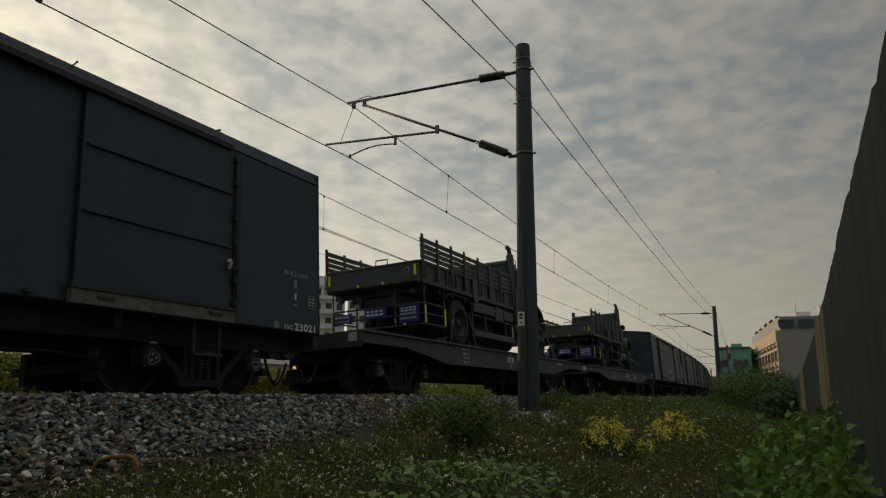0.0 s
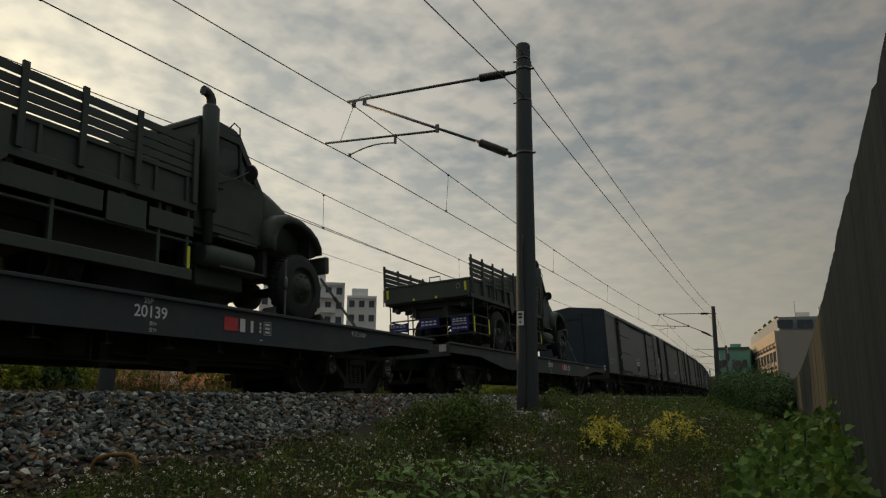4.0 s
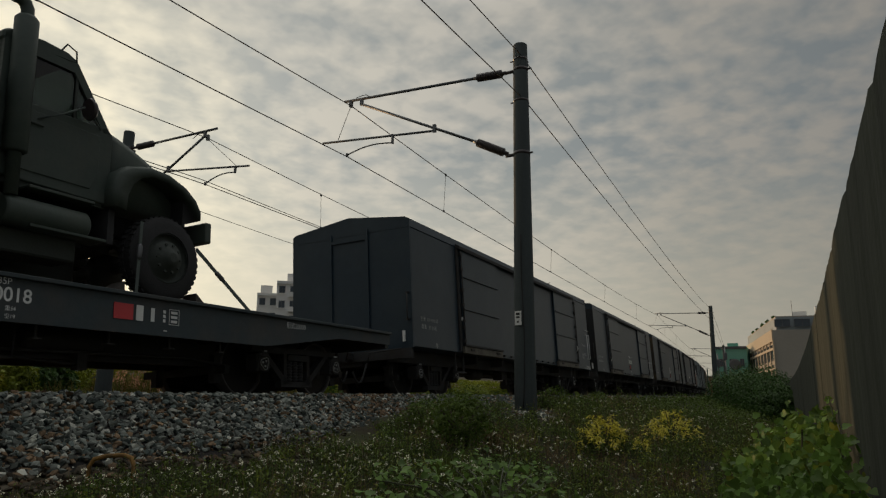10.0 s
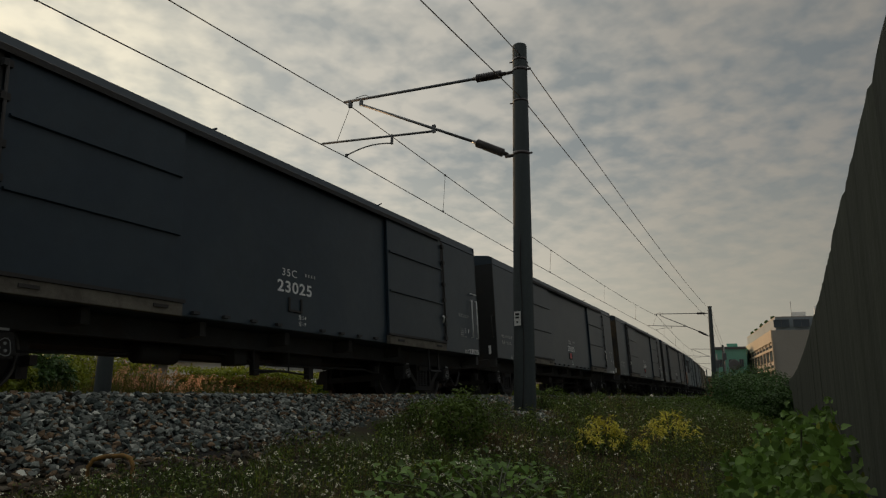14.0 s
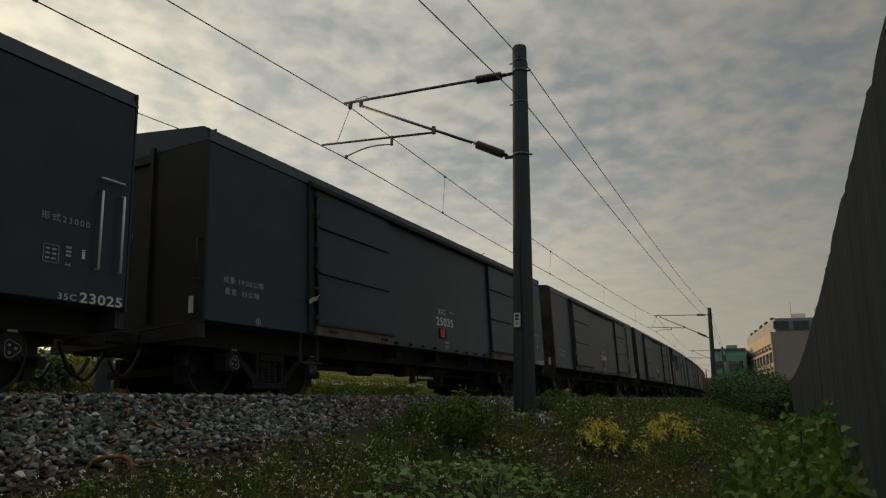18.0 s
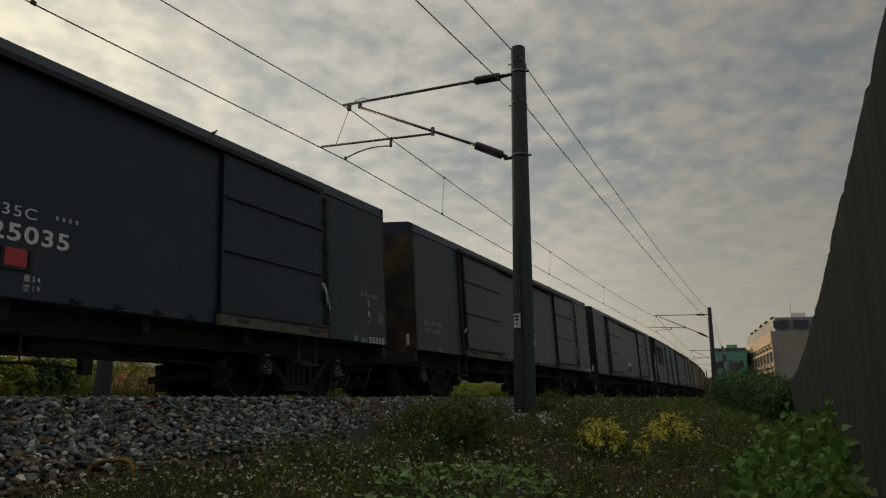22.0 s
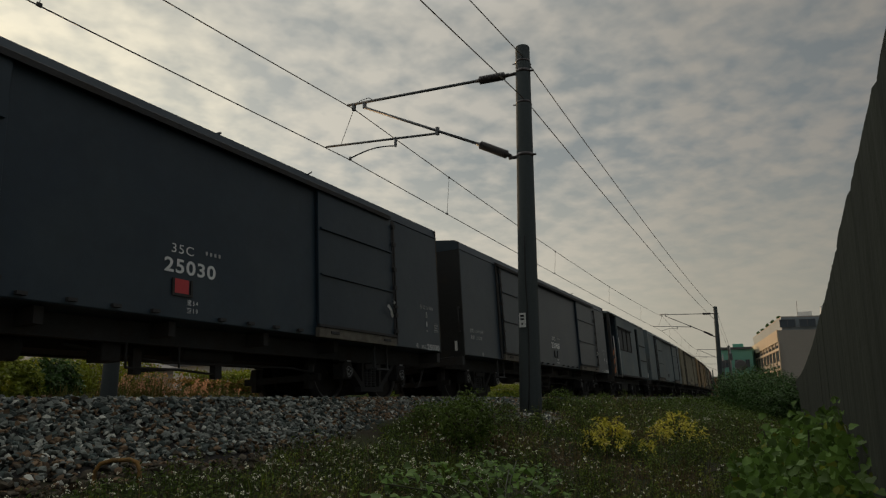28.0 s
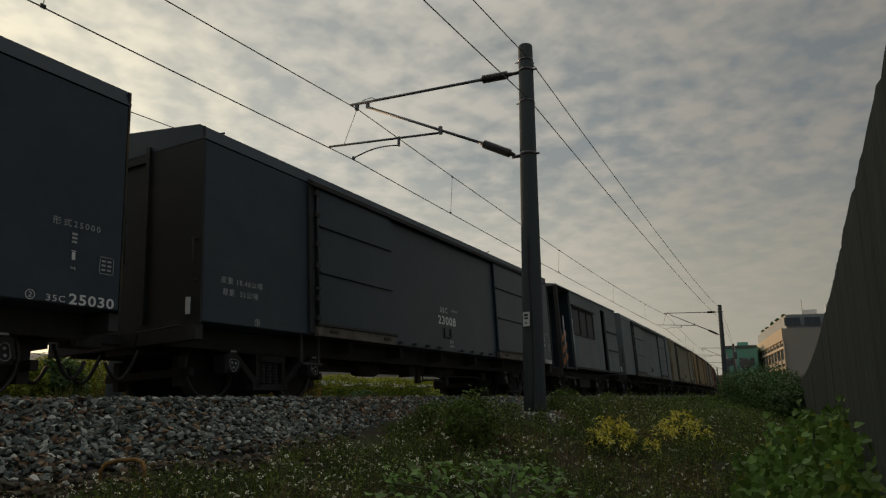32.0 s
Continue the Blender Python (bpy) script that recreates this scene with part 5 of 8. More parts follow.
def flat_marks(th, number, tare):
    def put(text, size, x, z, nm="lettering", fat=0.0):
        return lettering(text, size, "white", th, FSIDE @ pose(x, z, 0), nm, 1.0, fat)
    put("35P", 0.085, -0.02, 0.105)
    put(number, 0.18, 0.02, -0.015, "number", 0.0025)
    put("重54", 0.05, 0.05, -0.135)
    put("空19", 0.05, 0.05, -0.205)
    for i, s in enumerate(("皮重 " + tare + "公噸", "載重 35 公噸", "定距13.5公尺", "( 高2.1 公尺 )")):
        put(s, 0.056, -2.62, 0.08 - 0.085 * i)
    put("形式20000", 0.095, 4.12, 0.06)
    bm = B()
    bars(bm, 1.62, -0.03, 0.05, 0.15)
    for k in range(3):
        bars(bm, 1.78, 0.02 - 0.05 * k, 0.035, 0.035)
        bars(bm, 1.92, 0.02 - 0.05 * k, 0.09, 0.03)
    for a, b, c, d in ((1.92, 0.055, 0.14, 0.006), (1.92, -0.115, 0.14, 0.006), (1.85, -0.03, 0.006, 0.17), (1.99, -0.03, 0.006, 0.17)):
        bars(bm, a, b, c, d)
    bars(bm, 1.80, -0.19, 0.05, 0.012)
    o = tagged(part("data_panel", bm, "white", th), kind="stuff")
    o.matrix_basis = FSIDE
    bm = B()
    box(bm, 1.12, 1.36, -0.11, 0.055, 0.0, 0.006)
    o = part("route_card", bm, "red", th, "red card in its holder")
    o.matrix_basis = FSIDE
    bm = B()
    box(bm, 1.40, 1.49, -0.11, 0.055, 0.0, 0.006)
    o = part("route_card", bm, "tape", th, "pale card in its holder")
    o.matrix_basis = FSIDE


flat = flat_wagon()
flat_b = copy_thing(flat, Matrix.Identity(4))
flat_marks(flat, "20139", "16.66")
flat_marks(flat_b, "20018", "15.60")
MID_FLAT_A, MID_FLAT_B = 9.77 + FLAT_HALF, 23.90 + FLAT_HALF
for ob, mid in ((flat, MID_FLAT_A), (flat_b, MID_FLAT_B)):
    place_train(ob, mid)
    spin_of(ob)


# ---- army trucks on the flat wagons ----
def window_glass():
    m = bpy.data.materials.new("dark_tinted_cab_glass")
    m.use_nodes = True
    n, l = m.node_tree.nodes, m.node_tree.links
    g, t, x = n.new("ShaderNodeBsdfGlossy"), n.new("ShaderNodeBsdfTransparent"), n.new("ShaderNodeMixShader")
    g.inputs["Roughness"].default_value = 0.05
    # tint this dark takes the place of the unlit cab interior
    t.inputs["Color"].default_value = (0.30, 0.34, 0.34, 1)
    x.inputs[0].default_value = 0.06
    l.new(t.outputs[0], x.inputs[1])
    l.new(g.outputs[0], x.inputs[2])
    l.new(x.outputs[0], n["Material Output"].inputs[0])
    return m


M["cab_glass"] = window_glass()


def TX(a):
    return 1.021 * a + 0.036 - FLAT_HALF


def TZ(a):
    return a * 1.02 - 0.17


def CX(a):
    return TX(a) + 0.27


def CZ(a):
    return TZ(a + (a + 0.854) * 0.026)


def truck_tyre_mesh():
    bm = B()
    prof = [(0, 0.30), (0.01, 0.40), (0.03, 0.465), (0.06, 0.492)]
    lathe(bm, (0, -0.14, 0), (0, 1, 0), prof + [(0.22, 0.492), (0.25, 0.465), (0.27, 0.40), (0.28, 0.30), (0.14, 0.285), (0, 0.30)], 40, False)
    for k in range(40):
        a = k * math.tau / 40
        for y in (-0.08, 0.02):
            m = Matrix.Rotation(a + (0.08 if y > 0 else 0), 4, "Y") @ Matrix.Translation((0, y, 0.49))
            box(bm, -0.022, 0.022, 0, 0.07, -0.01, 0.016, m)
    return mesh_of("truck_tyre", bm, "rubber")


def rim_mesh(front):
    """The rear rim is a deep dish, the front one bulges outwards with its nuts."""
    bm = B()
    if front:
        prof, at, nuts = [(0, 0.285), (0.005, 0.30), (0.05, 0.265), (0.06, 0.225), (0.0, 0.20), (-0.02, 0.12), (-0.07, 0.10), (-0.09, 0.05)], 0.165, -0.125
    else:
        prof, at, nuts = [(0, 0.285), (0.005, 0.30), (0.03, 0.265), (0.22, 0.245), (0.235, 0.135), (0.12, 0.115), (0.10, 0.09), (0.03, 0.08), (0.02, 0.04)], 0.175, 0.095
    lathe(bm, (0, -0.13, 0), (0, 1, 0), prof, 28, False)
    lathe(bm, (0, prof[-1][0] - 0.13, 0), (0, 1, 0), [(0, prof[-1][1]), (0.02, prof[-1][1] * 0.9)], 28)
    for k in range(10):
        a = k * math.tau / 10
        lathe(bm, (at * math.cos(a), nuts, at * math.sin(a)), (0, -1, 0), [(0, 0.018), (0.03, 0.016)], 7)
    return mesh_of("wheel_rim", bm, "army2")


TT_ME, RIM_ME, FRONT_RIM_ME = truck_tyre_mesh(), rim_mesh(False), rim_mesh(True)


def strap(th, a, b, w=0.05):
    bm = B()
    a, b = Vector(a), Vector(b)
    d = (b - a).normalized()
    s = Vector((0, 1, 0)).cross(d).normalized() * (w / 2)
    n = Vector((0, 0.004, 0))
    vs = [bm.verts.new(p + q + r) for p in (a, b) for q in (-s, s) for r in (-n, n)]
    for f in ((0, 1, 3, 2), (4, 6, 7, 5), (0, 4, 5, 1), (2, 3, 7, 6), (0, 2, 6, 4), (1, 5, 7, 3)):
        bm.faces.new([vs[i] for i in f])
    part("lashing_strap", bm, "strap", th, "grey lashing strap")
    bm = B()
    m = a.lerp(b, 0.42)
    lathe(bm, m - d * 0.09, d, [(0, 0.016), (0.03, 0.032), (0.15, 0.032), (0.18, 0.016)], 8)
    part("ratchet", bm, "steel", th)


def army_truck(boards):
    th = thing("army_truck", label="olive green cargo truck with slatted bed lashed to the flat wagon" if not boards else "olive cargo truck with side boards and slatted bed on flat wagon", category="truck", group="trucks on the flat wagons")
    W = 1.22
    # chassis and axles
    bm = B()
    for y in (-0.43, 0.43):
        box(bm, TX(1.45), TX(8.75), y - 0.04, y + 0.04, 0.78, 1.0)
    for x in (1.6, 2.5, 3.8, 5.0, 6.2, 7.3, 8.6):
        box(bm, TX(x) - 0.05, TX(x) + 0.05, -0.40, 0.40, 0.80, 0.95)
    part("chassis", bm, "army2", th)
    for x in (3.10, 8.41):
        bm = B()
        tube(bm, (TX(x), -0.9, 0.49), (TX(x), 0.9, 0.49), 0.07, seg=12)
        lathe(bm, (TX(x) - 0.22, 0, 0.49), (1, 0, 0), [(0, 0.08), (0.08, 0.2), (0.36, 0.2), (0.44, 0.08)], 14)
        for y in (-0.5, 0.5):
            prism(bm, [(TX(x) - 0.6, 0.86), (TX(x) - 0.1, 0.60), (TX(x) + 0.1, 0.60), (TX(x) + 0.6, 0.86), (TX(x) + 0.1, 0.67), (TX(x) - 0.1, 0.67)], "y", y - 0.04, y + 0.04)
        part("axle", bm, "army2", th)
        for s in (-1, 1):
            ys = (1.04,) if x > 5 else (1.06, 0.74)
            for y in ys:
                wl = shared("wheel", TT_ME, th, pose(TX(x), s * y, 0.50, 0, 0, 0 if s < 0 else 180))
                if y == ys[0]:
                    shared("rim", FRONT_RIM_ME if x > 5 else RIM_ME, wl)
    # cargo bed
    bm = B()
    box(bm, TX(1.35), TX(6.3), -W, W, TZ(1.27), TZ(1.33))
    part("bed_floor", bm, "army2", th)
    for k in range(8):
        bm = B()
        x = TX(1.6 + k * 0.62)
        box(bm, x - 0.04, x + 0.04, -W + 0.04, W - 0.04, TZ(1.15), TZ(1.268))
        part("cross_bearer", bm, "army2", th)
    for y in (-0.43, 0.43):
        bm = B()
        box(bm, TX(1.4), TX(6.25), y - 0.05, y + 0.05, 1.001, TZ(1.148))
        part("bed_runner", bm, "army2", th)
    stakes = (1.38, 2.03, 2.68, 3.35, 4.10, 4.74, 5.42, 6.24)
    for s in (-1, 1):
        bm = B()
        y0, y1 = sorted((s * (W - 0.025), s * W))
        box(bm, TX(1.35), TX(6.3), y0, y1, TZ(1.36), TZ(1.68))
        bp = part("bed_side", bm, "army", th)
        bm = B()
        y0, y1 = sorted((s * (W - 0.02), s * (W + 0.035)))
        box(bm, TX(1.35), TX(6.3), y0, y1, TZ(1.27), TZ(1.36))
        box(bm, TX(1.35), TX(6.3), y0, y1, TZ(1.66), TZ(1.72))
        for k in range(11):
            x = TX(1.55 + k * 0.46)
            box(bm, x - 0.02, x + 0.02, y0, y1, TZ(1.36), TZ(1.66))
        part("bed_rail", bm, "army", th, bevel=0.005)
        for x in stakes:
            bm = B()
            y0, y1 = sorted((s * (W + 0.036), s * (W + 0.075)))
            box(bm, TX(x) - 0.035, TX(x) + 0.035, y0, y1, TZ(1.36), TZ(2.22))
            part("stake", bm, "army", th, bevel=0.004)
        for a, b, z0 in [(a, b, z) for a, b in ((1.36, 3.79), (3.85, 6.28)) for z in (1.745, 1.85, 1.955, 2.075)]:
            bm = B()
            y0, y1 = sorted((s * (W + 0.005), s * (W + 0.034)))
            box(bm, TX(a), TX(b), y0, y1, TZ(z0), TZ(z0 + 0.086))
            part("slat", bm, "army", th)
    bm = B()
    box(bm, TX(6.26), TX(6.31), -W, W, TZ(1.33), TZ(2.20))
    part("bed_headboard", bm, "army", th)
    for k in range(4):
        bm = B()
        box(bm, TX(5.95), TX(6.02), -W + 0.1, W - 0.1, TZ(1.45 + 0.2 * k), TZ(1.58 + 0.2 * k))
        part("bench_board", bm, "army", th)
    # tailgate with reflective strips, round emblem and a step handle
    bm = B()
    box(bm, TX(1.29), TX(1.335), -W, W, TZ(1.30), TZ(1.70))
    box(bm, TX(1.275), TX(1.29), -W, W, TZ(1.66), TZ(1.70))
    tg = part("tailgate", bm, "army", th, bevel=0.006)
    for y in (-1.13, 1.13):
        bm = B()
        box(bm, TX(1.278), TX(1.289), y - 0.03, y + 0.03, TZ(1.42), TZ(1.62))
        part("reflective_strip", bm, "yellow", tg, "yellow reflective strip")
    for y in (-0.30, 0.35):
        bm = B()
        box(bm, TX(1.278), TX(1.289), y - 0.03, y + 0.03, TZ(1.315), TZ(1.365))
        part("reflective_patch", bm, "yellow", tg, "small yellow reflective patch")
    bm = B()
    lathe(bm, (TX(1.289), -0.93, TZ(1.53)), (-1, 0, 0), [(0, 0.060), (0.008, 0.056)], 20)
    part("emblem", bm, "white_worn", tg, "pale round emblem")
    bm = B()
    lathe(bm, (TX(1.289) - 0.008, -0.93, TZ(1.53)), (-1, 0, 0), [(0, 0.045), (0.004, 0.043)], 20)
    part("emblem_centre", bm, "army2", tg)
    bm = B()
    pipe(bm, [(TX(1.31), -0.42, TZ(1.70)), (TX(1.31), -0.42, TZ(1.80)), (TX(1.31), -0.12, TZ(1.80)), (TX(1.31), -0.12, TZ(1.70))], 0.014, 6)
    part("grab_handle", bm, "army", th)
    for s in (-1, 1):
        bm = B()
        for k in range(7):
            lathe(bm, (TX(1.25), s * (W + 0.01), TZ(1.62) - 0.055 * k), (0, 0, -1), [(0, 0.012), (0.02, 0.02), (0.045, 0.012)], 7)
        part("tailgate_chain", bm, "steel", th)
    # rear underrun frame, lamps and banners
    bm = B()
    for z in (0.50, 0.70, 0.90):
        pipe(bm, [(TX(2.35), -1.2, TZ(z)), (TX(1.5), -1.2, TZ(z)), (TX(1.45), -1.1, TZ(z)), (TX(1.45), 1.1, TZ(z)), (TX(1.5), 1.2, TZ(z)), (TX(2.35), 1.2, TZ(z))], 0.018, 6)
    for x, y in ((1.5, -1.2), (2.35, -1.2), (1.5, 1.2), (2.35, 1.2), (1.45, -0.5), (1.45, 0.5)):
        tube(bm, (TX(x), y, TZ(0.46)), (TX(x), y, TZ(1.27)), 0.018, seg=6)
    part("underrun_frame", bm, "army", th)
    for x, y in ((1.5, -1.225), (2.35, -1.225), (1.5, 1.225)):
        bm = B()
        box(bm, TX(x) - 0.028, TX(x) + 0.028, y - 0.006, y + 0.006, TZ(0.52), TZ(0.86))
        part("reflective_strip", bm, "yellow", th, "yellow reflective strip")
    for y in (-0.95, 0.95):
        bm = B()
        lathe(bm, (TX(1.42), y, TZ(1.14)), (1, 0, 0), [(0, 0.05), (0.02, 0.07), (0.12, 0.06)], 14)
        part("tail_lamp", bm, "insul", th)
    for y, w, z0, z1, nl in ((-0.885, 0.51, 0.53, 0.89, 3), (-0.02, 0.58, 0.66, 0.91, 1), (0.85, 0.50, 0.62, 0.85, 2)):
        bm = B()
        n = 8
        vs = []
        for i in range(n + 1):
            q = i / n
            bow = 0.02 * math.sin(q * 7 + y * 3)
            vs.append((bm.verts.new((TX(1.38) + bow, y - w / 2 + w * q, TZ(z0) + 0.02 * math.sin(4 * q))), bm.verts.new((TX(1.38) - bow * 0.3, y - w / 2 + w * q, TZ(z1) - 0.03 * math.sin(math.pi * q)))))
        for a, b in zip(vs, vs[1:]):
            bm.faces.new((a[0], b[0], b[1], a[1]))
        bmesh.ops.solidify(bm, geom=list(bm.faces), thickness=0.006)
        bn = part("banner", bm, "blue", th, "blue cloth banner with white writing")
        bm = B()
        for r in range(nl):
            zc = z0 + (z1 - z0) * (0.84 - 0.62 * (r + 0.5) / nl * 1.15)
            k = 4 if nl <= 3 and r == 0 else 7
            hgt = (z1 - z0) * (0.40 if nl == 1 else 0.20 if r == 0 else 0.09)
            for i in range(k):
                yc = y - w * 0.40 + w * 0.8 * (i + 0.5) / k
                bw = w * 0.30 / k
                box(bm, TX(1.38) - 0.034, TX(1.38) - 0.030, yc - bw, yc + bw, TZ(zc - hgt / 2), TZ(zc - hgt / 6))
                box(bm, TX(1.38) - 0.034, TX(1.38) - 0.030, yc - bw * 0.9, yc + bw * 0.8, TZ(zc + hgt / 6), TZ(zc + hgt / 2))
        tagged(part("banner_writing", bm, "white", bn), kind="stuff")
    # side guards
    for s in (-1, 1):
        y = s * (W - 0.04)
        posts = (3.78, 4.52, 5.80, 6.22)
        bm = B()
        for z in (0.56, 0.90):
            tube(bm, (TX(3.78), y, TZ(z)), (TX(6.30), y, TZ(z)), 0.02, seg=8)
        for x in posts:
            box(bm, TX(x) - 0.02, TX(x) + 0.02, y - 0.02, y + 0.02, TZ(0.54), TZ(1.27))
        part("side_guard", bm, "army", th)
        bm = B()
        box(bm, TX(6.24) - 0.022, TX(6.24) + 0.022, y + s * 0.021, y + s * 0.03, TZ(0.58), TZ(0.84))
        part("reflective_strip", bm, "yellow", th, "yellow reflective strip")
        if boards:
            for x0, x1, z0, z1 in ((3.80, 5.05, 0.98, 1.20), (5.10, 5.60, 0.90, 1.22), (5.64, 6.28, 0.96, 1.18), (3.80, 6.28, 0.44, 0.56)):
                bm = B()
                a, b = sorted((y + s * 0.021, y + s * 0.05))
                box(bm, TX(x0), TX(x1), a, b, TZ(z0), TZ(z1))
                part("side_board", bm, "army", th, bevel=0.004)
        else:
            bm = B()
            a, b = sorted((s * 0.70, s * 1.0))
            box(bm, TX(5.12), TX(5.62), a, b, TZ(0.98), TZ(1.25))
            part("tool_box", bm, "army", th, bevel=0.01)
        bm = B()
        a, b = sorted((s * (W + 0.04), s * (W + 0.06)))
        prism(bm, [(TX(3.74), TZ(1.68)), (TX(3.74), TZ(1.24)), (TX(3.80), TZ(1.18)), (TX(3.95), TZ(1.18)), (TX(4.01), TZ(1.24)), (TX(4.01), TZ(1.68))], "y", a, b)
        part("hinge_plate", bm, "army", th)
        bm = B()
        prism(bm, [(TX(2.45), TZ(1.14)), (TX(2.62), TZ(1.24)), (TX(3.6), TZ(1.24)), (TX(3.78), TZ(1.12)), (TX(3.76), TZ(1.10)), (TX(3.58), TZ(1.21)), (TX(2.64), TZ(1.21)), (TX(2.48), TZ(1.12))], "y", *sorted((s * 0.62, s * 1.2)))
        part("rear_mudguard", bm, "army2", th)
    # running gear between the axles
    bm = B()
    box(bm, TX(4.3), TX(4.9), -0.40, 0.40, 0.50, 0.78)
    tube(bm, (TX(3.3), 0, 0.52), (TX(7.0), 0, 0.66), 0.05, seg=10)
    box(bm, TX(6.6), TX(8.2), -0.35, 0.35, 0.62, 1.05)
    part("drivetrain", bm, "army2", th)
    bm = B()
    box(bm, TX(4.05), TX(4.75), 0.52, 1.02, 0.30, 0.74)
    part("battery_box", bm, "army2", th, bevel=0.015)
    bm = B()
    lathe(bm, (TX(5.05), 0.82, 0.46), (1, 0, 0), [(0, 0.24), (0.03, 0.32), (1.05, 0.32), (1.08, 0.24)], 20)
    part("fuel_tank", bm, "army2", th)
    bm = B()
    lathe(bm, (TX(5.0), 0.9, TZ(0.98)), (1, 0, 0), [(0, 0.11), (0.03, 0.14), (0.7, 0.14), (0.73, 0.11)], 18)
    part("air_tank", bm, "army2", th)
    bm = B()
    box(bm, TX(5.75), TX(7.95), -0.12, 0.42, 0.10, 0.80)
    part("transfer_case", bm, "army2", th, bevel=0.05)
    bm = B()
    box(bm, TX(4.85), TX(6.20), -0.62, -0.46, 0.42, 0.82)
    part("equipment_locker", bm, "army2", th, bevel=0.02)
    spare = shared("spare_wheel", TT_ME, th, pose(TX(5.30), 0.10, 0.45, 0, 0, 90))
    shared("rim", RIM_ME, spare)
    # tank under the door, between the two steps
    bm = B()
    lathe(bm, (0.02, -1.05, 0.67), (1, 0, 0), [(0, 0.12), (0.03, 0.15), (0.86, 0.15), (0.89, 0.12)], 22)
    part("fuel_tank", bm, "army", th)
    bm = B()
    box(bm, 0.05, 0.90, -0.95, -0.55, 0.30, 0.86)
    part("tank_bracket", bm, "army2", th, bevel=0.02)
    # cab: lower body, pillars, roof, seats and glass
    CW = 1.05
    BACK, FRONT, SILL, EAVES = -0.09, 1.16, 1.78, 2.40
    for s in (-1, 1):
        bm = B()
        y0, y1 = sorted((s * (CW - 0.05), s * CW))
        prism(bm, [(BACK, 1.0), (FRONT + 0.02, 0.98), (FRONT + 0.02, SILL), (FRONT - 0.04, SILL + 0.06), (BACK, SILL + 0.02)], "y", y0, y1)
        part("cab_side", bm, "army", th, bevel=0.01)
    for nm, x0, x1, z0, z1 in (("cab_floor", BACK, FRONT, 0.94, 1.0), ("cab_back", BACK, BACK + 0.05, 1.0, EAVES), ("bulkhead", FRONT - 0.08, FRONT, 1.0, SILL + 0.04)):
        bm = B()
        box(bm, x0, x1, -CW + 0.05, CW - 0.05, z0, z1)
        part(nm, bm, "army", th)
    bm = B()
    box(bm, FRONT - 0.38, FRONT - 0.09, -CW + 0.06, CW - 0.06, SILL - 0.30, SILL + 0.05)
    part("dashboard", bm, "rubber", th, bevel=0.02)
    bm = B()
    prism(bm, [(BACK - 0.02, EAVES - 0.03), (BACK - 0.02, 2.46), (BACK + 0.06, 2.51), (0.30, 2.53), (0.58, 2.53), (0.70, 2.48), (0.68, 2.43)], "y", -CW, CW)
    part("cab_roof", bm, "army", th, bevel=0.02)
    for s in (-1, 1):
        y0, y1 = sorted((s * (CW - 0.07), s * CW))
        for pts in ([(FRONT, SILL), (FRONT - 0.10, SILL), (0.60, 2.43), (0.70, 2.45)], [(0.20, SILL), (BACK, SILL), (BACK, EAVES + 0.03), (0.20, EAVES + 0.03)], [(0.20, 2.33), (0.20, EAVES + 0.03), (0.62, 2.43), (0.68, 2.33)]):
            bm = B()
            prism(bm, pts, "y", y0, y1)
            part("cab_pillar", bm, "army", th)
        bm = B()
        a, b = sorted((s * (CW - 0.035), s * (CW - 0.028)))
        prism(bm, [(0.20, SILL), (FRONT - 0.10, SILL), (0.68, 2.33), (0.20, 2.33)], "y", a, b)
        part("side_window", bm, "cab_glass", th)
        bm = B()
        a, b = sorted((s * (CW - 0.05), s * (CW - 0.01)))
        box(bm, 0.70, 0.73, a, b, SILL, 2.30)
        part("window_bar", bm, "army2", th)
        bm = B()
        a, b = sorted((s * (CW + 0.001), s * (CW + 0.014)))
        prism(bm, [(0.16, 1.10), (0.93, 1.10), (1.02, 1.28), (1.02, 1.72), (0.16, 1.74)], "y", a, b)
        dr = part("cab_door", bm, "army", th, bevel=0.004)
        bm = B()
        tube(bm, (0.22, s * (CW + 0.03), 1.60), (0.36, s * (CW + 0.03), 1.60), 0.012, seg=6)
        part("door_handle", bm, "army2", dr)
        # round mirror on a long arm, and a bracket on the roof edge
        bm = B()
        pipe(bm, [(0.30, s * (CW + 0.01), 1.66), (0.52, s * (CW + 0.09), 1.78), (0.74, s * (CW + 0.12), 1.93)], 0.010, 6)
        pipe(bm, [(1.02, s * (CW + 0.01), 1.80), (0.88, s * (CW + 0.10), 1.84), (0.78, s * (CW + 0.12), 1.93)], 0.010, 6)
        part("mirror_bracket", bm, "strap", th, "pale thin mirror arm")
        bm = B()
        lathe(bm, (0.77, s * (CW + 0.13), 1.92), (1, 0, 0.15), [(0, 0.11), (0.02, 0.125), (0.06, 0.10), (0.09, 0.04)], 18)
        part("mirror", bm, "insul", th, "round black mirror")
        bm = B()
        pipe(bm, [(0.52, s * (CW - 0.06), 2.52), (0.55, s * (CW + 0.02), 2.60), (0.66, s * (CW + 0.02), 2.56), (0.70, s * (CW - 0.02), 2.40)], 0.011, 6)
        part("lamp_bracket", bm, "army2", th)
    bm = B()
    prism(bm, [(FRONT - 0.01, SILL + 0.04), (FRONT - 0.02, SILL + 0.04), (0.675, 2.44), (0.685, 2.44)], "y", -CW + 0.07, CW - 0.07)
    part("windscreen", bm, "cab_glass", th)
    bm = B()
    box(bm, 0.55, 0.66, -0.06, 0.06, 2.22, 2.30)
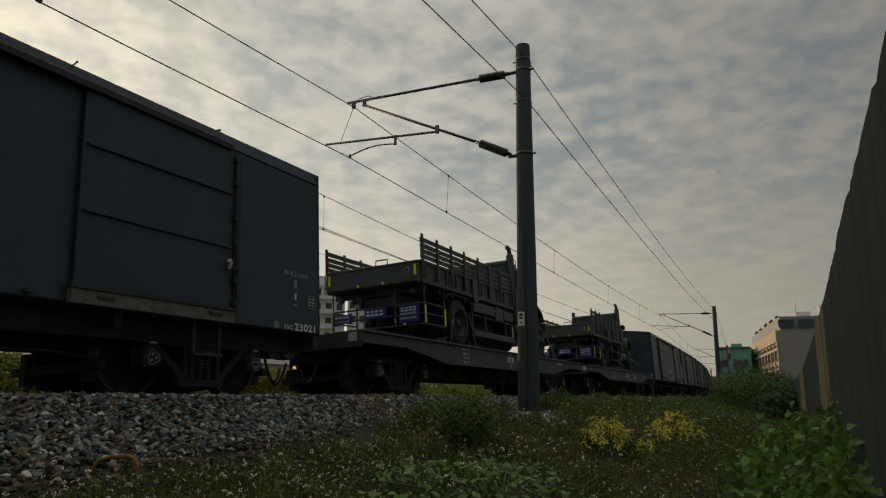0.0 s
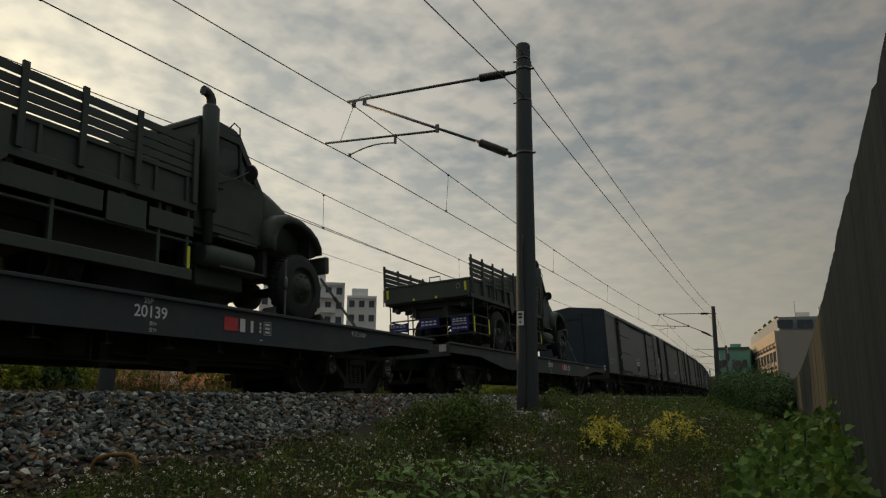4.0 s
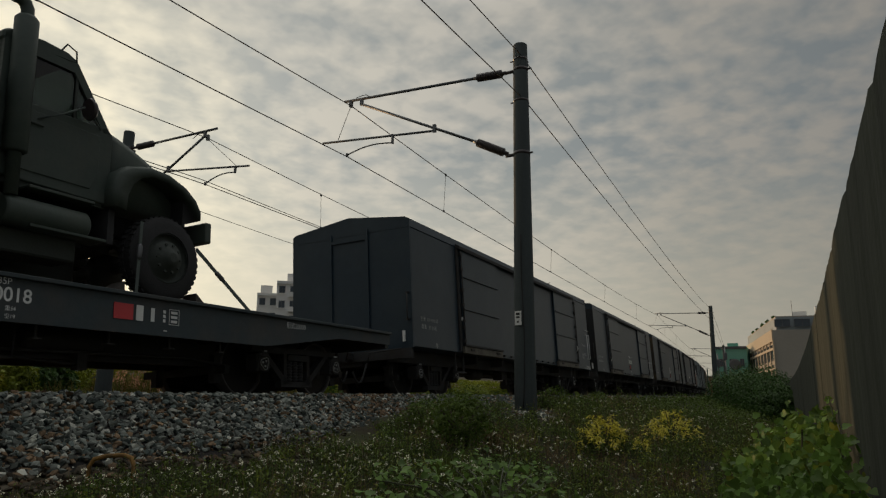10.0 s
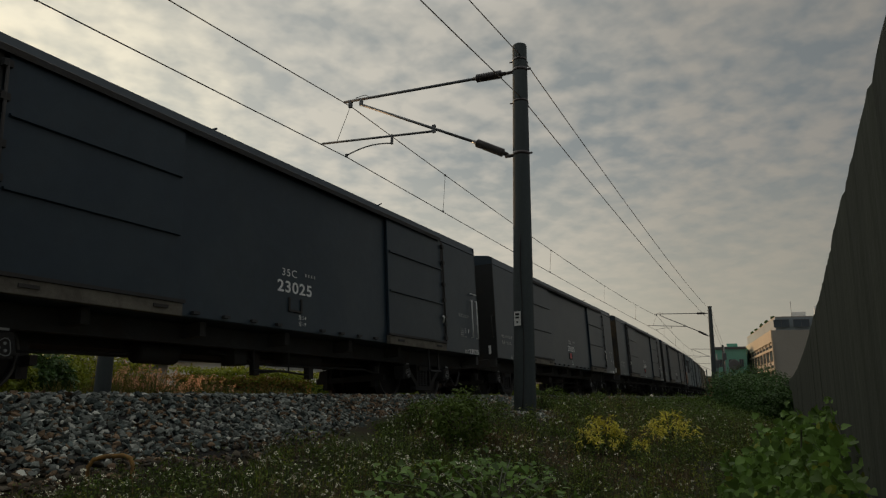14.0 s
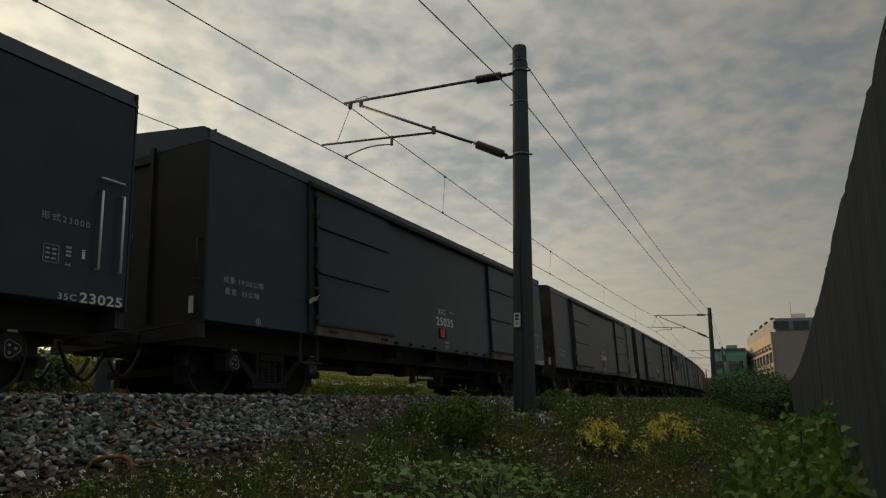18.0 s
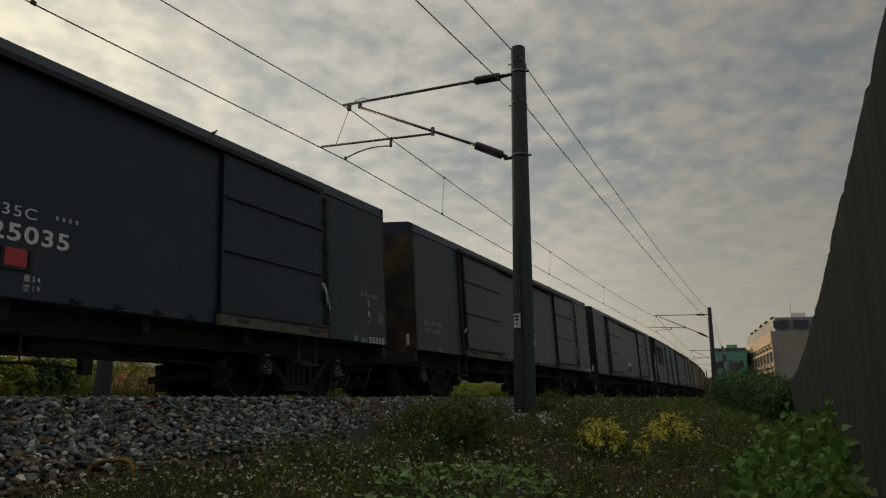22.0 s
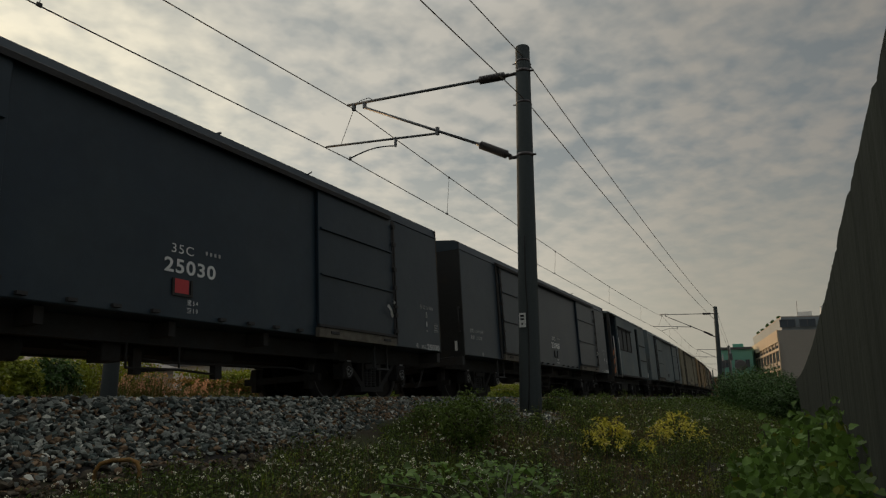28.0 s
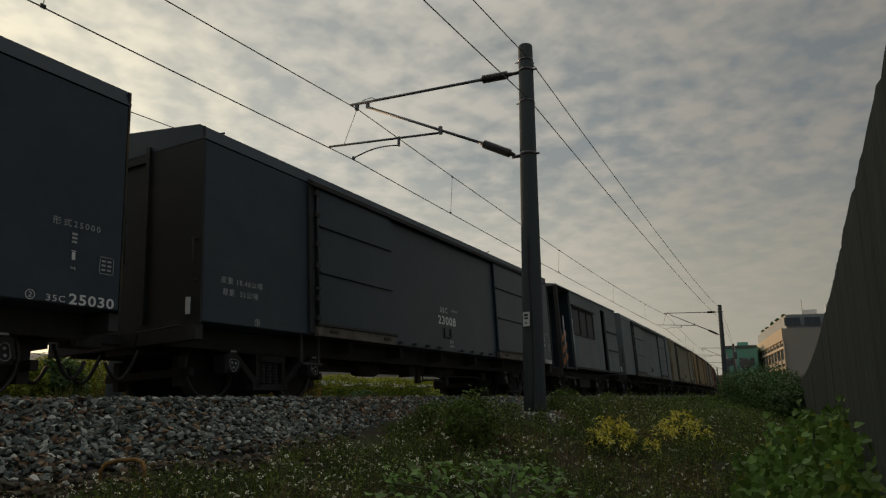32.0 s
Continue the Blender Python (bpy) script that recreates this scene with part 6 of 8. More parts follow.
    prism(bm, [(FRONT - 0.03, SILL + 0.03), (FRONT + 0.01, SILL + 0.03), (0.70, 2.45), (0.66, 2.45)], "y", -0.03, 0.03)
    part("windscreen_post", bm, "army2", th)
    for y in (-0.5, 0.5):
        bm = B()
        box(bm, 0.02, 0.16, y - 0.26, y + 0.26, 1.24, 1.98)
        box(bm, 0.02, 0.13, y - 0.15, y + 0.15, 2.0, 2.24)
        box(bm, 0.02, 0.56, y - 0.26, y + 0.26, 1.14, 1.27)
        part("seat", bm, "rubber", th, bevel=0.03)
    bm = B()
    lathe(bm, (0.74, 0.5, 1.80), (-0.5, 0, 0.85), [(0, 0.19), (0.02, 0.21), (0.04, 0.19)], 20)
    part("steering_wheel", bm, "rubber", th)
    # sloping bonnet, wings that bulge out over the wheels, bumper
    NOSE = 2.50
    bm = B()
    n = 12
    rings = []
    for i in range(n + 1):
        q = i / n
        x = FRONT + 0.025 + (NOSE - FRONT - 0.025) * q
        zt = 1.86 - 0.16 * q - 0.15 * q * q - (0.10 * (q - 0.85) / 0.15 if q > 0.85 else 0)
        hw = 1.03 - 0.26 * q ** 1.5
        zb, zs = 1.02, zt - 0.12 - 0.12 * q
        rings.append([bm.verts.new(p) for p in ((x, -hw, zb), (x, -hw, zs), (x, -hw + 0.05, zs + 0.09), (x, -hw + 0.16, zt - 0.02), (x, -hw + 0.32, zt), (x, hw - 0.32, zt), (x, hw - 0.16, zt - 0.02), (x, hw - 0.05, zs + 0.09), (x, hw, zs), (x, hw, zb))])
    for ra, rb in zip(rings, rings[1:]):
        for k in range(10):
            f = bm.faces.new((ra[k], ra[(k + 1) % 10], rb[(k + 1) % 10], rb[k]))
            f.smooth = True
    bm.faces.new(rings[0][::-1])
    bm.faces.new(rings[-1])
    part("bonnet", bm, "army", th)
    bm = B()
    for k in range(6):
        box(bm, NOSE + 0.002, NOSE + 0.02, -0.55 + k * 0.2, -0.45 + k * 0.2, 1.04, 1.26)
    part("grille", bm, "army2", th)
    for s in (-1, 1):
        bm = B()
        # outer rim of the wing from cab to nose, and the edge of its arch
        outer = [(1.13, 0.95), (1.12, 1.15), (1.16, 1.34), (1.34, 1.47), (1.60, 1.54), (1.90, 1.53), (2.16, 1.44), (2.34, 1.31), (2.43, 1.17), (2.43, 1.07)]
        arch = [(1.31, 0.93), (1.32, 1.10), (1.38, 1.25), (1.50, 1.36), (1.66, 1.42), (1.88, 1.41), (2.08, 1.35), (2.25, 1.25), (2.36, 1.14), (2.385, 1.06)]
        mid = (1.85, 1.0)
        layers = []
        for y, k in ((0.62, 1.0), (1.08, 1.0), (1.16, 0.975), (1.20, 0.93)):
            layers.append([bm.verts.new((mid[0] + (x - mid[0]) * k, s * y, mid[1] + (z - mid[1]) * k)) for x, z in outer])
        layers.append([bm.verts.new((x, s * 1.20, z)) for x, z in arch])
        layers.append([bm.verts.new((x, s * 1.13, z)) for x, z in arch])
        layers.append([bm.verts.new((x, s * 0.62, z)) for x, z in arch])
        for ra, rb in zip(layers, layers[1:] + layers[:1]):
            for k in range(len(outer) - 1):
                bm.faces.new((ra[k], ra[k + 1], rb[k + 1], rb[k])).smooth = True
        bm.faces.new([la[0] for la in layers])
        bm.faces.new([la[-1] for la in layers][::-1])
        part("front_wing", bm, "army", th)
        # dark liner of the wheel arch and the inside of the nose
        bm = B()
        box(bm, 1.16, 2.42, *sorted((s * 0.50, s * 0.60)), 0.80, 1.36)
        prism(bm, [(2.20, 0.98), (2.37, 1.05), (2.37, 1.24), (2.20, 1.34)], "y", *sorted((s * 0.62, s * 1.08)))
        box(bm, 1.18, 1.26, *sorted((s * 0.60, s * 1.06)), 0.55, 1.20)
        part("arch_liner", bm, "rubber", th)
        bm = B()
        lathe(bm, (NOSE - 0.09, s * 0.86, 1.20), (1, 0, 0), [(0, 0.10), (0.03, 0.11), (0.05, 0.09)], 16)
        part("headlight", bm, "glass", th, "round headlight")
        for x0, x1, z, w in ((0.26, 1.10, 0.53, 0.30), (0.22, 0.94, 0.91, 0.20)):
            bm = B()
            box(bm, x0, x1, *sorted((s * (1.17 - w), s * 1.17)), z, z + 0.03)
            part("step_plate", bm, "army", th, bevel=0.005)
    bm = B()
    box(bm, NOSE - 0.02, NOSE + 0.08, -1.20, 1.20, 0.80, 1.06)
    for y in (-0.43, 0.43):
        box(bm, TX(8.6), NOSE - 0.02, y - 0.05, y + 0.05, 0.80, 0.98)
    part("bumper", bm, "army", th, bevel=0.015)
    # exhaust stack with a heat shield and bent tip
    x = 0.07
    bm = B()
    lathe(bm, (x, -1.12, 1.22), (0, 0, 1), [(0, 0.09), (0.02, 0.115), (1.40, 0.115), (1.44, 0.085)], 20)
    part("heat_shield", bm, "army", th)
    bm = B()
    pipe(bm, [(x, -1.12, 0.80), (x, -1.12, 2.66), (x - 0.005, -1.12, 2.74), (x - 0.03, -1.12, 2.79), (x - 0.08, -1.12, 2.82), (x - 0.15, -1.12, 2.82)], 0.066, 12)
    part("exhaust_pipe", bm, "army", th)
    bm = B()
    for z in (1.35, 2.25):
        box(bm, x - 0.02, x + 0.02, -1.05, -0.95, z, z + 0.04)
    part("stack_bracket", bm, "army2", th)
    # lashings
    for s in (-1, 1):
        y = s * 1.235
        strap(th, (TX(8.78), y, 0.68), (TX(9.72), y, 0.02))
        strap(th, (TX(7.99), y, 0.84), (TX(7.96), y, 0.02), 0.04)
        strap(th, (TX(2.74), y, 0.74), (TX(2.52), y, 0.02), 0.035)
        strap(th, (TX(3.50), y, 0.74), (TX(3.82), y, 0.02), 0.045)
        for x, w in ((2.40, 0.2), (3.72, 0.2), (7.78, 0.2), (8.98, 0.2)):
            bm = B()
            prism(bm, [(TX(x) - w / 2, 0.0), (TX(x) + w / 2, 0.0), (TX(x) + (w / 2 if x in (2.40, 7.78) else -w / 2), 0.16)], "y", *sorted((s * 0.9, s * 1.15)))
            part("wheel_chock", bm, "deck", th, "wooden wheel chock")
    return th


def narrow(th, k):
    """Brings the two sides of a truck closer together, wheels and all."""
    done = set()
    for ch in th.children_recursive:
        if ch.data in (TT_ME, RIM_ME, FRONT_RIM_ME):
            ch.location.y *= k
        elif ch.data.name not in done:
            done.add(ch.data.name)
            ch.data.transform(Matrix.Diagonal((1, k, 1, 1)))


for mid, bd, on in ((MID_FLAT_A, True, 0.92), (MID_FLAT_B, False, 0.0)):
    tk = army_truck(bd)
    narrow(tk, 0.885)
    place_train(tk, mid, Matrix.Translation((on, -0.149, DECK_Z)))


# ---- plants ----
def leaf_cloud(name, pos, nrm, size, ratio, material, fold=0.25, parent=None, droop=None):
    """Many small folded leaves as one mesh: a spine of three points and two side corners each."""
    pos, nrm, size = np.asarray(pos, float), np.asarray(nrm, float), np.asarray(size, float)
    n = len(pos)
    rg = np.random.default_rng(n)
    nrm = nrm / np.maximum(1e-6, np.linalg.norm(nrm, axis=1))[:, None]
    t = rg.normal(size=(n, 3))
    t -= nrm * (t * nrm).sum(1)[:, None]
    t /= np.linalg.norm(t, axis=1)[:, None]
    b = np.cross(nrm, t)
    L, Wd = size[:, None], (size * ratio)[:, None]
    v = np.empty((n, 4, 3))
    v[:, 0] = pos
    v[:, 1] = pos + t * L * 0.45 + b * Wd * 0.5 - nrm * Wd * fold
    v[:, 2] = pos + t * L - nrm * L * 0.18
    v[:, 3] = pos + t * L * 0.45 - b * Wd * 0.5 - nrm * Wd * fold
    idx = np.arange(n)[:, None] * 4
    faces = np.concatenate([idx + np.array([[0, 1, 2]]), idx + np.array([[0, 2, 3]])])
    me = bpy.data.meshes.new(name)
    me.from_pydata(v.reshape(-1, 3).tolist(), [], faces.tolist())
    me.materials.append(M[material])
    ob = new(name, me)
    if parent:
        ob.parent = parent
    return ob


def heart_cloud(name, pos, nrm, size, material, parent=None):
    """Broad lobed leaves: seven rim points round a sunk middle vein."""
    pos, nrm, size = np.asarray(pos, float), np.asarray(nrm, float), np.asarray(size, float)
    n = len(pos)
    rg = np.random.default_rng(n + 7)
    nrm = nrm / np.linalg.norm(nrm, axis=1)[:, None]
    t = rg.normal(size=(n, 3)) + np.array([-0.5, -0.2, -0.4])
    t -= nrm * (t * nrm).sum(1)[:, None]
    t /= np.linalg.norm(t, axis=1)[:, None]
    b = np.cross(nrm, t)
    shape = ((0.0, 0.0, 0.0), (-0.10, 0.16, 0.03), (-0.08, 0.34, 0.06), (0.14, 0.50, 0.07), (0.42, 0.44, 0.05), (0.72, 0.22, 0.0), (1.0, 0.0, -0.16), (0.72, -0.22, 0.0), (0.42, -0.44, 0.05), (0.14, -0.50, 0.07), (-0.08, -0.34, 0.06), (-0.10, -0.16, 0.03), (0.42, 0.0, -0.06))
    v = np.empty((n, 13, 3))
    wob = rg.uniform(0.9, 1.1, size=(n, 13))
    cup = rg.uniform(-0.6, 1.6, size=(n, 1))
    for k, (a, c, h) in enumerate(shape):
        v[:, k] = pos + size[:, None] * wob[:, k, None] * (t * a + b * c + nrm * h * cup * 1.8)
    idx = np.arange(n)[:, None] * 13
    faces = np.concatenate([idx + np.array([[k, (k + 1) % 12, 12]]) for k in range(12)])
    me = bpy.data.meshes.new(name)
    me.from_pydata(v.reshape(-1, 3).tolist(), [], faces.tolist())
    me.polygons.foreach_set("use_smooth", np.ones(len(me.polygons), dtype=bool))
    me.materials.append(M[material])
    ob = new(name, me)
    if parent:
        ob.parent = parent
    return ob


def stalks(name, a, b, r, material, parent=None):
    """Thin three-sided stalks from a to b."""
    a, b = np.asarray(a, float), np.asarray(b, float)
    n = len(a)
    off = np.array([[1, 0, 0], [-0.5, 0.87, 0], [-0.5, -0.87, 0]]) * r
    v = np.concatenate([a[:, None] + off[None], b[:, None] + off[None] * 0.5], axis=1)
    idx = np.arange(n)[:, None] * 6
    faces = np.concatenate([idx + np.array([f]) for f in ((0, 1, 4, 3), (1, 2, 5, 4), (2, 0, 3, 5))])
    me = bpy.data.meshes.new(name)
    me.from_pydata(v.reshape(-1, 3).tolist(), [], faces.tolist())
    me.materials.append(M[material])
    ob = new(name, me)
    if parent:
        ob.parent = parent
    return ob


def flowers(name, pos, size):
    """Small daisies: five blunt petals round a middle."""
    pos, size = np.asarray(pos, float), np.asarray(size, float)
    n = len(pos)
    rg = np.random.default_rng(99)
    nrm = rg.normal(size=(n, 3)) * 0.5 + np.array([-0.3, -0.25, 0.8])
    nrm /= np.linalg.norm(nrm, axis=1)[:, None]
    t = np.cross(nrm, rg.normal(size=(n, 3)))
    t /= np.linalg.norm(t, axis=1)[:, None]
    b = np.cross(nrm, t)
    verts, faces = [], []
    for k in range(5):
        a = k * math.tau / 5
        d = t * math.cos(a) + b * math.sin(a)
        e = -t * math.sin(a) + b * math.cos(a)
        s = size[:, None] * rg.uniform(0.35, 1.25, (n, 1))
        verts.append(np.stack([pos + d * s * 0.12, pos + d * s * 0.42 + e * s * 0.17, pos + d * s * 0.5, pos + d * s * 0.42 - e * s * 0.17], axis=1))
    v = np.concatenate(verts, axis=1)
    idx = np.arange(n)[:, None] * 20
    faces = np.concatenate([idx + np.array([[4 * k, 4 * k + 1, 4 * k + 2, 4 * k + 3]]) for k in range(5)])
    me = bpy.data.meshes.new(name)
    me.from_pydata(v.reshape(-1, 3).tolist(), [], faces.tolist())
    me.materials.append(M["petal"])
    return new(name, me)


rg = np.random.default_rng(11)


def weed_edge(x):
    """How far the weeds reach towards the ballast."""
    if x < 5.6:
        return 3.95 + 0.14 * math.sin(x * 2.3) + 0.70 * min(1, max(0, (x - 4.1) / 1.5))
    return 4.5 + 0.25 * math.sin(x * 1.7) + 0.12 * math.sin(x * 4.3)


def bank_points(n, x0, x1, v0, v1):
    xs = x0 + (x1 - x0) * rg.random(n) ** 1.35
    vs = v0 + (v1 - v0) * rg.random(n)
    return np.array([(x, v, ground_z(x, v)) for x, v in zip(xs, vs) if v < weed_edge(x) and x * x + v * v > 2.0 and ((x - 10.4) / 1.1) ** 2 + ((v - 3.8) / 0.6) ** 2 > 1])


def lumps(x, v):
    """Taller and lower growth in patches, lower towards the ballast."""
    k = 0.5 + 0.9 * noise.noise((x * 1.15, v * 1.3, 3)) + 0.45 * noise.noise((x * 3.1, v * 3.1, 8))
    return max(0.18, min(1.35, 0.72 + k * 0.62)) * (0.45 + 0.55 * min(1, max(0, (weed_edge(x) - v) / 0.6)))


def clumps(pts, h_lo, h_hi, stems, per, leaf, width):
    """Leaves on the leaning stems of many small domed plants."""
    base, top, pos, nrm, size = [], [], [], [], []
    for x, v, z in pts:
        h = rg.uniform(h_lo, h_hi) * lumps(x, v)
        n = max(4, int(stems * rg.uniform(0.6, 1.4)))
        w = width * rg.uniform(0.6, 1.5)
        far = 1 + 0.045 * max(0, x - 4)
        a, q = rg.random(n) * math.tau, np.sqrt(rg.random(n))
        out = np.stack([np.cos(a) * q, np.sin(a) * q, np.zeros(n)], axis=1)
        b = np.array([x, v + bend(x), z - 0.02]) + out * w * 0.35
        t = b + out * w * 0.75 + np.stack([rg.normal(size=n) * 0.02, rg.normal(size=n) * 0.02, h * (1.05 - 0.45 * q * q) * rg.uniform(0.75, 1.1, n)], axis=1)
        base.append(b)
        top.append(t)
        m = max(3, int(per / far ** 0.8))
        k = rg.random((n, m)) ** 0.55
        d = rg.normal(size=(n, m, 3)) * np.array([1, 1, 0.45])
        pos.append((b[:, None] + (t - b)[:, None] * k[..., None] + d * leaf * 0.55 * far).reshape(-1, 3))
        nrm.append((d * 0.5 + out[:, None] * 0.35 + rg.normal(size=(n, m, 3)) * 0.35 + np.array([0, 0, 0.75])).reshape(-1, 3))
        size.append((leaf * far * rg.uniform(0.5, 1.45, (n, m))).reshape(-1))
    return tuple(np.concatenate(q) for q in (base, top, pos, nrm, size))


spots = bank_points(3900, 1.2, 19.0, -0.10, 5.1)
kind = np.array([noise.noise((p[0] * 0.75, p[1] * 0.9, 7)) + 0.22 * rg.normal() for p in spots])
herb = spots[kind < 0.06]
bright = spots[(kind >= 0.06) & (kind < 0.30)]
brown = spots[(kind >= 0.30)]
tips = []
for lot, mt, label, arg in (
        (herb, "leaf_weed", "low dark green weeds covering the railway bank", (0.13, 0.34, 11, 9, 0.027, 0.13)),
        (bright, "leaf_pale", "pale yellow-green weeds covering the railway bank", (0.12, 0.30, 10, 9, 0.026, 0.12)),
        (brown, "leaf_dry", "brown drying weeds covering the railway bank", (0.14, 0.34, 9, 7, 0.022, 0.12)),
        (spots[rg.random(len(spots)) < 0.13], "leaf_tall", "taller fresh green weeds standing out of the rest", (0.24, 0.46, 6, 11, 0.030, 0.08))):
    base, top, pos, nrm, size = clumps(lot, *arg)
    tagged(leaf_cloud("weeds", pos, nrm, size, 0.36, mt), label, "weeds", kind="stuff")
    tagged(stalks("weed_stems", base, top, 0.0019, "leaf_dry" if mt == "leaf_dry" else "stem"), "thin stems of the weeds on the bank", "weeds", kind="stuff")
    if mt != "leaf_tall":
        tips.append(top)
tips = np.concatenate(tips)
far_pts = bank_points(2600, 17.0, 62.0, -0.45, 5.2)
b2, t2, pos2, nrm2, size2 = clumps(far_pts[:1300], 0.20, 0.42, 6, 8, 0.032, 0.3)
tagged(leaf_cloud("weeds", pos2, nrm2, size2, 0.5, "leaf_weed"), "distant low weeds along the railway bank", "weeds", kind="stuff")
back = np.array([(x, v, ground_z(x, v)) for x, v in zip(rg.uniform(-9, 1.2, 900), rg.uniform(0.0, 3.9, 900)) if x * x + v * v > 3.5])
b3, t3, pos3, nrm3, size3 = clumps(back, 0.13, 0.30, 8, 7, 0.034, 0.18)
tagged(leaf_cloud("weeds", pos3, nrm3, size3, 0.4, "leaf_weed"), "low green weeds farther back on the bank", "weeds", kind="stuff")
# short creeping cover under them, and dry bare stalks standing through
low = bank_points(5200, 1.2, 15.0, -0.10, 5.1)
lp = np.repeat(low, 7, axis=0) + rg.normal(size=(len(low) * 7, 3)) * np.array([0.05, 0.05, 0.012]) + np.array([0, 0, 0.03])
lp[:, 1] += np.array([bend(x) for x in lp[:, 0]])
tagged(leaf_cloud("ground_cover", lp, rg.normal(size=lp.shape) * 0.4 + np.array([0, 0, 1]), rg.uniform(0.012, 0.03, len(lp)), 0.5, "leaf_weed"), "short creeping green cover between the weeds", "weeds", kind="stuff")
dry = tips[rg.random(len(tips)) < 0.10]
tagged(stalks("dry_stalks", dry - np.array([0, 0, 0.2]), dry + np.concatenate([rg.normal(size=(len(dry), 2)) * 0.04, rg.uniform(0.02, 0.14, (len(dry), 1))], axis=1), 0.0014, "leaf_dry"), "thin dry stalks among the weeds", "weeds", kind="stuff")
# cream-white small flowers in loose drifts over the weeds
drift = np.array([noise.noise((p[0] * 0.8, p[1] * 0.8, 9)) + 0.35 * noise.noise((p[0] * 3.5, p[1] * 3.5, 4)) for p in tips])
mid = np.exp(-((tips[:, 0] - 4.6) / 2.6) ** 2 - ((tips[:, 1] - 2.9) / 1.3) ** 2)
fl = tips[rg.random(len(tips)) < np.clip(0.040 + 0.26 * mid + 0.14 * np.maximum(0, drift), 0, 0.5)]
fl = fl + np.concatenate([rg.normal(size=(len(fl), 2)) * 0.02, rg.uniform(0.0, 0.07, (len(fl), 1))], axis=1)
tagged(flowers("daisies", fl, rg.uniform(0.013, 0.033, len(fl)) * (1 + 0.03 * fl[:, 0])), "small cream-white daisies scattered over the weeds", "flowers", kind="stuff")
fb = fl.copy()
fb[:, 2] -= 0.18
tagged(stalks("daisy_stalks", fb, fl, 0.0012, "stem"), "thin daisy stalks among the weeds", "flowers", kind="stuff")


def blob_points(n, c, r, hollow=0.35):
    d = rg.normal(size=(n, 3))
    d /= np.linalg.norm(d, axis=1)[:, None]
    k = (hollow + (1 - hollow) * rg.random(n)) ** 0.6
    lump = np.array([1 + 0.35 * noise.noise((q[0] * 2.2 + c[0], q[1] * 2.2, q[2] * 2.2 + c[1])) for q in d])
    return np.asarray(c) + d * np.asarray(r) * (k * lump)[:, None], d


def bush(name, label, category, x, v, base_z, r, n, leaf, ratio, material, group="", stems=7, broad=False, squash=-0.35):
    th = thing(name, pose(x, v + bend(x), base_z), label=label, category=category, group=group)
    p, d = blob_points(n, (0, 0, r[2] * 0.95), r)
    ok = p[:, 2] > 0.02
    p, d = p[ok], d[ok]
    nr = d * 0.6 + rg.normal(size=p.shape) * 0.5 + np.array([0, 0, 0.5])
    s = leaf * rg.uniform(0.6, 1.3, len(p))
    f = heart_cloud("foliage", p, nr, s, material, th) if broad else leaf_cloud("foliage", p, nr, s, ratio, material, parent=th)
    for k in range(stems):
        bm = B()
        a = k * math.tau / stems + 0.4
        e = (r[0] * 0.6 * math.cos(a), r[1] * 0.6 * math.sin(a), r[2] * (1.0 + 0.4 * math.sin(k * 2.3)))
        pipe(bm, [(0.03 * math.cos(a), 0.03 * math.sin(a), -0.15), (e[0] * 0.4, e[1] * 0.4, e[2] * 0.55), e], 0.012 * max(1, r[2]), 5)
        part("branch", bm, "bark", th)
    return th


def rosette_shrub(x, v, bz, w, h, n):
    th = thing("yellow_shrub", pose(x, v + bend(x), bz), label="golden yellow leafed shrub among the weeds", category="shrub", group="yellow shrubs on the bank")
    P, N, S = [], [], []
    for k in range(n):
        a, q = rg.random() * math.tau, math.sqrt(rg.random())
        e = np.array([w * q * math.cos(a), w * q * math.sin(a) * 0.7, h * (0.35 + 0.7 * (1 - q * q) * rg.uniform(0.55, 1.05)) + 0.04 * rg.normal()])
        if k % 4 == 0:
            bm = B()
            pipe(bm, [(0.02 * math.cos(a), 0.02 * math.sin(a), -0.1), (e[0] * 0.5, e[1] * 0.5, e[2] * 0.55), tuple(e)], 0.006, 5)
            part("branch", bm, "bark", th)
        # two or three whorls of narrow leaves round each twig's end
        lean = np.array([math.cos(a) * q, math.sin(a) * q, 1.2]) + rg.normal(size=3) * 0.25
        for tier in range(rg.integers(2, 4)):
            at = e - lean * 0.035 * tier
            for j in range(7):
                P.append(at + rg.normal(size=3) * 0.006)
                N.append(lean + rg.normal(size=3) * 0.55)
                S.append((0.044 + 0.012 * tier) * rg.uniform(0.75, 1.3))
    leaf_cloud("foliage", P, N, S, 0.34, "leaf_yellow", parent=th)
    inner = np.array(P)[rg.random(len(P)) < 0.4] * np.array([0.95, 0.95, 0.6])
    leaf_cloud("lower_foliage", inner, rg.normal(size=inner.shape) + np.array([0, 0, 0.6]), np.full(len(inner), 0.05), 0.4, "leaf_weed", parent=th)
    return th


rosette_shrub(8.55, 2.12, -0.70, 0.46, 0.50, 66)
rosette_shrub(8.75, 1.70, -0.75, 0.20, 0.30, 16)
rosette_shrub(10.75, 1.66, -0.68, 0.66, 0.46, 80)

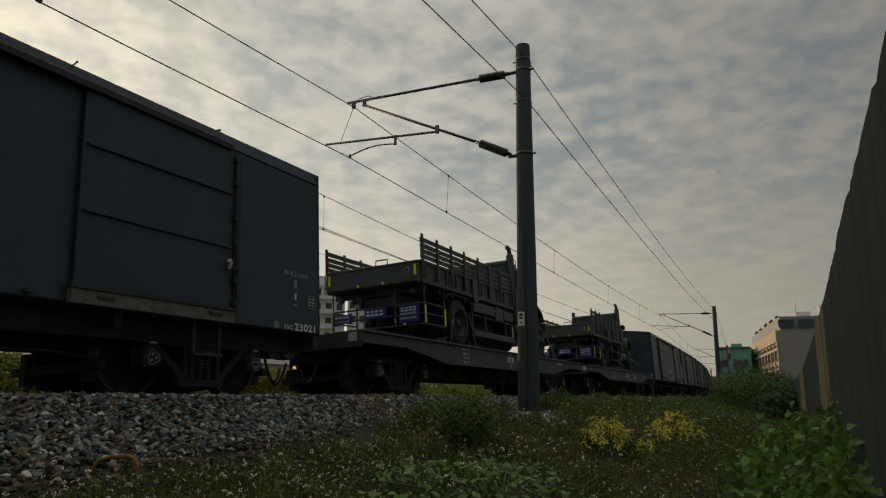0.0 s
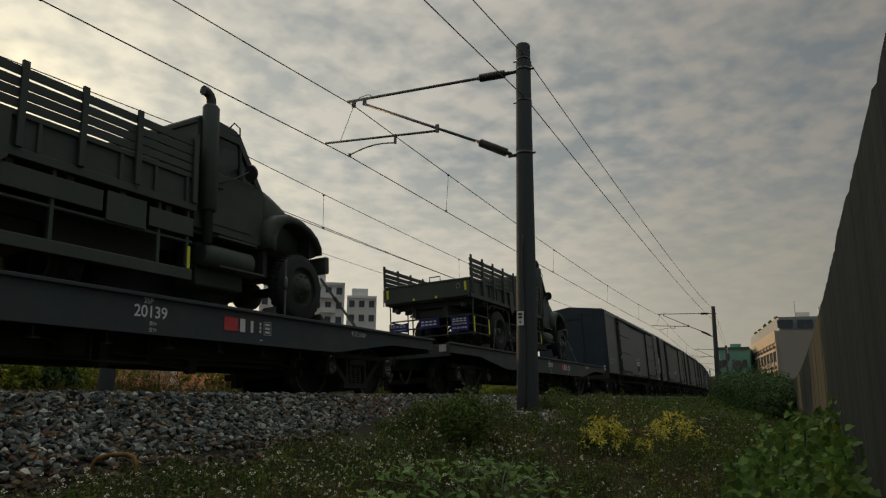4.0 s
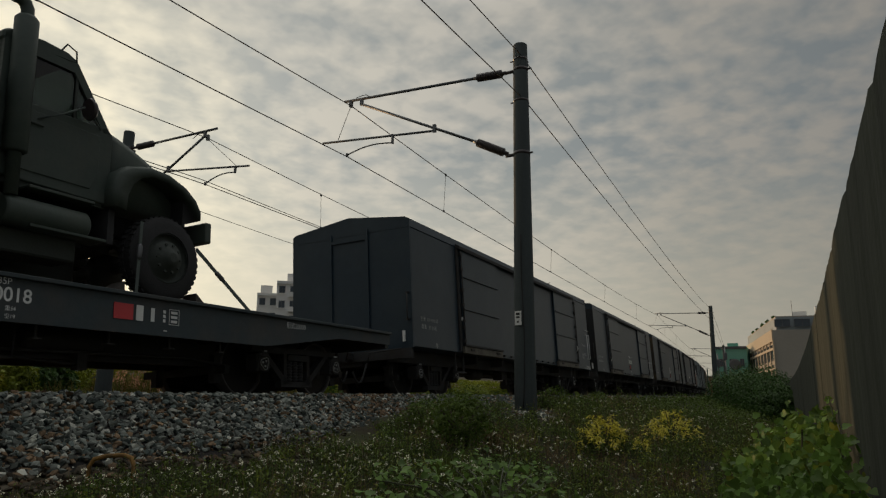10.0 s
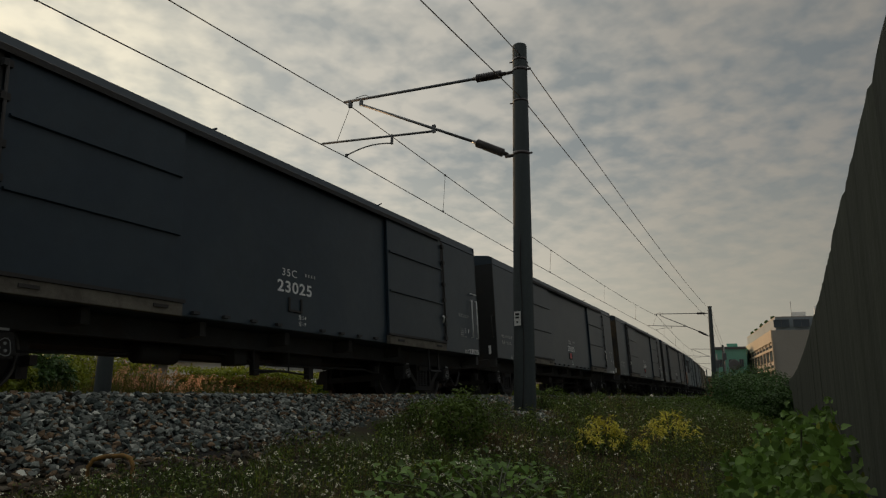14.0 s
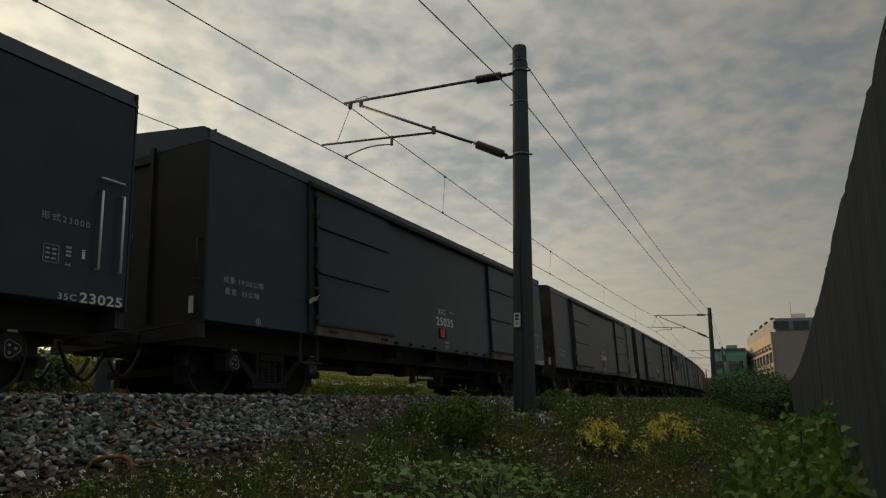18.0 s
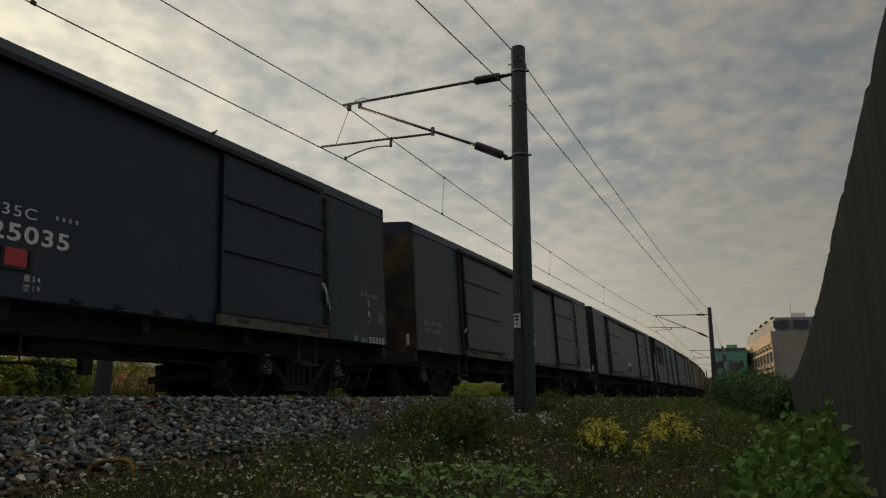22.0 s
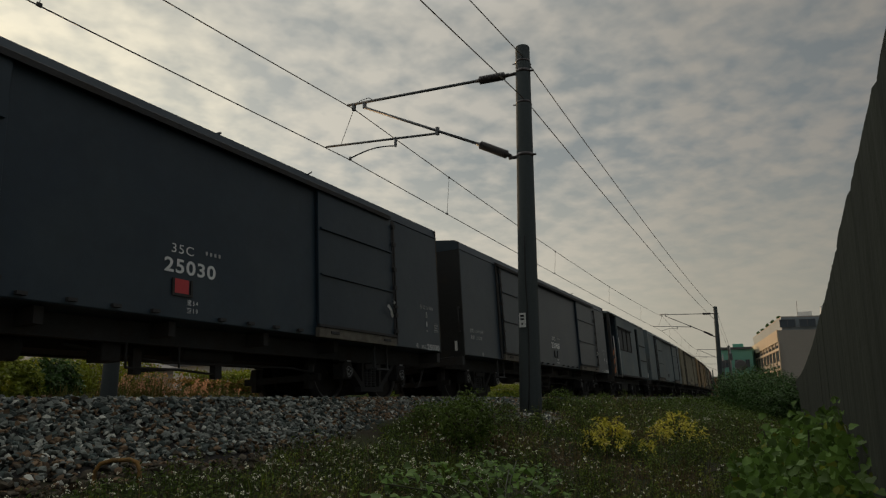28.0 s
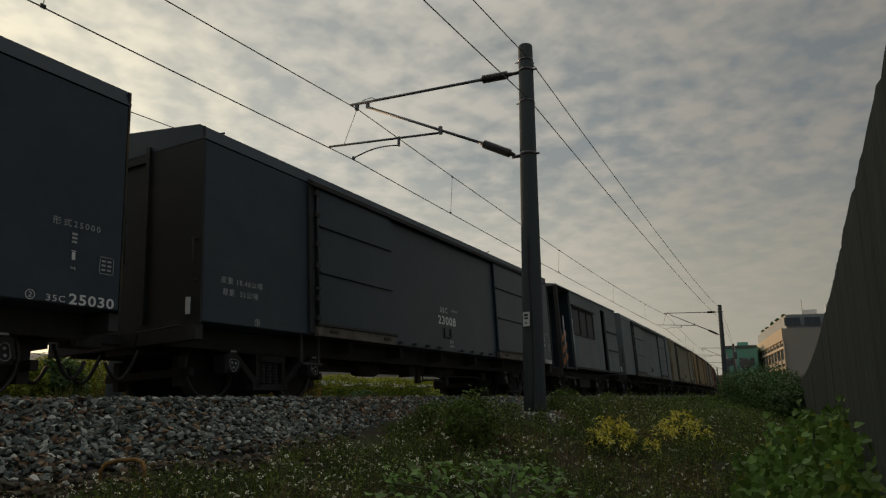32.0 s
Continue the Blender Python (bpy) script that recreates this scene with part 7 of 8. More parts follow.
# tall green weed clump in front of the pole
bush("tall_weed_clump", "tall leafy green weeds in front of the pole", "weeds", 7.0, 3.25, -0.55, (0.42, 0.36, 0.31), 2600, 0.055, 0.38, "leaf_weed", stems=9)
bush("tall_weed_clump", "leafy green weeds at the foot of the ballast", "weeds", 7.9, 4.15, -0.42, (0.35, 0.30, 0.20), 1300, 0.05, 0.38, "leaf_weed", stems=7)
for x, v, h in ((12.6, 3.5, 0.16), (13.8, 4.3, 0.22), (9.9, 4.6, 0.12), (16.0, 4.0, 0.2)):
    bush("tall_weed_clump", "leafy weeds beside the track", "weeds", x, v, ground_z(x, v) - 0.03, (0.34, 0.3, h), 700, 0.06, 0.4, "leaf_weed", stems=5)


def grass_tuft(x, v, n, h, material, label):
    bz = ground_z(x, v)
    a = np.stack([x + rg.normal(size=n) * 0.05, v + bend(x) + rg.normal(size=n) * 0.05, np.full(n, bz - 0.03)], axis=1)
    mid = a + np.stack([rg.normal(size=n) * 0.06, rg.normal(size=n) * 0.06, h * rg.uniform(0.5, 0.8, n)], axis=1)
    tip = mid + (mid - a) * np.array([1.3, 1.3, 0.35])
    vs, fs = [], []
    for i in range(n):
        wv = Vector((rg.normal(), rg.normal(), 0)).normalized() * 0.006
        for p, k in ((a[i], 1), (mid[i], 0.8), (tip[i], 0.08)):
            vs += [tuple(p - np.array(wv) * k), tuple(p + np.array(wv) * k)]
        j = i * 6
        fs += [(j, j + 1, j + 3, j + 2), (j + 2, j + 3, j + 5, j + 4)]
    me = bpy.data.meshes.new("grass_tuft")
    me.from_pydata(vs, [], fs)
    me.materials.append(M[material])
    return tagged(new("grass_tuft", me), label, "grass", "grass tufts on the bank", "stuff")


grass_tuft(5.6, 2.75, 70, 0.34, "leaf_tall", "tuft of long green grass among the weeds")
for k in range(26):
    x, v = rg.uniform(2.5, 11), rg.uniform(0.3, 4.4)
    grass_tuft(x, v, 14, rg.uniform(0.16, 0.30), "leaf_tall" if k % 3 else "leaf_dry", "thin tuft of grass among the weeds")

# broad-leaved creeper in front, and the one climbing at the wall
P, N, S = [], [], []
for k in range(330):
    a, q = rg.random() * math.tau, math.sqrt(rg.random())
    x, v = 4.45 + 1.45 * q * math.cos(a), 1.95 + 0.70 * q * math.sin(a) + 0.25 * (q * math.cos(a))
    P.append((x, v, ground_z(x, v) + 0.26 + 0.10 * (1 - q) + rg.normal() * 0.04))
    N.append(rg.normal(size=3) * 0.35 + np.array([-0.25, -0.15, 1]))
    S.append(rg.uniform(0.028, 0.066))
th = thing("creeper", label="broad-leaved green creeper lying over the weeds", category="plant")
heart_cloud("foliage", P, N, S, "leaf_vine", th)
for k in range(0, 330, 20):
    bm = B()
    p = P[k]
    pipe(bm, [(3.95, 1.62, -0.84), ((p[0] + 3.95) / 2, (p[1] + 1.62) / 2, p[2] - 0.06), (p[0], p[1], p[2] - 0.02)], 0.005, 5)
    part("runner", bm, "stem", th)

P, N, S = [], [], []
for k in range(4300):
    q = rg.random()
    x = 1.75 + 3.1 * q
    w = rg.random()
    lump = noise.noise((x * 2.6, w * 2.2, 1)) * 0.12 + noise.noise((x * 6.0, w * 5.0, 6)) * 0.07
    v = wall_y(x) + 0.03 + (0.46 - 0.06 * q) * w ** 1.1 + 0.05 * math.sin(x * 4.1) + lump * 0.4
    top = (-0.23 + 0.16 * q) - (0.28 - 0.1 * q) * w * w + lump
    z = top - 0.50 * rg.random() ** 2.0 + rg.normal() * 0.025
    if noise.noise((x * 5.5, v * 9.0, z * 9.0)) > 0.16:
        continue
    P.append((x, v, z))
    N.append(rg.normal(size=3) * 0.68 + np.array([-0.80, 0.35, 0.40]))
    S.append(rg.uniform(0.020, 0.048) * min(1.0, 0.35 + 0.2 * x))
th = thing("wall_creeper", label="bright green broad-leaved creeper heaped against the wall", category="plant")
cut = int(len(P) * 0.93)
heart_cloud("foliage", P[:cut], N[:cut], S[:cut], "leaf_vine", th)
heart_cloud("yellowing_leaves", P[cut:], N[cut:], S[cut:], "leaf_pale", th)["label"] = "yellowing leaves among the green ones"
for k in range(0, len(P), 60):
    bm = B()
    p = P[k]
    pipe(bm, [(p[0] + 0.15, 0.08, -1.1), (p[0] + 0.08, (p[1] + 0.08) / 2, (p[2] - 1.1) / 2 + 0.1), (p[0], p[1], p[2] - 0.01)], 0.004, 5)
    part("runner", bm, "stem", th)
# leafy shoots that climb higher on the wall
P, N, S = [], [], []
for k, (x, z, up) in enumerate(((3.9, -0.10, 0.10), (4.4, -0.08, 0.10), (3.2, -0.19, 0.08))):
    y = wall_y(x) + 0.03
    way = [(x - 0.25, y + 0.05, z - 0.4), (x - 0.1, y + 0.03, z - 0.05), (x, y, z), (x + 0.10, y, z + up * 0.5), (x + 0.13, y + 0.01, z + up)]
    bm = B()
    pipe(bm, way, 0.003, 5)
    part("runner", bm, "stem", th)
    for j in range(8):
        i, f = 1 + j % 3, rg.random()
        a, b = np.array(way[i]), np.array(way[i + 1])
        P.append(a + (b - a) * f + rg.normal(size=3) * np.array([0.02, 0.012, 0.015]))
        N.append(rg.normal(size=3) * 0.4 + np.array([-0.8, 0.5, 0.4]))
        S.append(rg.uniform(0.018, 0.035))
heart_cloud("shoot_leaves", P, N, S, "leaf_vine", th)

# dark bushes at the wall far down the line
for k, (x, v, r, h) in enumerate(((30, 0.8, 1.5, 0.95), (34, 2.0, 1.7, 1.05), (38, 1.1, 1.9, 1.2), (43, 2.6, 1.8, 1.25), (26.5, 0.4, 0.9, 0.62), (48, 1.5, 2.2, 1.5))):
    bush("dark_bush", "dense dark green bush beside the boundary wall", "bush", x, v, -0.85, (r, r * 0.8, h), 5000, 0.11, 0.45, "leaf_dark", "bushes beside the wall", 6)


# beyond the tracks: hedge, plume grass, shrubs
def hedge(x0, x1, v, zb, zt, depth, material, label, dense=620):
    th = thing("hedge", label=label, category="hedge", group="hedges beyond the tracks")
    n = int((x1 - x0) * dense)
    xs = x0 + (x1 - x0) * rg.random(n)
    face = rg.random(n)
    vv = np.where(face < 0.6, v + rg.normal(size=n) * 0.06, v + depth * rg.random(n))
    zz = np.where(face < 0.6, zb + (zt - zb) * rg.random(n), zt + rg.normal(size=n) * 0.05) + 0.06 * np.sin(xs * 1.3)
    P = np.stack([xs, vv + np.array([bend(x) for x in xs]), zz], axis=1)
    leaf_cloud("foliage", P, rg.normal(size=P.shape) + np.array([-0.3, -0.6, 0.5]), rg.uniform(0.07, 0.14, n), 0.55, material, parent=th)
    # plain dark box added inside, in place of shade behind the leaves
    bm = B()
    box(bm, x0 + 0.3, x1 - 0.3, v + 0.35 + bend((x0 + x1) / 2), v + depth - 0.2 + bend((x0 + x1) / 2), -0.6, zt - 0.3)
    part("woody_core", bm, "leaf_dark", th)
    return th


hedge(16.7, 23.5, 17.3, -0.55, 0.50, 1.2, "leaf_brown", "clipped hedge with a reddish brown side and green top")
hedge(16.9, 23.6, 17.4, 0.30, 0.78, 1.0, "leaf_hedge", "sunlit green top growth of the clipped hedge")
hedge(23.7, 34.0, 17.4, -0.55, 0.74, 1.2, "leaf_hedge", "clipped yellow-green hedge beyond the tracks")
hedge(34.5, 60.0, 17.8, -0.55, 0.75, 1.2, "leaf_hedge", "clipped green hedge farther along the tracks")
for x in (60.4, 86.4, 112.4, 138.4):
    hedge(x, x + 25.6, 18.2, -0.55, 1.0 + 0.1 * math.sin(x), 1.6, "leaf_hedge", "green hedge far along the second track", 260)
hedge(-14.0, 3.0, 17.0, -0.55, 0.35, 1.4, "leaf_hedge", "clipped hedge beside the second track")
for x, v, r, h, mt in ((9.6, 15.6, 0.9, 0.80, "leaf_hedge"), (10.9, 15.9, 0.8, 0.80, "leaf_dark"), (8.3, 15.9, 1.1, 0.86, "leaf_hedge"), (6.4, 15.7, 1.1, 0.68, "leaf_hedge"), (4.3, 15.4, 1.2, 0.70, "leaf_hedge"), (14.6, 18.3, 1.5, 1.35, "leaf_hedge"), (12.2, 17.6, 1.2, 0.90, "leaf_hedge"), (1.8, 15.4, 1.3, 0.7, "leaf_hedge"), (25.2, 16.4, 0.8, 0.42, "leaf_dark"), (40, 17.2, 1.4, 0.6, "leaf_hedge"), (33, 16.8, 1.0, 0.5, "leaf_hedge")):
    bush("green_shrub", "rounded green shrub beyond the second track", "shrub", x, v, -0.58, (r, r * 0.8, h), 5200, 0.12, 0.5, mt, "shrubs beyond the tracks", 5)
n = 7000
a = np.stack([rg.uniform(8.5, 24.5, n), rg.uniform(14.5, 16.6, n), np.full(n, -0.56)], axis=1)
h = rg.uniform(0.55, 1.05, n) * np.array([0.72 + 0.5 * noise.noise((q[0] * 0.9, q[1], 2)) for q in a])
h *= np.where((a[:, 0] > 11.9) & (a[:, 0] < 16.2), 1.18, 0.80)
a[:, 1] += np.array([bend(x) for x in a[:, 0]])
b = a + np.stack([0.08 + rg.normal(size=n) * 0.24, rg.normal(size=n) * 0.2, h], axis=1)
straw = rg.random(n) < 0.22
tagged(stalks("tall_grass", a[~straw], b[~straw], 0.010, "leaf_grass"), "tall yellow-green grass beyond the second track", "grass", kind="stuff")
tagged(stalks("tall_grass", a[straw], b[straw], 0.010, "leaf_brown"), "reddish brown dry grass beyond the second track", "grass", kind="stuff")
sel = (a[:, 0] > 12.3 + 0.5 * (a[:, 1] - 15)) & (a[:, 0] < 16.0) & (rg.random(n) < 0.17 * (1.25 - 0.20 * (a[:, 0] - 12)))
pl = []
for tip in b[sel]:
    lean = np.array([rg.uniform(0.1, 0.5), rg.normal() * 0.2, 1.0])
    for j in range(11):
        pl.append(tip + lean * (0.017 * j) + rg.normal(size=3) * 0.016 * (1.2 - 0.08 * j))
pl = np.array(pl)
tagged(leaf_cloud("grass_plumes", pl, rg.normal(size=pl.shape), rg.uniform(0.05, 0.085, len(pl)), 0.35, "plume"), "pinkish feathery plumes of tall grass", "grass", kind="stuff")

# bent yellow pipe standing at the foot of the ballast
th = thing("pipe_hoop", label="rusty yellow pipe hoop standing in the weeds", category="pipe")
bm = B()
pipe(bm, [(3.35, 4.32, -0.85), (3.35, 4.31, -0.49), (3.36, 4.28, -0.445), (3.41, 4.23, -0.425), (3.43, 4.08, -0.415), (3.43, 4.01, -0.43), (3.43, 3.98, -0.48), (3.42, 3.97, -0.85)], 0.015, 10)
part("hoop", bm, "rust_pipe", th)

# ---- ballast stones ----
def stone_shape(seed):
    r = random.Random(seed)
    bm = B()
    bmesh.ops.create_icosphere(bm, subdivisions=1, radius=1.0)
    sx, sy, sz = 1.0, r.uniform(0.65, 0.9), r.uniform(0.45, 0.7)
    cuts = [Vector((r.uniform(-1, 1), r.uniform(-1, 1), r.uniform(-1, 1))).normalized() for _ in range(7)]
    for v in bm.verts:
        for c in cuts:
            d = v.co.dot(c)
            if d > 0.5:
                v.co -= c * (d - 0.5)
        v.co *= r.uniform(0.88, 1.16)
        v.co = Vector((v.co.x * sx, v.co.y * sy, v.co.z * sz))
    vs = np.array([v.co[:] for v in bm.verts])
    fs = np.array([[v.index for v in f.verts] for f in bm.faces])
    bm.free()
    return vs, fs


SHAPES = [stone_shape(k) for k in range(10)]
STONE_MATS = ("stone_a", "stone_b", "stone_c", "stone_d", "stone_e")


def rand_rot(r):
    return np.array(Euler((r.uniform(-0.7, 0.7), r.uniform(-0.7, 0.7), r.uniform(0, 6.28))).to_matrix())


def joined_stones(name, label, places, r):
    store = {m: [[], [], 0] for m in STONE_MATS}
    for x, v, z, s in places:
        reddish = noise.noise((x * 0.5, v * 0.8, 2)) + 0.35 * (x > 6.5)
        u = r.random()
        m = "stone_b" if u < 0.12 + max(0, 0.40 * reddish) else "stone_c" if u > 0.90 else "stone_d" if u > 0.66 else "stone_a"
        if x < 8 and v < 4.45 + 0.5 * r.random():
            m = "stone_e" if r.random() < 0.75 else "stone_b"
        vs, fs = SHAPES[r.randrange(10)]
        st = store[m]
        st[0].append((vs @ rand_rot(r).T) * s + np.array([x, v + bend(x), z]))
        st[1].append(fs + st[2])
        st[2] += len(vs)
    for m, (vv, ff, _) in store.items():
        if not vv:
            continue
        me = bpy.data.meshes.new(name)
        me.from_pydata(np.concatenate(vv).tolist(), [], np.concatenate(ff).tolist())
        me.materials.append(M[m])
        tagged(new(name, me), label, "ballast", kind="stuff")


rs = random.Random(21)
near_places, far_places, single = [], [], []
for i in range(30000):
    x = 1.5 + 11.5 * rs.random() ** 1.15
    v = 3.75 + 2.85 * rs.random()
    z = ballast_top(x, v) if v > 4.75 else ground_z(x, v)
    s = rs.choice((0.020, 0.026, 0.031, 0.036, 0.044, 0.050)) * rs.uniform(0.85, 1.2)
    if v < 4.75 and (x > 6.5 or rs.random() < 0.40 + 0.62 * (4.75 - v)):
        continue
    p = (x, v, z + s * 0.3 + rs.uniform(-0.012, 0.022), s)
    if 3.2 < x < 5.2 and 4.8 < v < 5.8 and len(single) < 300 and s > 0.036:
        single.append(p)
    else:
        near_places.append(p)
for i in range(420):
    # trodden gravel round the foot of the pole
    a, q = rs.uniform(0, math.tau), math.sqrt(rs.random())
    x, v = 10.45 + 1.15 * q * math.cos(a), 3.85 + 0.6 * q * math.sin(a)
    sz = rs.uniform(0.025, 0.05)
    near_places.append((x, v, ground_z(x, v) + sz * 0.4, sz))
for i in range(5200):
    x = 13.0 + 50 * rs.random() ** 1.5
    v = 5.0 + 1.4 * rs.random()
    far_places.append((x, v, ballast_top(x, v) + 0.01, rs.uniform(0.05, 0.09)))
for i in range(3500):
    x, v = -1 + 22 * rs.random(), rs.choice((rs.uniform(6.3, 8.7), rs.uniform(9.8, 13.3)))
    far_places.append((x, v, ballast_top(x, v) + 0.01, rs.uniform(0.035, 0.06)))
for i in range(4500):
    x, v = rs.uniform(-12, 1.6), rs.uniform(4.6, 6.5)
    far_places.append((x, v, ballast_top(x, v) + 0.01, rs.uniform(0.04, 0.065)))
joined_stones("ballast_stones", "loose grey and brown crushed stones of the ballast slope", near_places, rs)
joined_stones("ballast_stones", "crushed stones of the ballast farther along", far_places, rs)
meshes = []
for k, (vs, fs) in enumerate(SHAPES):
    for m in STONE_MATS:
        me = bpy.data.meshes.new("stone")
        me.from_pydata(vs.tolist(), [], fs.tolist())
        me.materials.append(M[m])
        meshes.append(me)
for x, v, z, s in single:
    u = rs.random()
    m = 1 if u < 0.2 else 2 if u > 0.88 else 3 if u > 0.6 else 0
    ob = new("stone", meshes[rs.randrange(10) * 5 + m])
    ob.parent = bed
    ob.matrix_basis = Matrix.LocRotScale((x, v + bend(x), z), Euler((rs.uniform(-0.7, 0.7), rs.uniform(-0.7, 0.7), rs.uniform(0, 6.28))), (s, s, s))


# ---- buildings in the distance ----
def windows_on(th, a, b, floors, z0, fh, n, wfrac, hfrac, wall_mat, depth=0.35, skip=(), sill=True, name="window"):
    """Recessed windows on a face from a to b, seen from its right-hand side."""
    a, b = Vector((*a, 0)), Vector((*b, 0))
    d = (b - a)
    L = d.length
    d.normalize()
    nrm = Vector((d.y, -d.x, 0))
    for f in range(floors):
        for i in range(n):
            if (f, i) in skip:
                continue
            c = a + d * (L * (i + 0.5) / n)
            w, h = L / n * wfrac, fh * hfrac
            zc = z0 + fh * (f + 0.52)
            m = Matrix(((d.x, nrm.x, 0, c.x), (d.y, nrm.y, 0, c.y), (0, 0, 1, zc), (0, 0, 0, 1)))
            bm = B()
            for x0, x1, q0, q1 in ((-w / 2, -w / 2 + 0.07, -h / 2, h / 2), (w / 2 - 0.07, w / 2, -h / 2, h / 2), (-w / 2 + 0.07, w / 2 - 0.07, h / 2 - 0.07, h / 2), (-w / 2 + 0.07, w / 2 - 0.07, -h / 2, -h / 2 + 0.07), (-0.03, 0.03, -h / 2 + 0.07, h / 2 - 0.07)):
                box(bm, x0, x1, 0.0, 0.10, q0, q1, m)
            wn = part(name, bm, "roof_dark", th)
            bm = B()
            box(bm, -w / 2 + 0.07, w / 2 - 0.07, 0.004, 0.05, -h / 2 + 0.07, h / 2 - 0.07, m)
            part("pane", bm, "pane", wn)
            if sill:
                bm = B()
                box(bm, -w / 2 - 0.1, w / 2 + 0.1, 0.0, 0.22, -h / 2 - 0.14, -h / 2 - 0.02, m)
                part("sill", bm, wall_mat, wn)


def block(th, pts, z0, z1, material, name="wall"):
    bm = B()
    prism(bm, pts, "z", z0, z1)
    return part(name, bm, material, th)


def slab_bands(th, a, b, zs, out, thick, material, name):
    a, b = Vector((*a, 0)), Vector((*b, 0))
    d = (b - a).normalized()
    nrm = Vector((d.y, -d.x, 0))
    L = (b - a).length
    m0 = Matrix(((d.x, nrm.x, 0, a.x), (d.y, nrm.y, 0, a.y), (0, 0, 1, 0), (0, 0, 0, 1)))
    for z in zs:
        bm = B()
        box(bm, 0, L, 0, out, z, z + thick, m0)
        part(name, bm, material, th)


def piers(th, a, b, n, z0, z1, w, out, material):
    a, b = Vector((*a, 0)), Vector((*b, 0))
    d = (b - a).normalized()
    nrm = Vector((d.y, -d.x, 0))
    L = (b - a).length
    for i in range(n + 1):
        c = a + d * (L * i / n)
        m = Matrix(((d.x, nrm.x, 0, c.x), (d.y, nrm.y, 0, c.y), (0, 0, 1, 0), (0, 0, 0, 1)))
        bm = B()
        box(bm, -w / 2, w / 2, 0.0, out, z0, z1, m)
        part("pier", bm, material, th)


def tan_building():
    th = thing("apartment_building", label="tan four-storey building with a dark set-back top floor", category="building")
    A, Bc = (130.0, 3.30), (175.0, 10.35)
    d = Vector((Bc[0] - A[0], Bc[1] - A[1])).normalized()
    n = Vector((d.y, -d.x))
    C, D = (Bc[0] + n.x * 12, Bc[1] + n.y * 12), (A[0] + n.x * 12, A[1] + n.y * 12)
    block(th, [A, D, C, Bc], -1.5, 10.9, "grey_wall")
    # bays of the lit long face: its outward side looks to the left
    slab_bands(th, Bc, A, [1.0, 4.3, 7.6], 0.22, 0.4, "tan_wall", "floor_band")
    slab_bands(th, Bc, A, [9.0], 0.24, 1.95, "tan_wall", "parapet")
    piers(th, Bc, A, 10, -1.5, 9.0, 0.55, 0.20, "tan_wall")
    windows_on(th, Bc, A, 3, -1.1, 3.3, 10, 0.84, 0.80, "tan_wall", sill=False)
    # set-back top storey with dark roof and strip windows
    q = [(A[0] + n.x * 0.6 + d.x * 0.4, A[1] + n.y * 0.6 + d.y * 0.4), (D[0] + d.x * 0.4, D[1] + d.y * 0.4), (C[0], C[1]), (Bc[0] + n.x * 0.6, Bc[1] + n.y * 0.6)]
    block(th, q, 10.9, 13.0, "top_wall", "top_storey")
    block(th, q, 13.0, 13.2, "grey_wall", "roof")
    windows_on(th, A, D, 1, 10.9, 2.1, 4, 0.8, 0.62, "grey_wall", sill=False)
    for s, w, h in ((0.42, 2.2, 2.0), (0.75, 2.8, 2.9)):
        c = (A[0] + n.x * 12 * s + d.x * 5, A[1] + n.y * 12 * s + d.y * 5)
        block(th, [(c[0], c[1] - w / 2), (c[0] + 3, c[1] - w / 2), (c[0] + 3, c[1] + w / 2), (c[0], c[1] + w / 2)], 13.2, 13.3 + h - 0.9, "white_wall", "roof_house")
    for k in range(5):
        bm = B()
        c = (A[0] + d.x * (4 + 8 * k), A[1] + d.y * (4 + 8 * k))
        lathe(bm, (c[0] + 0.8 * n.x, c[1] + 0.8 * n.y, 13.2), (0, 0, 1), [(0, 0.3), (0.15, 0.45 + 0.1 * (k % 2)), (0.4, 0.35), (0.5 + 0.15 * (k % 3), 0.06)], 8)
        part("roof_plant", bm, "leaf_dark", th)
    bm = B()
    tube(bm, (133, 0.2, 13.2), (133, 0.2, 16.0), 0.035, seg=6)
    part("aerial", bm, "steel", th)


tan_building()


def green_building():
    th = thing("factory_building", label="green clad factory block behind the pole", category="building")
    block(th, [(158, 9.2), (175, 9.2), (175, 15.2), (158, 15.2)], -1.5, 10.0, "green_wall")
    slab_bands(th, (158, 15.2), (158, 9.2), [9.6], 0.2, 0.5, "roof_dark", "parapet")
    windows_on(th, (158, 15.2), (158, 9.2), 2, 1.0, 3.8, 3, 0.4, 0.4, "green_wall", sill=False)
    bm = B()
    lathe(bm, (157.98, 11.6, 6.4), (-1, 0, 0), [(0, 1.15), (0.15, 1.1), (0.16, 0.8)], 24)
    part("round_vent", bm, "roof_dark", th)
    bm = B()
    box(bm, 160, 162, 11, 13, 10.0, 10.9)
    part("roof_house", bm, "green_wall", th)


green_building()


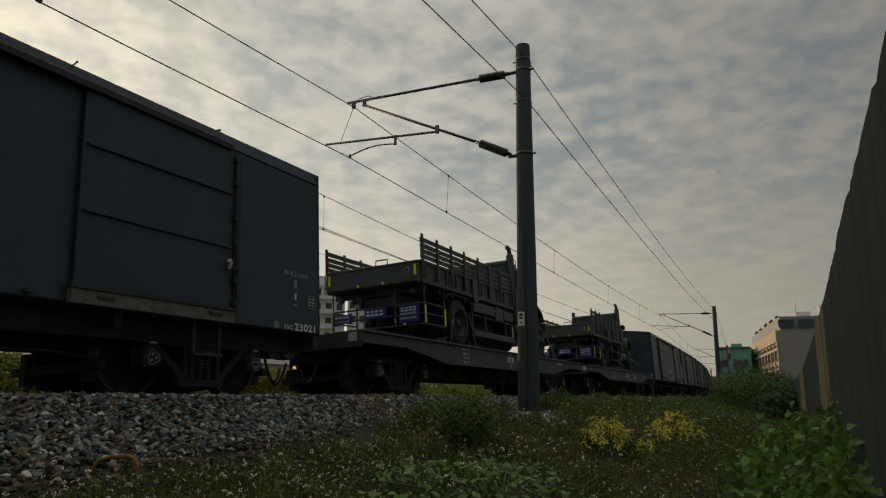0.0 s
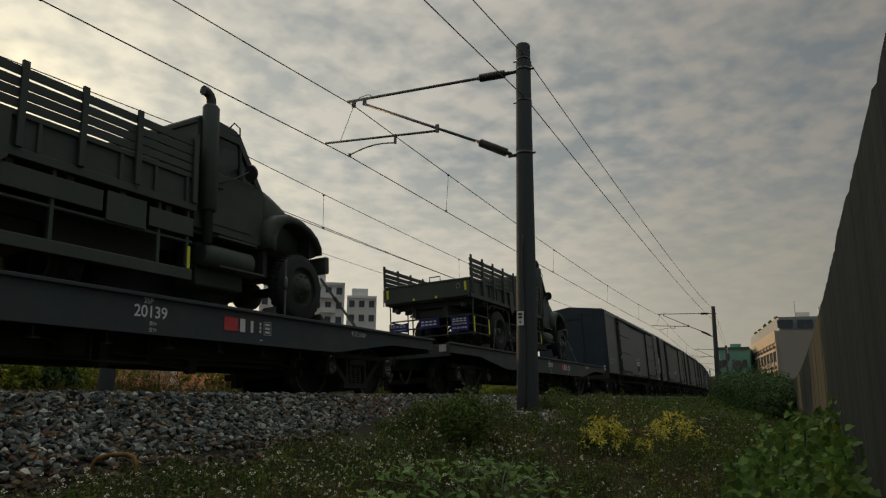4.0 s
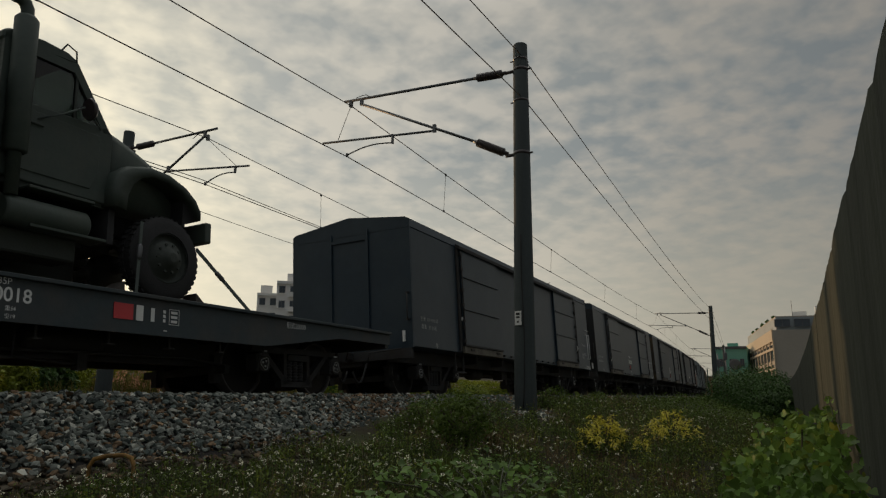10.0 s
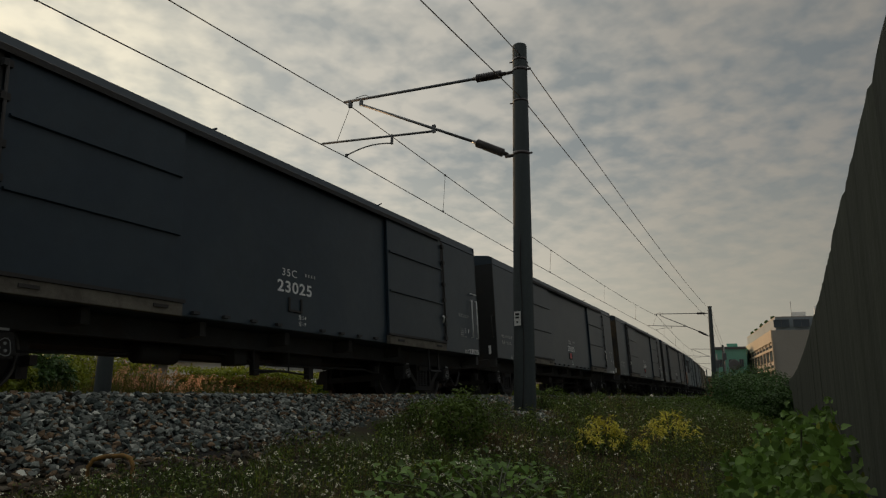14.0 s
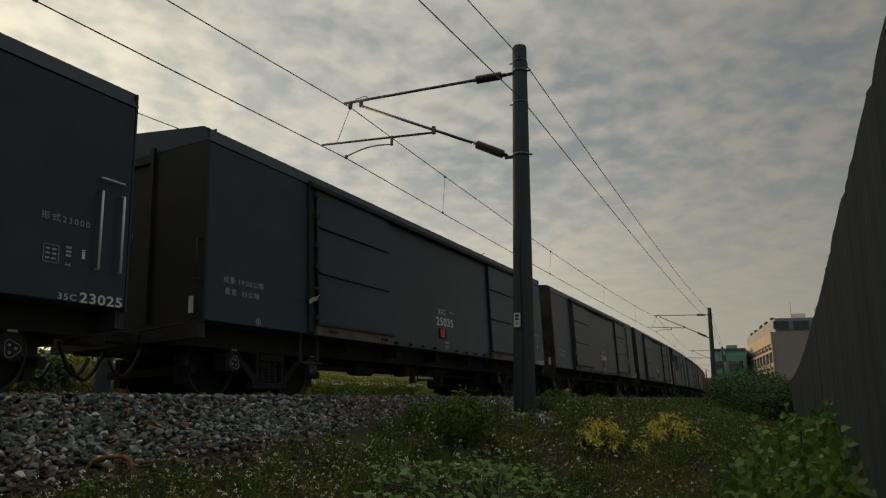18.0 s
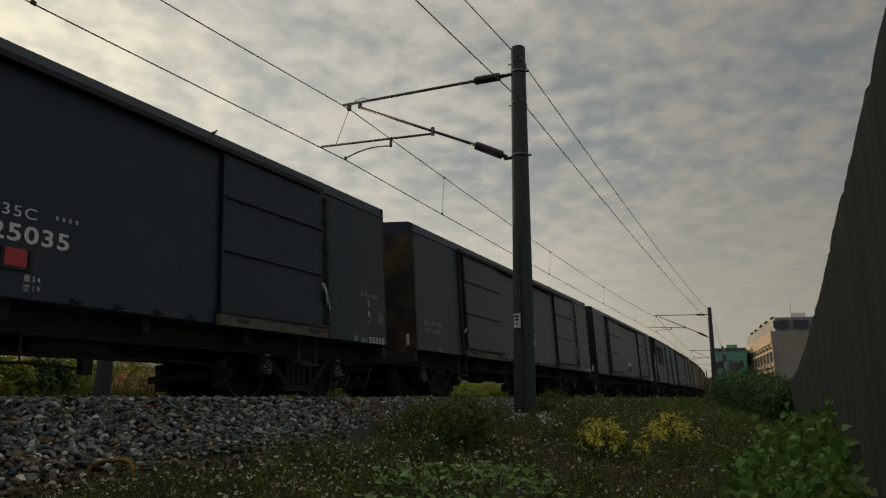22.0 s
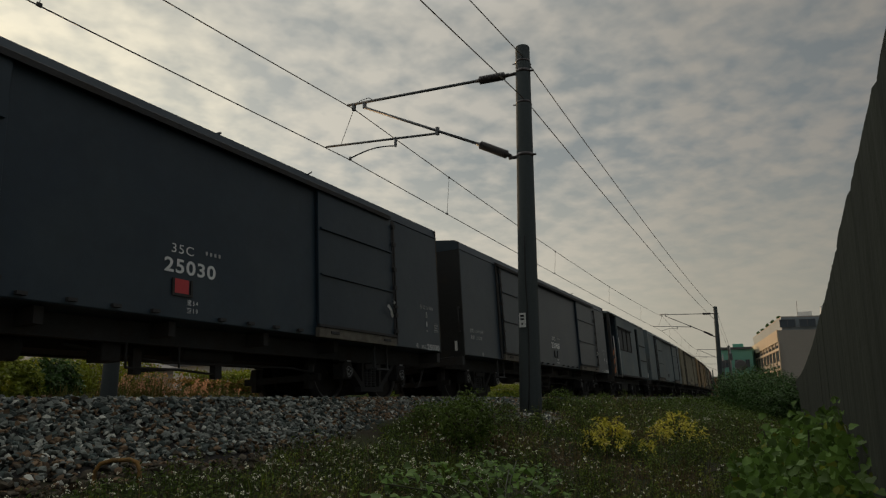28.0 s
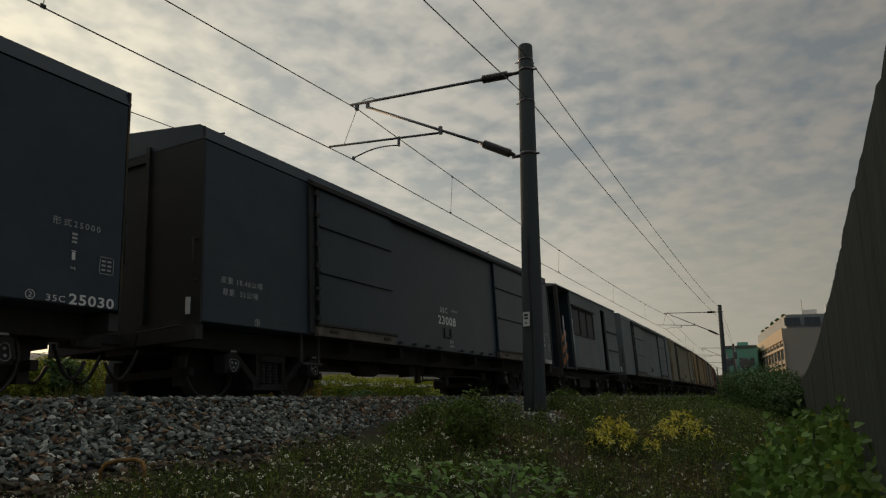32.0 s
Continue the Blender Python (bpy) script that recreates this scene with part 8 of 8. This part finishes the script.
def white_tower(az, dist, width, depth, top, floors, bays, label, balcony=True, wall="white_wall"):
    th = thing("apartment_tower", label=label, category="building", group="apartment towers in the distance")
    c, s = math.cos(radians(az)), math.sin(radians(az))
    cx, cy = dist * c, dist * s
    # its front turns toward the line
    u = Vector((-s, c))
    w = Vector((c, s))
    def P(a, b):
        return (cx + u.x * a + w.x * b, cy + u.y * a + w.y * b)
    block(th, [P(-width / 2, 0), P(width / 2, 0), P(width / 2, depth), P(-width / 2, depth)], -1.5, top - 1.2, wall)
    block(th, [P(-width * 0.2, 1.0), P(width * 0.35, 1.0), P(width * 0.35, depth * 0.7), P(-width * 0.2, depth * 0.7)], top - 1.2, top + 0.9, wall, "roof_house")
    fh = 3.1
    z0 = top - 1.2 - fh * floors
    a, b = P(width / 2, 0), P(-width / 2, 0)
    windows_on(th, a, b, floors, z0, fh, bays, 0.55, 0.48, wall)
    if balcony:
        for f in range(floors):
            for side in (0.30, 0.74):
                m = Matrix(((-u.x, -w.x, 0, a[0]), (-u.y, -w.y, 0, a[1]), (0, 0, 1, z0 + f * fh), (0, 0, 0, 1)))
                bm = B()
                box(bm, width * (side - 0.12), width * (side + 0.12), 0, 1.1, 0.0, 0.18, m)
                box(bm, width * (side - 0.12), width * (side + 0.12), 1.0, 1.1, 0.18, 1.05, m)
                part("balcony", bm, wall, th)
    slab_bands(th, a, b, [top - 1.5], 0.4, 0.6, wall, "cornice")
    return th, P, top


white_tower(37.3, 150, 13.6, 10, 23.9, 7, 6, "white apartment tower with balconies beyond the railway")
white_tower(40.55, 153, 4.4, 8, 21.6, 6, 2, "lower pale wing beside the apartment tower", False)
white_tower(33.3, 156, 6.5, 8, 22.0, 6, 3, "pale apartment block behind the white tower", False)
# grey instead of white: the dimness of its backlit front is in the wall colour
th, P, top = white_tower(48.6, 140, 11.0, 9, 18.2, 5, 5, "backlit apartment house with a brown roof tank, walls coloured dimmer", False, "grey_wall")
c = P(0.8, 3)
bm = B()
lathe(bm, (c[0], c[1], 19.0), (0, 0, 1), [(0, 1.0), (0.1, 1.1), (2.0, 1.1), (2.1, 0.9)], 16)
part("water_tank", bm, "tank", th, "brown roof water tank")
c = P(3.2, 2)
bm = B()
lathe(bm, (c[0], c[1], 16.9), (0, 0, 1), [(0, 0.9), (1.5, 0.9), (1.7, 0.5)], 14)
part("water_tank", bm, "steel", th)
c = P(-4.5, 1)
bm = B()
tube(bm, (c[0], c[1], 16.9), (c[0], c[1], 20.0), 0.06, seg=6)
tube(bm, (c[0], c[1], 19.9), (c[0] + 1.0, c[1] - 0.6, 20.1), 0.05, seg=6)
part("aerial", bm, "steel", th)

# brick house beside the line in the far distance
th = thing("brick_house", label="red brick house with a flat roof beside the distant line", category="building")
block(th, [(262, 23.0), (274, 23.0), (274, 31.5), (262, 31.5)], -1.5, 6.5, "brick")
block(th, [(261.6, 22.6), (274.4, 22.6), (274.4, 31.9), (261.6, 31.9)], 6.5, 6.9, "grey_wall", "roof")
windows_on(th, (262, 31.5), (262, 23.0), 2, -0.2, 3.1, 4, 0.5, 0.5, "grey_wall")

# low sheds and yard walls beyond the hedge
for k, (x0, x1, v0, v1, h, mt, label) in enumerate((
        (-30, 18, 55, 66, 2.6, "white_wall", "long low white shed beyond the hedge"),
        (24, 44, 48, 58, 2.3, "grey_wall", "low grey shed beyond the hedge"),
        (48, 90, 44, 56, 2.7, "white_wall", "low white workshop beyond the hedge"),
        (96, 150, 42, 55, 3.3, "grey_wall", "low grey workshop far beyond the tracks"),
        (-90, -36, 50, 64, 3.0, "grey_wall", "low grey house beyond the tracks"))):
    th = thing("low_shed", label=label, category="building", group="sheds beyond the hedge")
    block(th, [(x0, v0), (x1, v0), (x1, v1), (x0, v1)], -1.5, h, mt)
    bm = B()
    prism(bm, [(v0 - 0.6, h), (v1 + 0.6, h), ((v0 + v1) / 2, h + 1.0)], "x", x0 - 0.5, x1 + 0.5)
    part("roof", bm, "roof_dark", th)
    windows_on(th, (x0, v0), (x1, v0), 1, -0.6, 2.6, max(4, int((x1 - x0) / 5)), 0.5, 0.42, mt)

# posts and cabinets beside the line, behind the second pole
for k, (x, v, h) in enumerate(((62, 4.1, 3.4), (66, 3.6, 4.2), (70, 3.3, 2.6))):
    th = thing("signal_post", on_line(x, v, 0), label="grey steel post beside the line", category="post", group="posts beside the line")
    bm = B()
    tube(bm, (0, 0, -0.9), (0, 0, h), 0.05, seg=8)
    part("post", bm, "steel", th)
    bm = B()
    box(bm, -0.16, 0.16, -0.16, 0.16, h - 1.1, h - 0.5)
    part("cabinet", bm, "roof_dark", th, bevel=0.02)


# ---- what moves ----
def rolled(t):
    return float(np.interp(t, [r[0] for r in ROLLED], [r[1] for r in ROLLED]))


def motions():
    for ob, mid, local in TRAIN:
        walk(ob, [(t, on_line(mid + s, TRACK_Y, RAIL_Z, -CANT) @ local) for t, s in ROLLED])
    for ws, lx in SPIN:
        rows = []
        for i in range(161):
            t = i * 0.2
            rows.append((t, Matrix.Translation((lx, 0, 0.43)) @ Matrix.Rotation(rolled(t) / 0.43, 4, "Y")))
        walk(ws, rows)


motions()
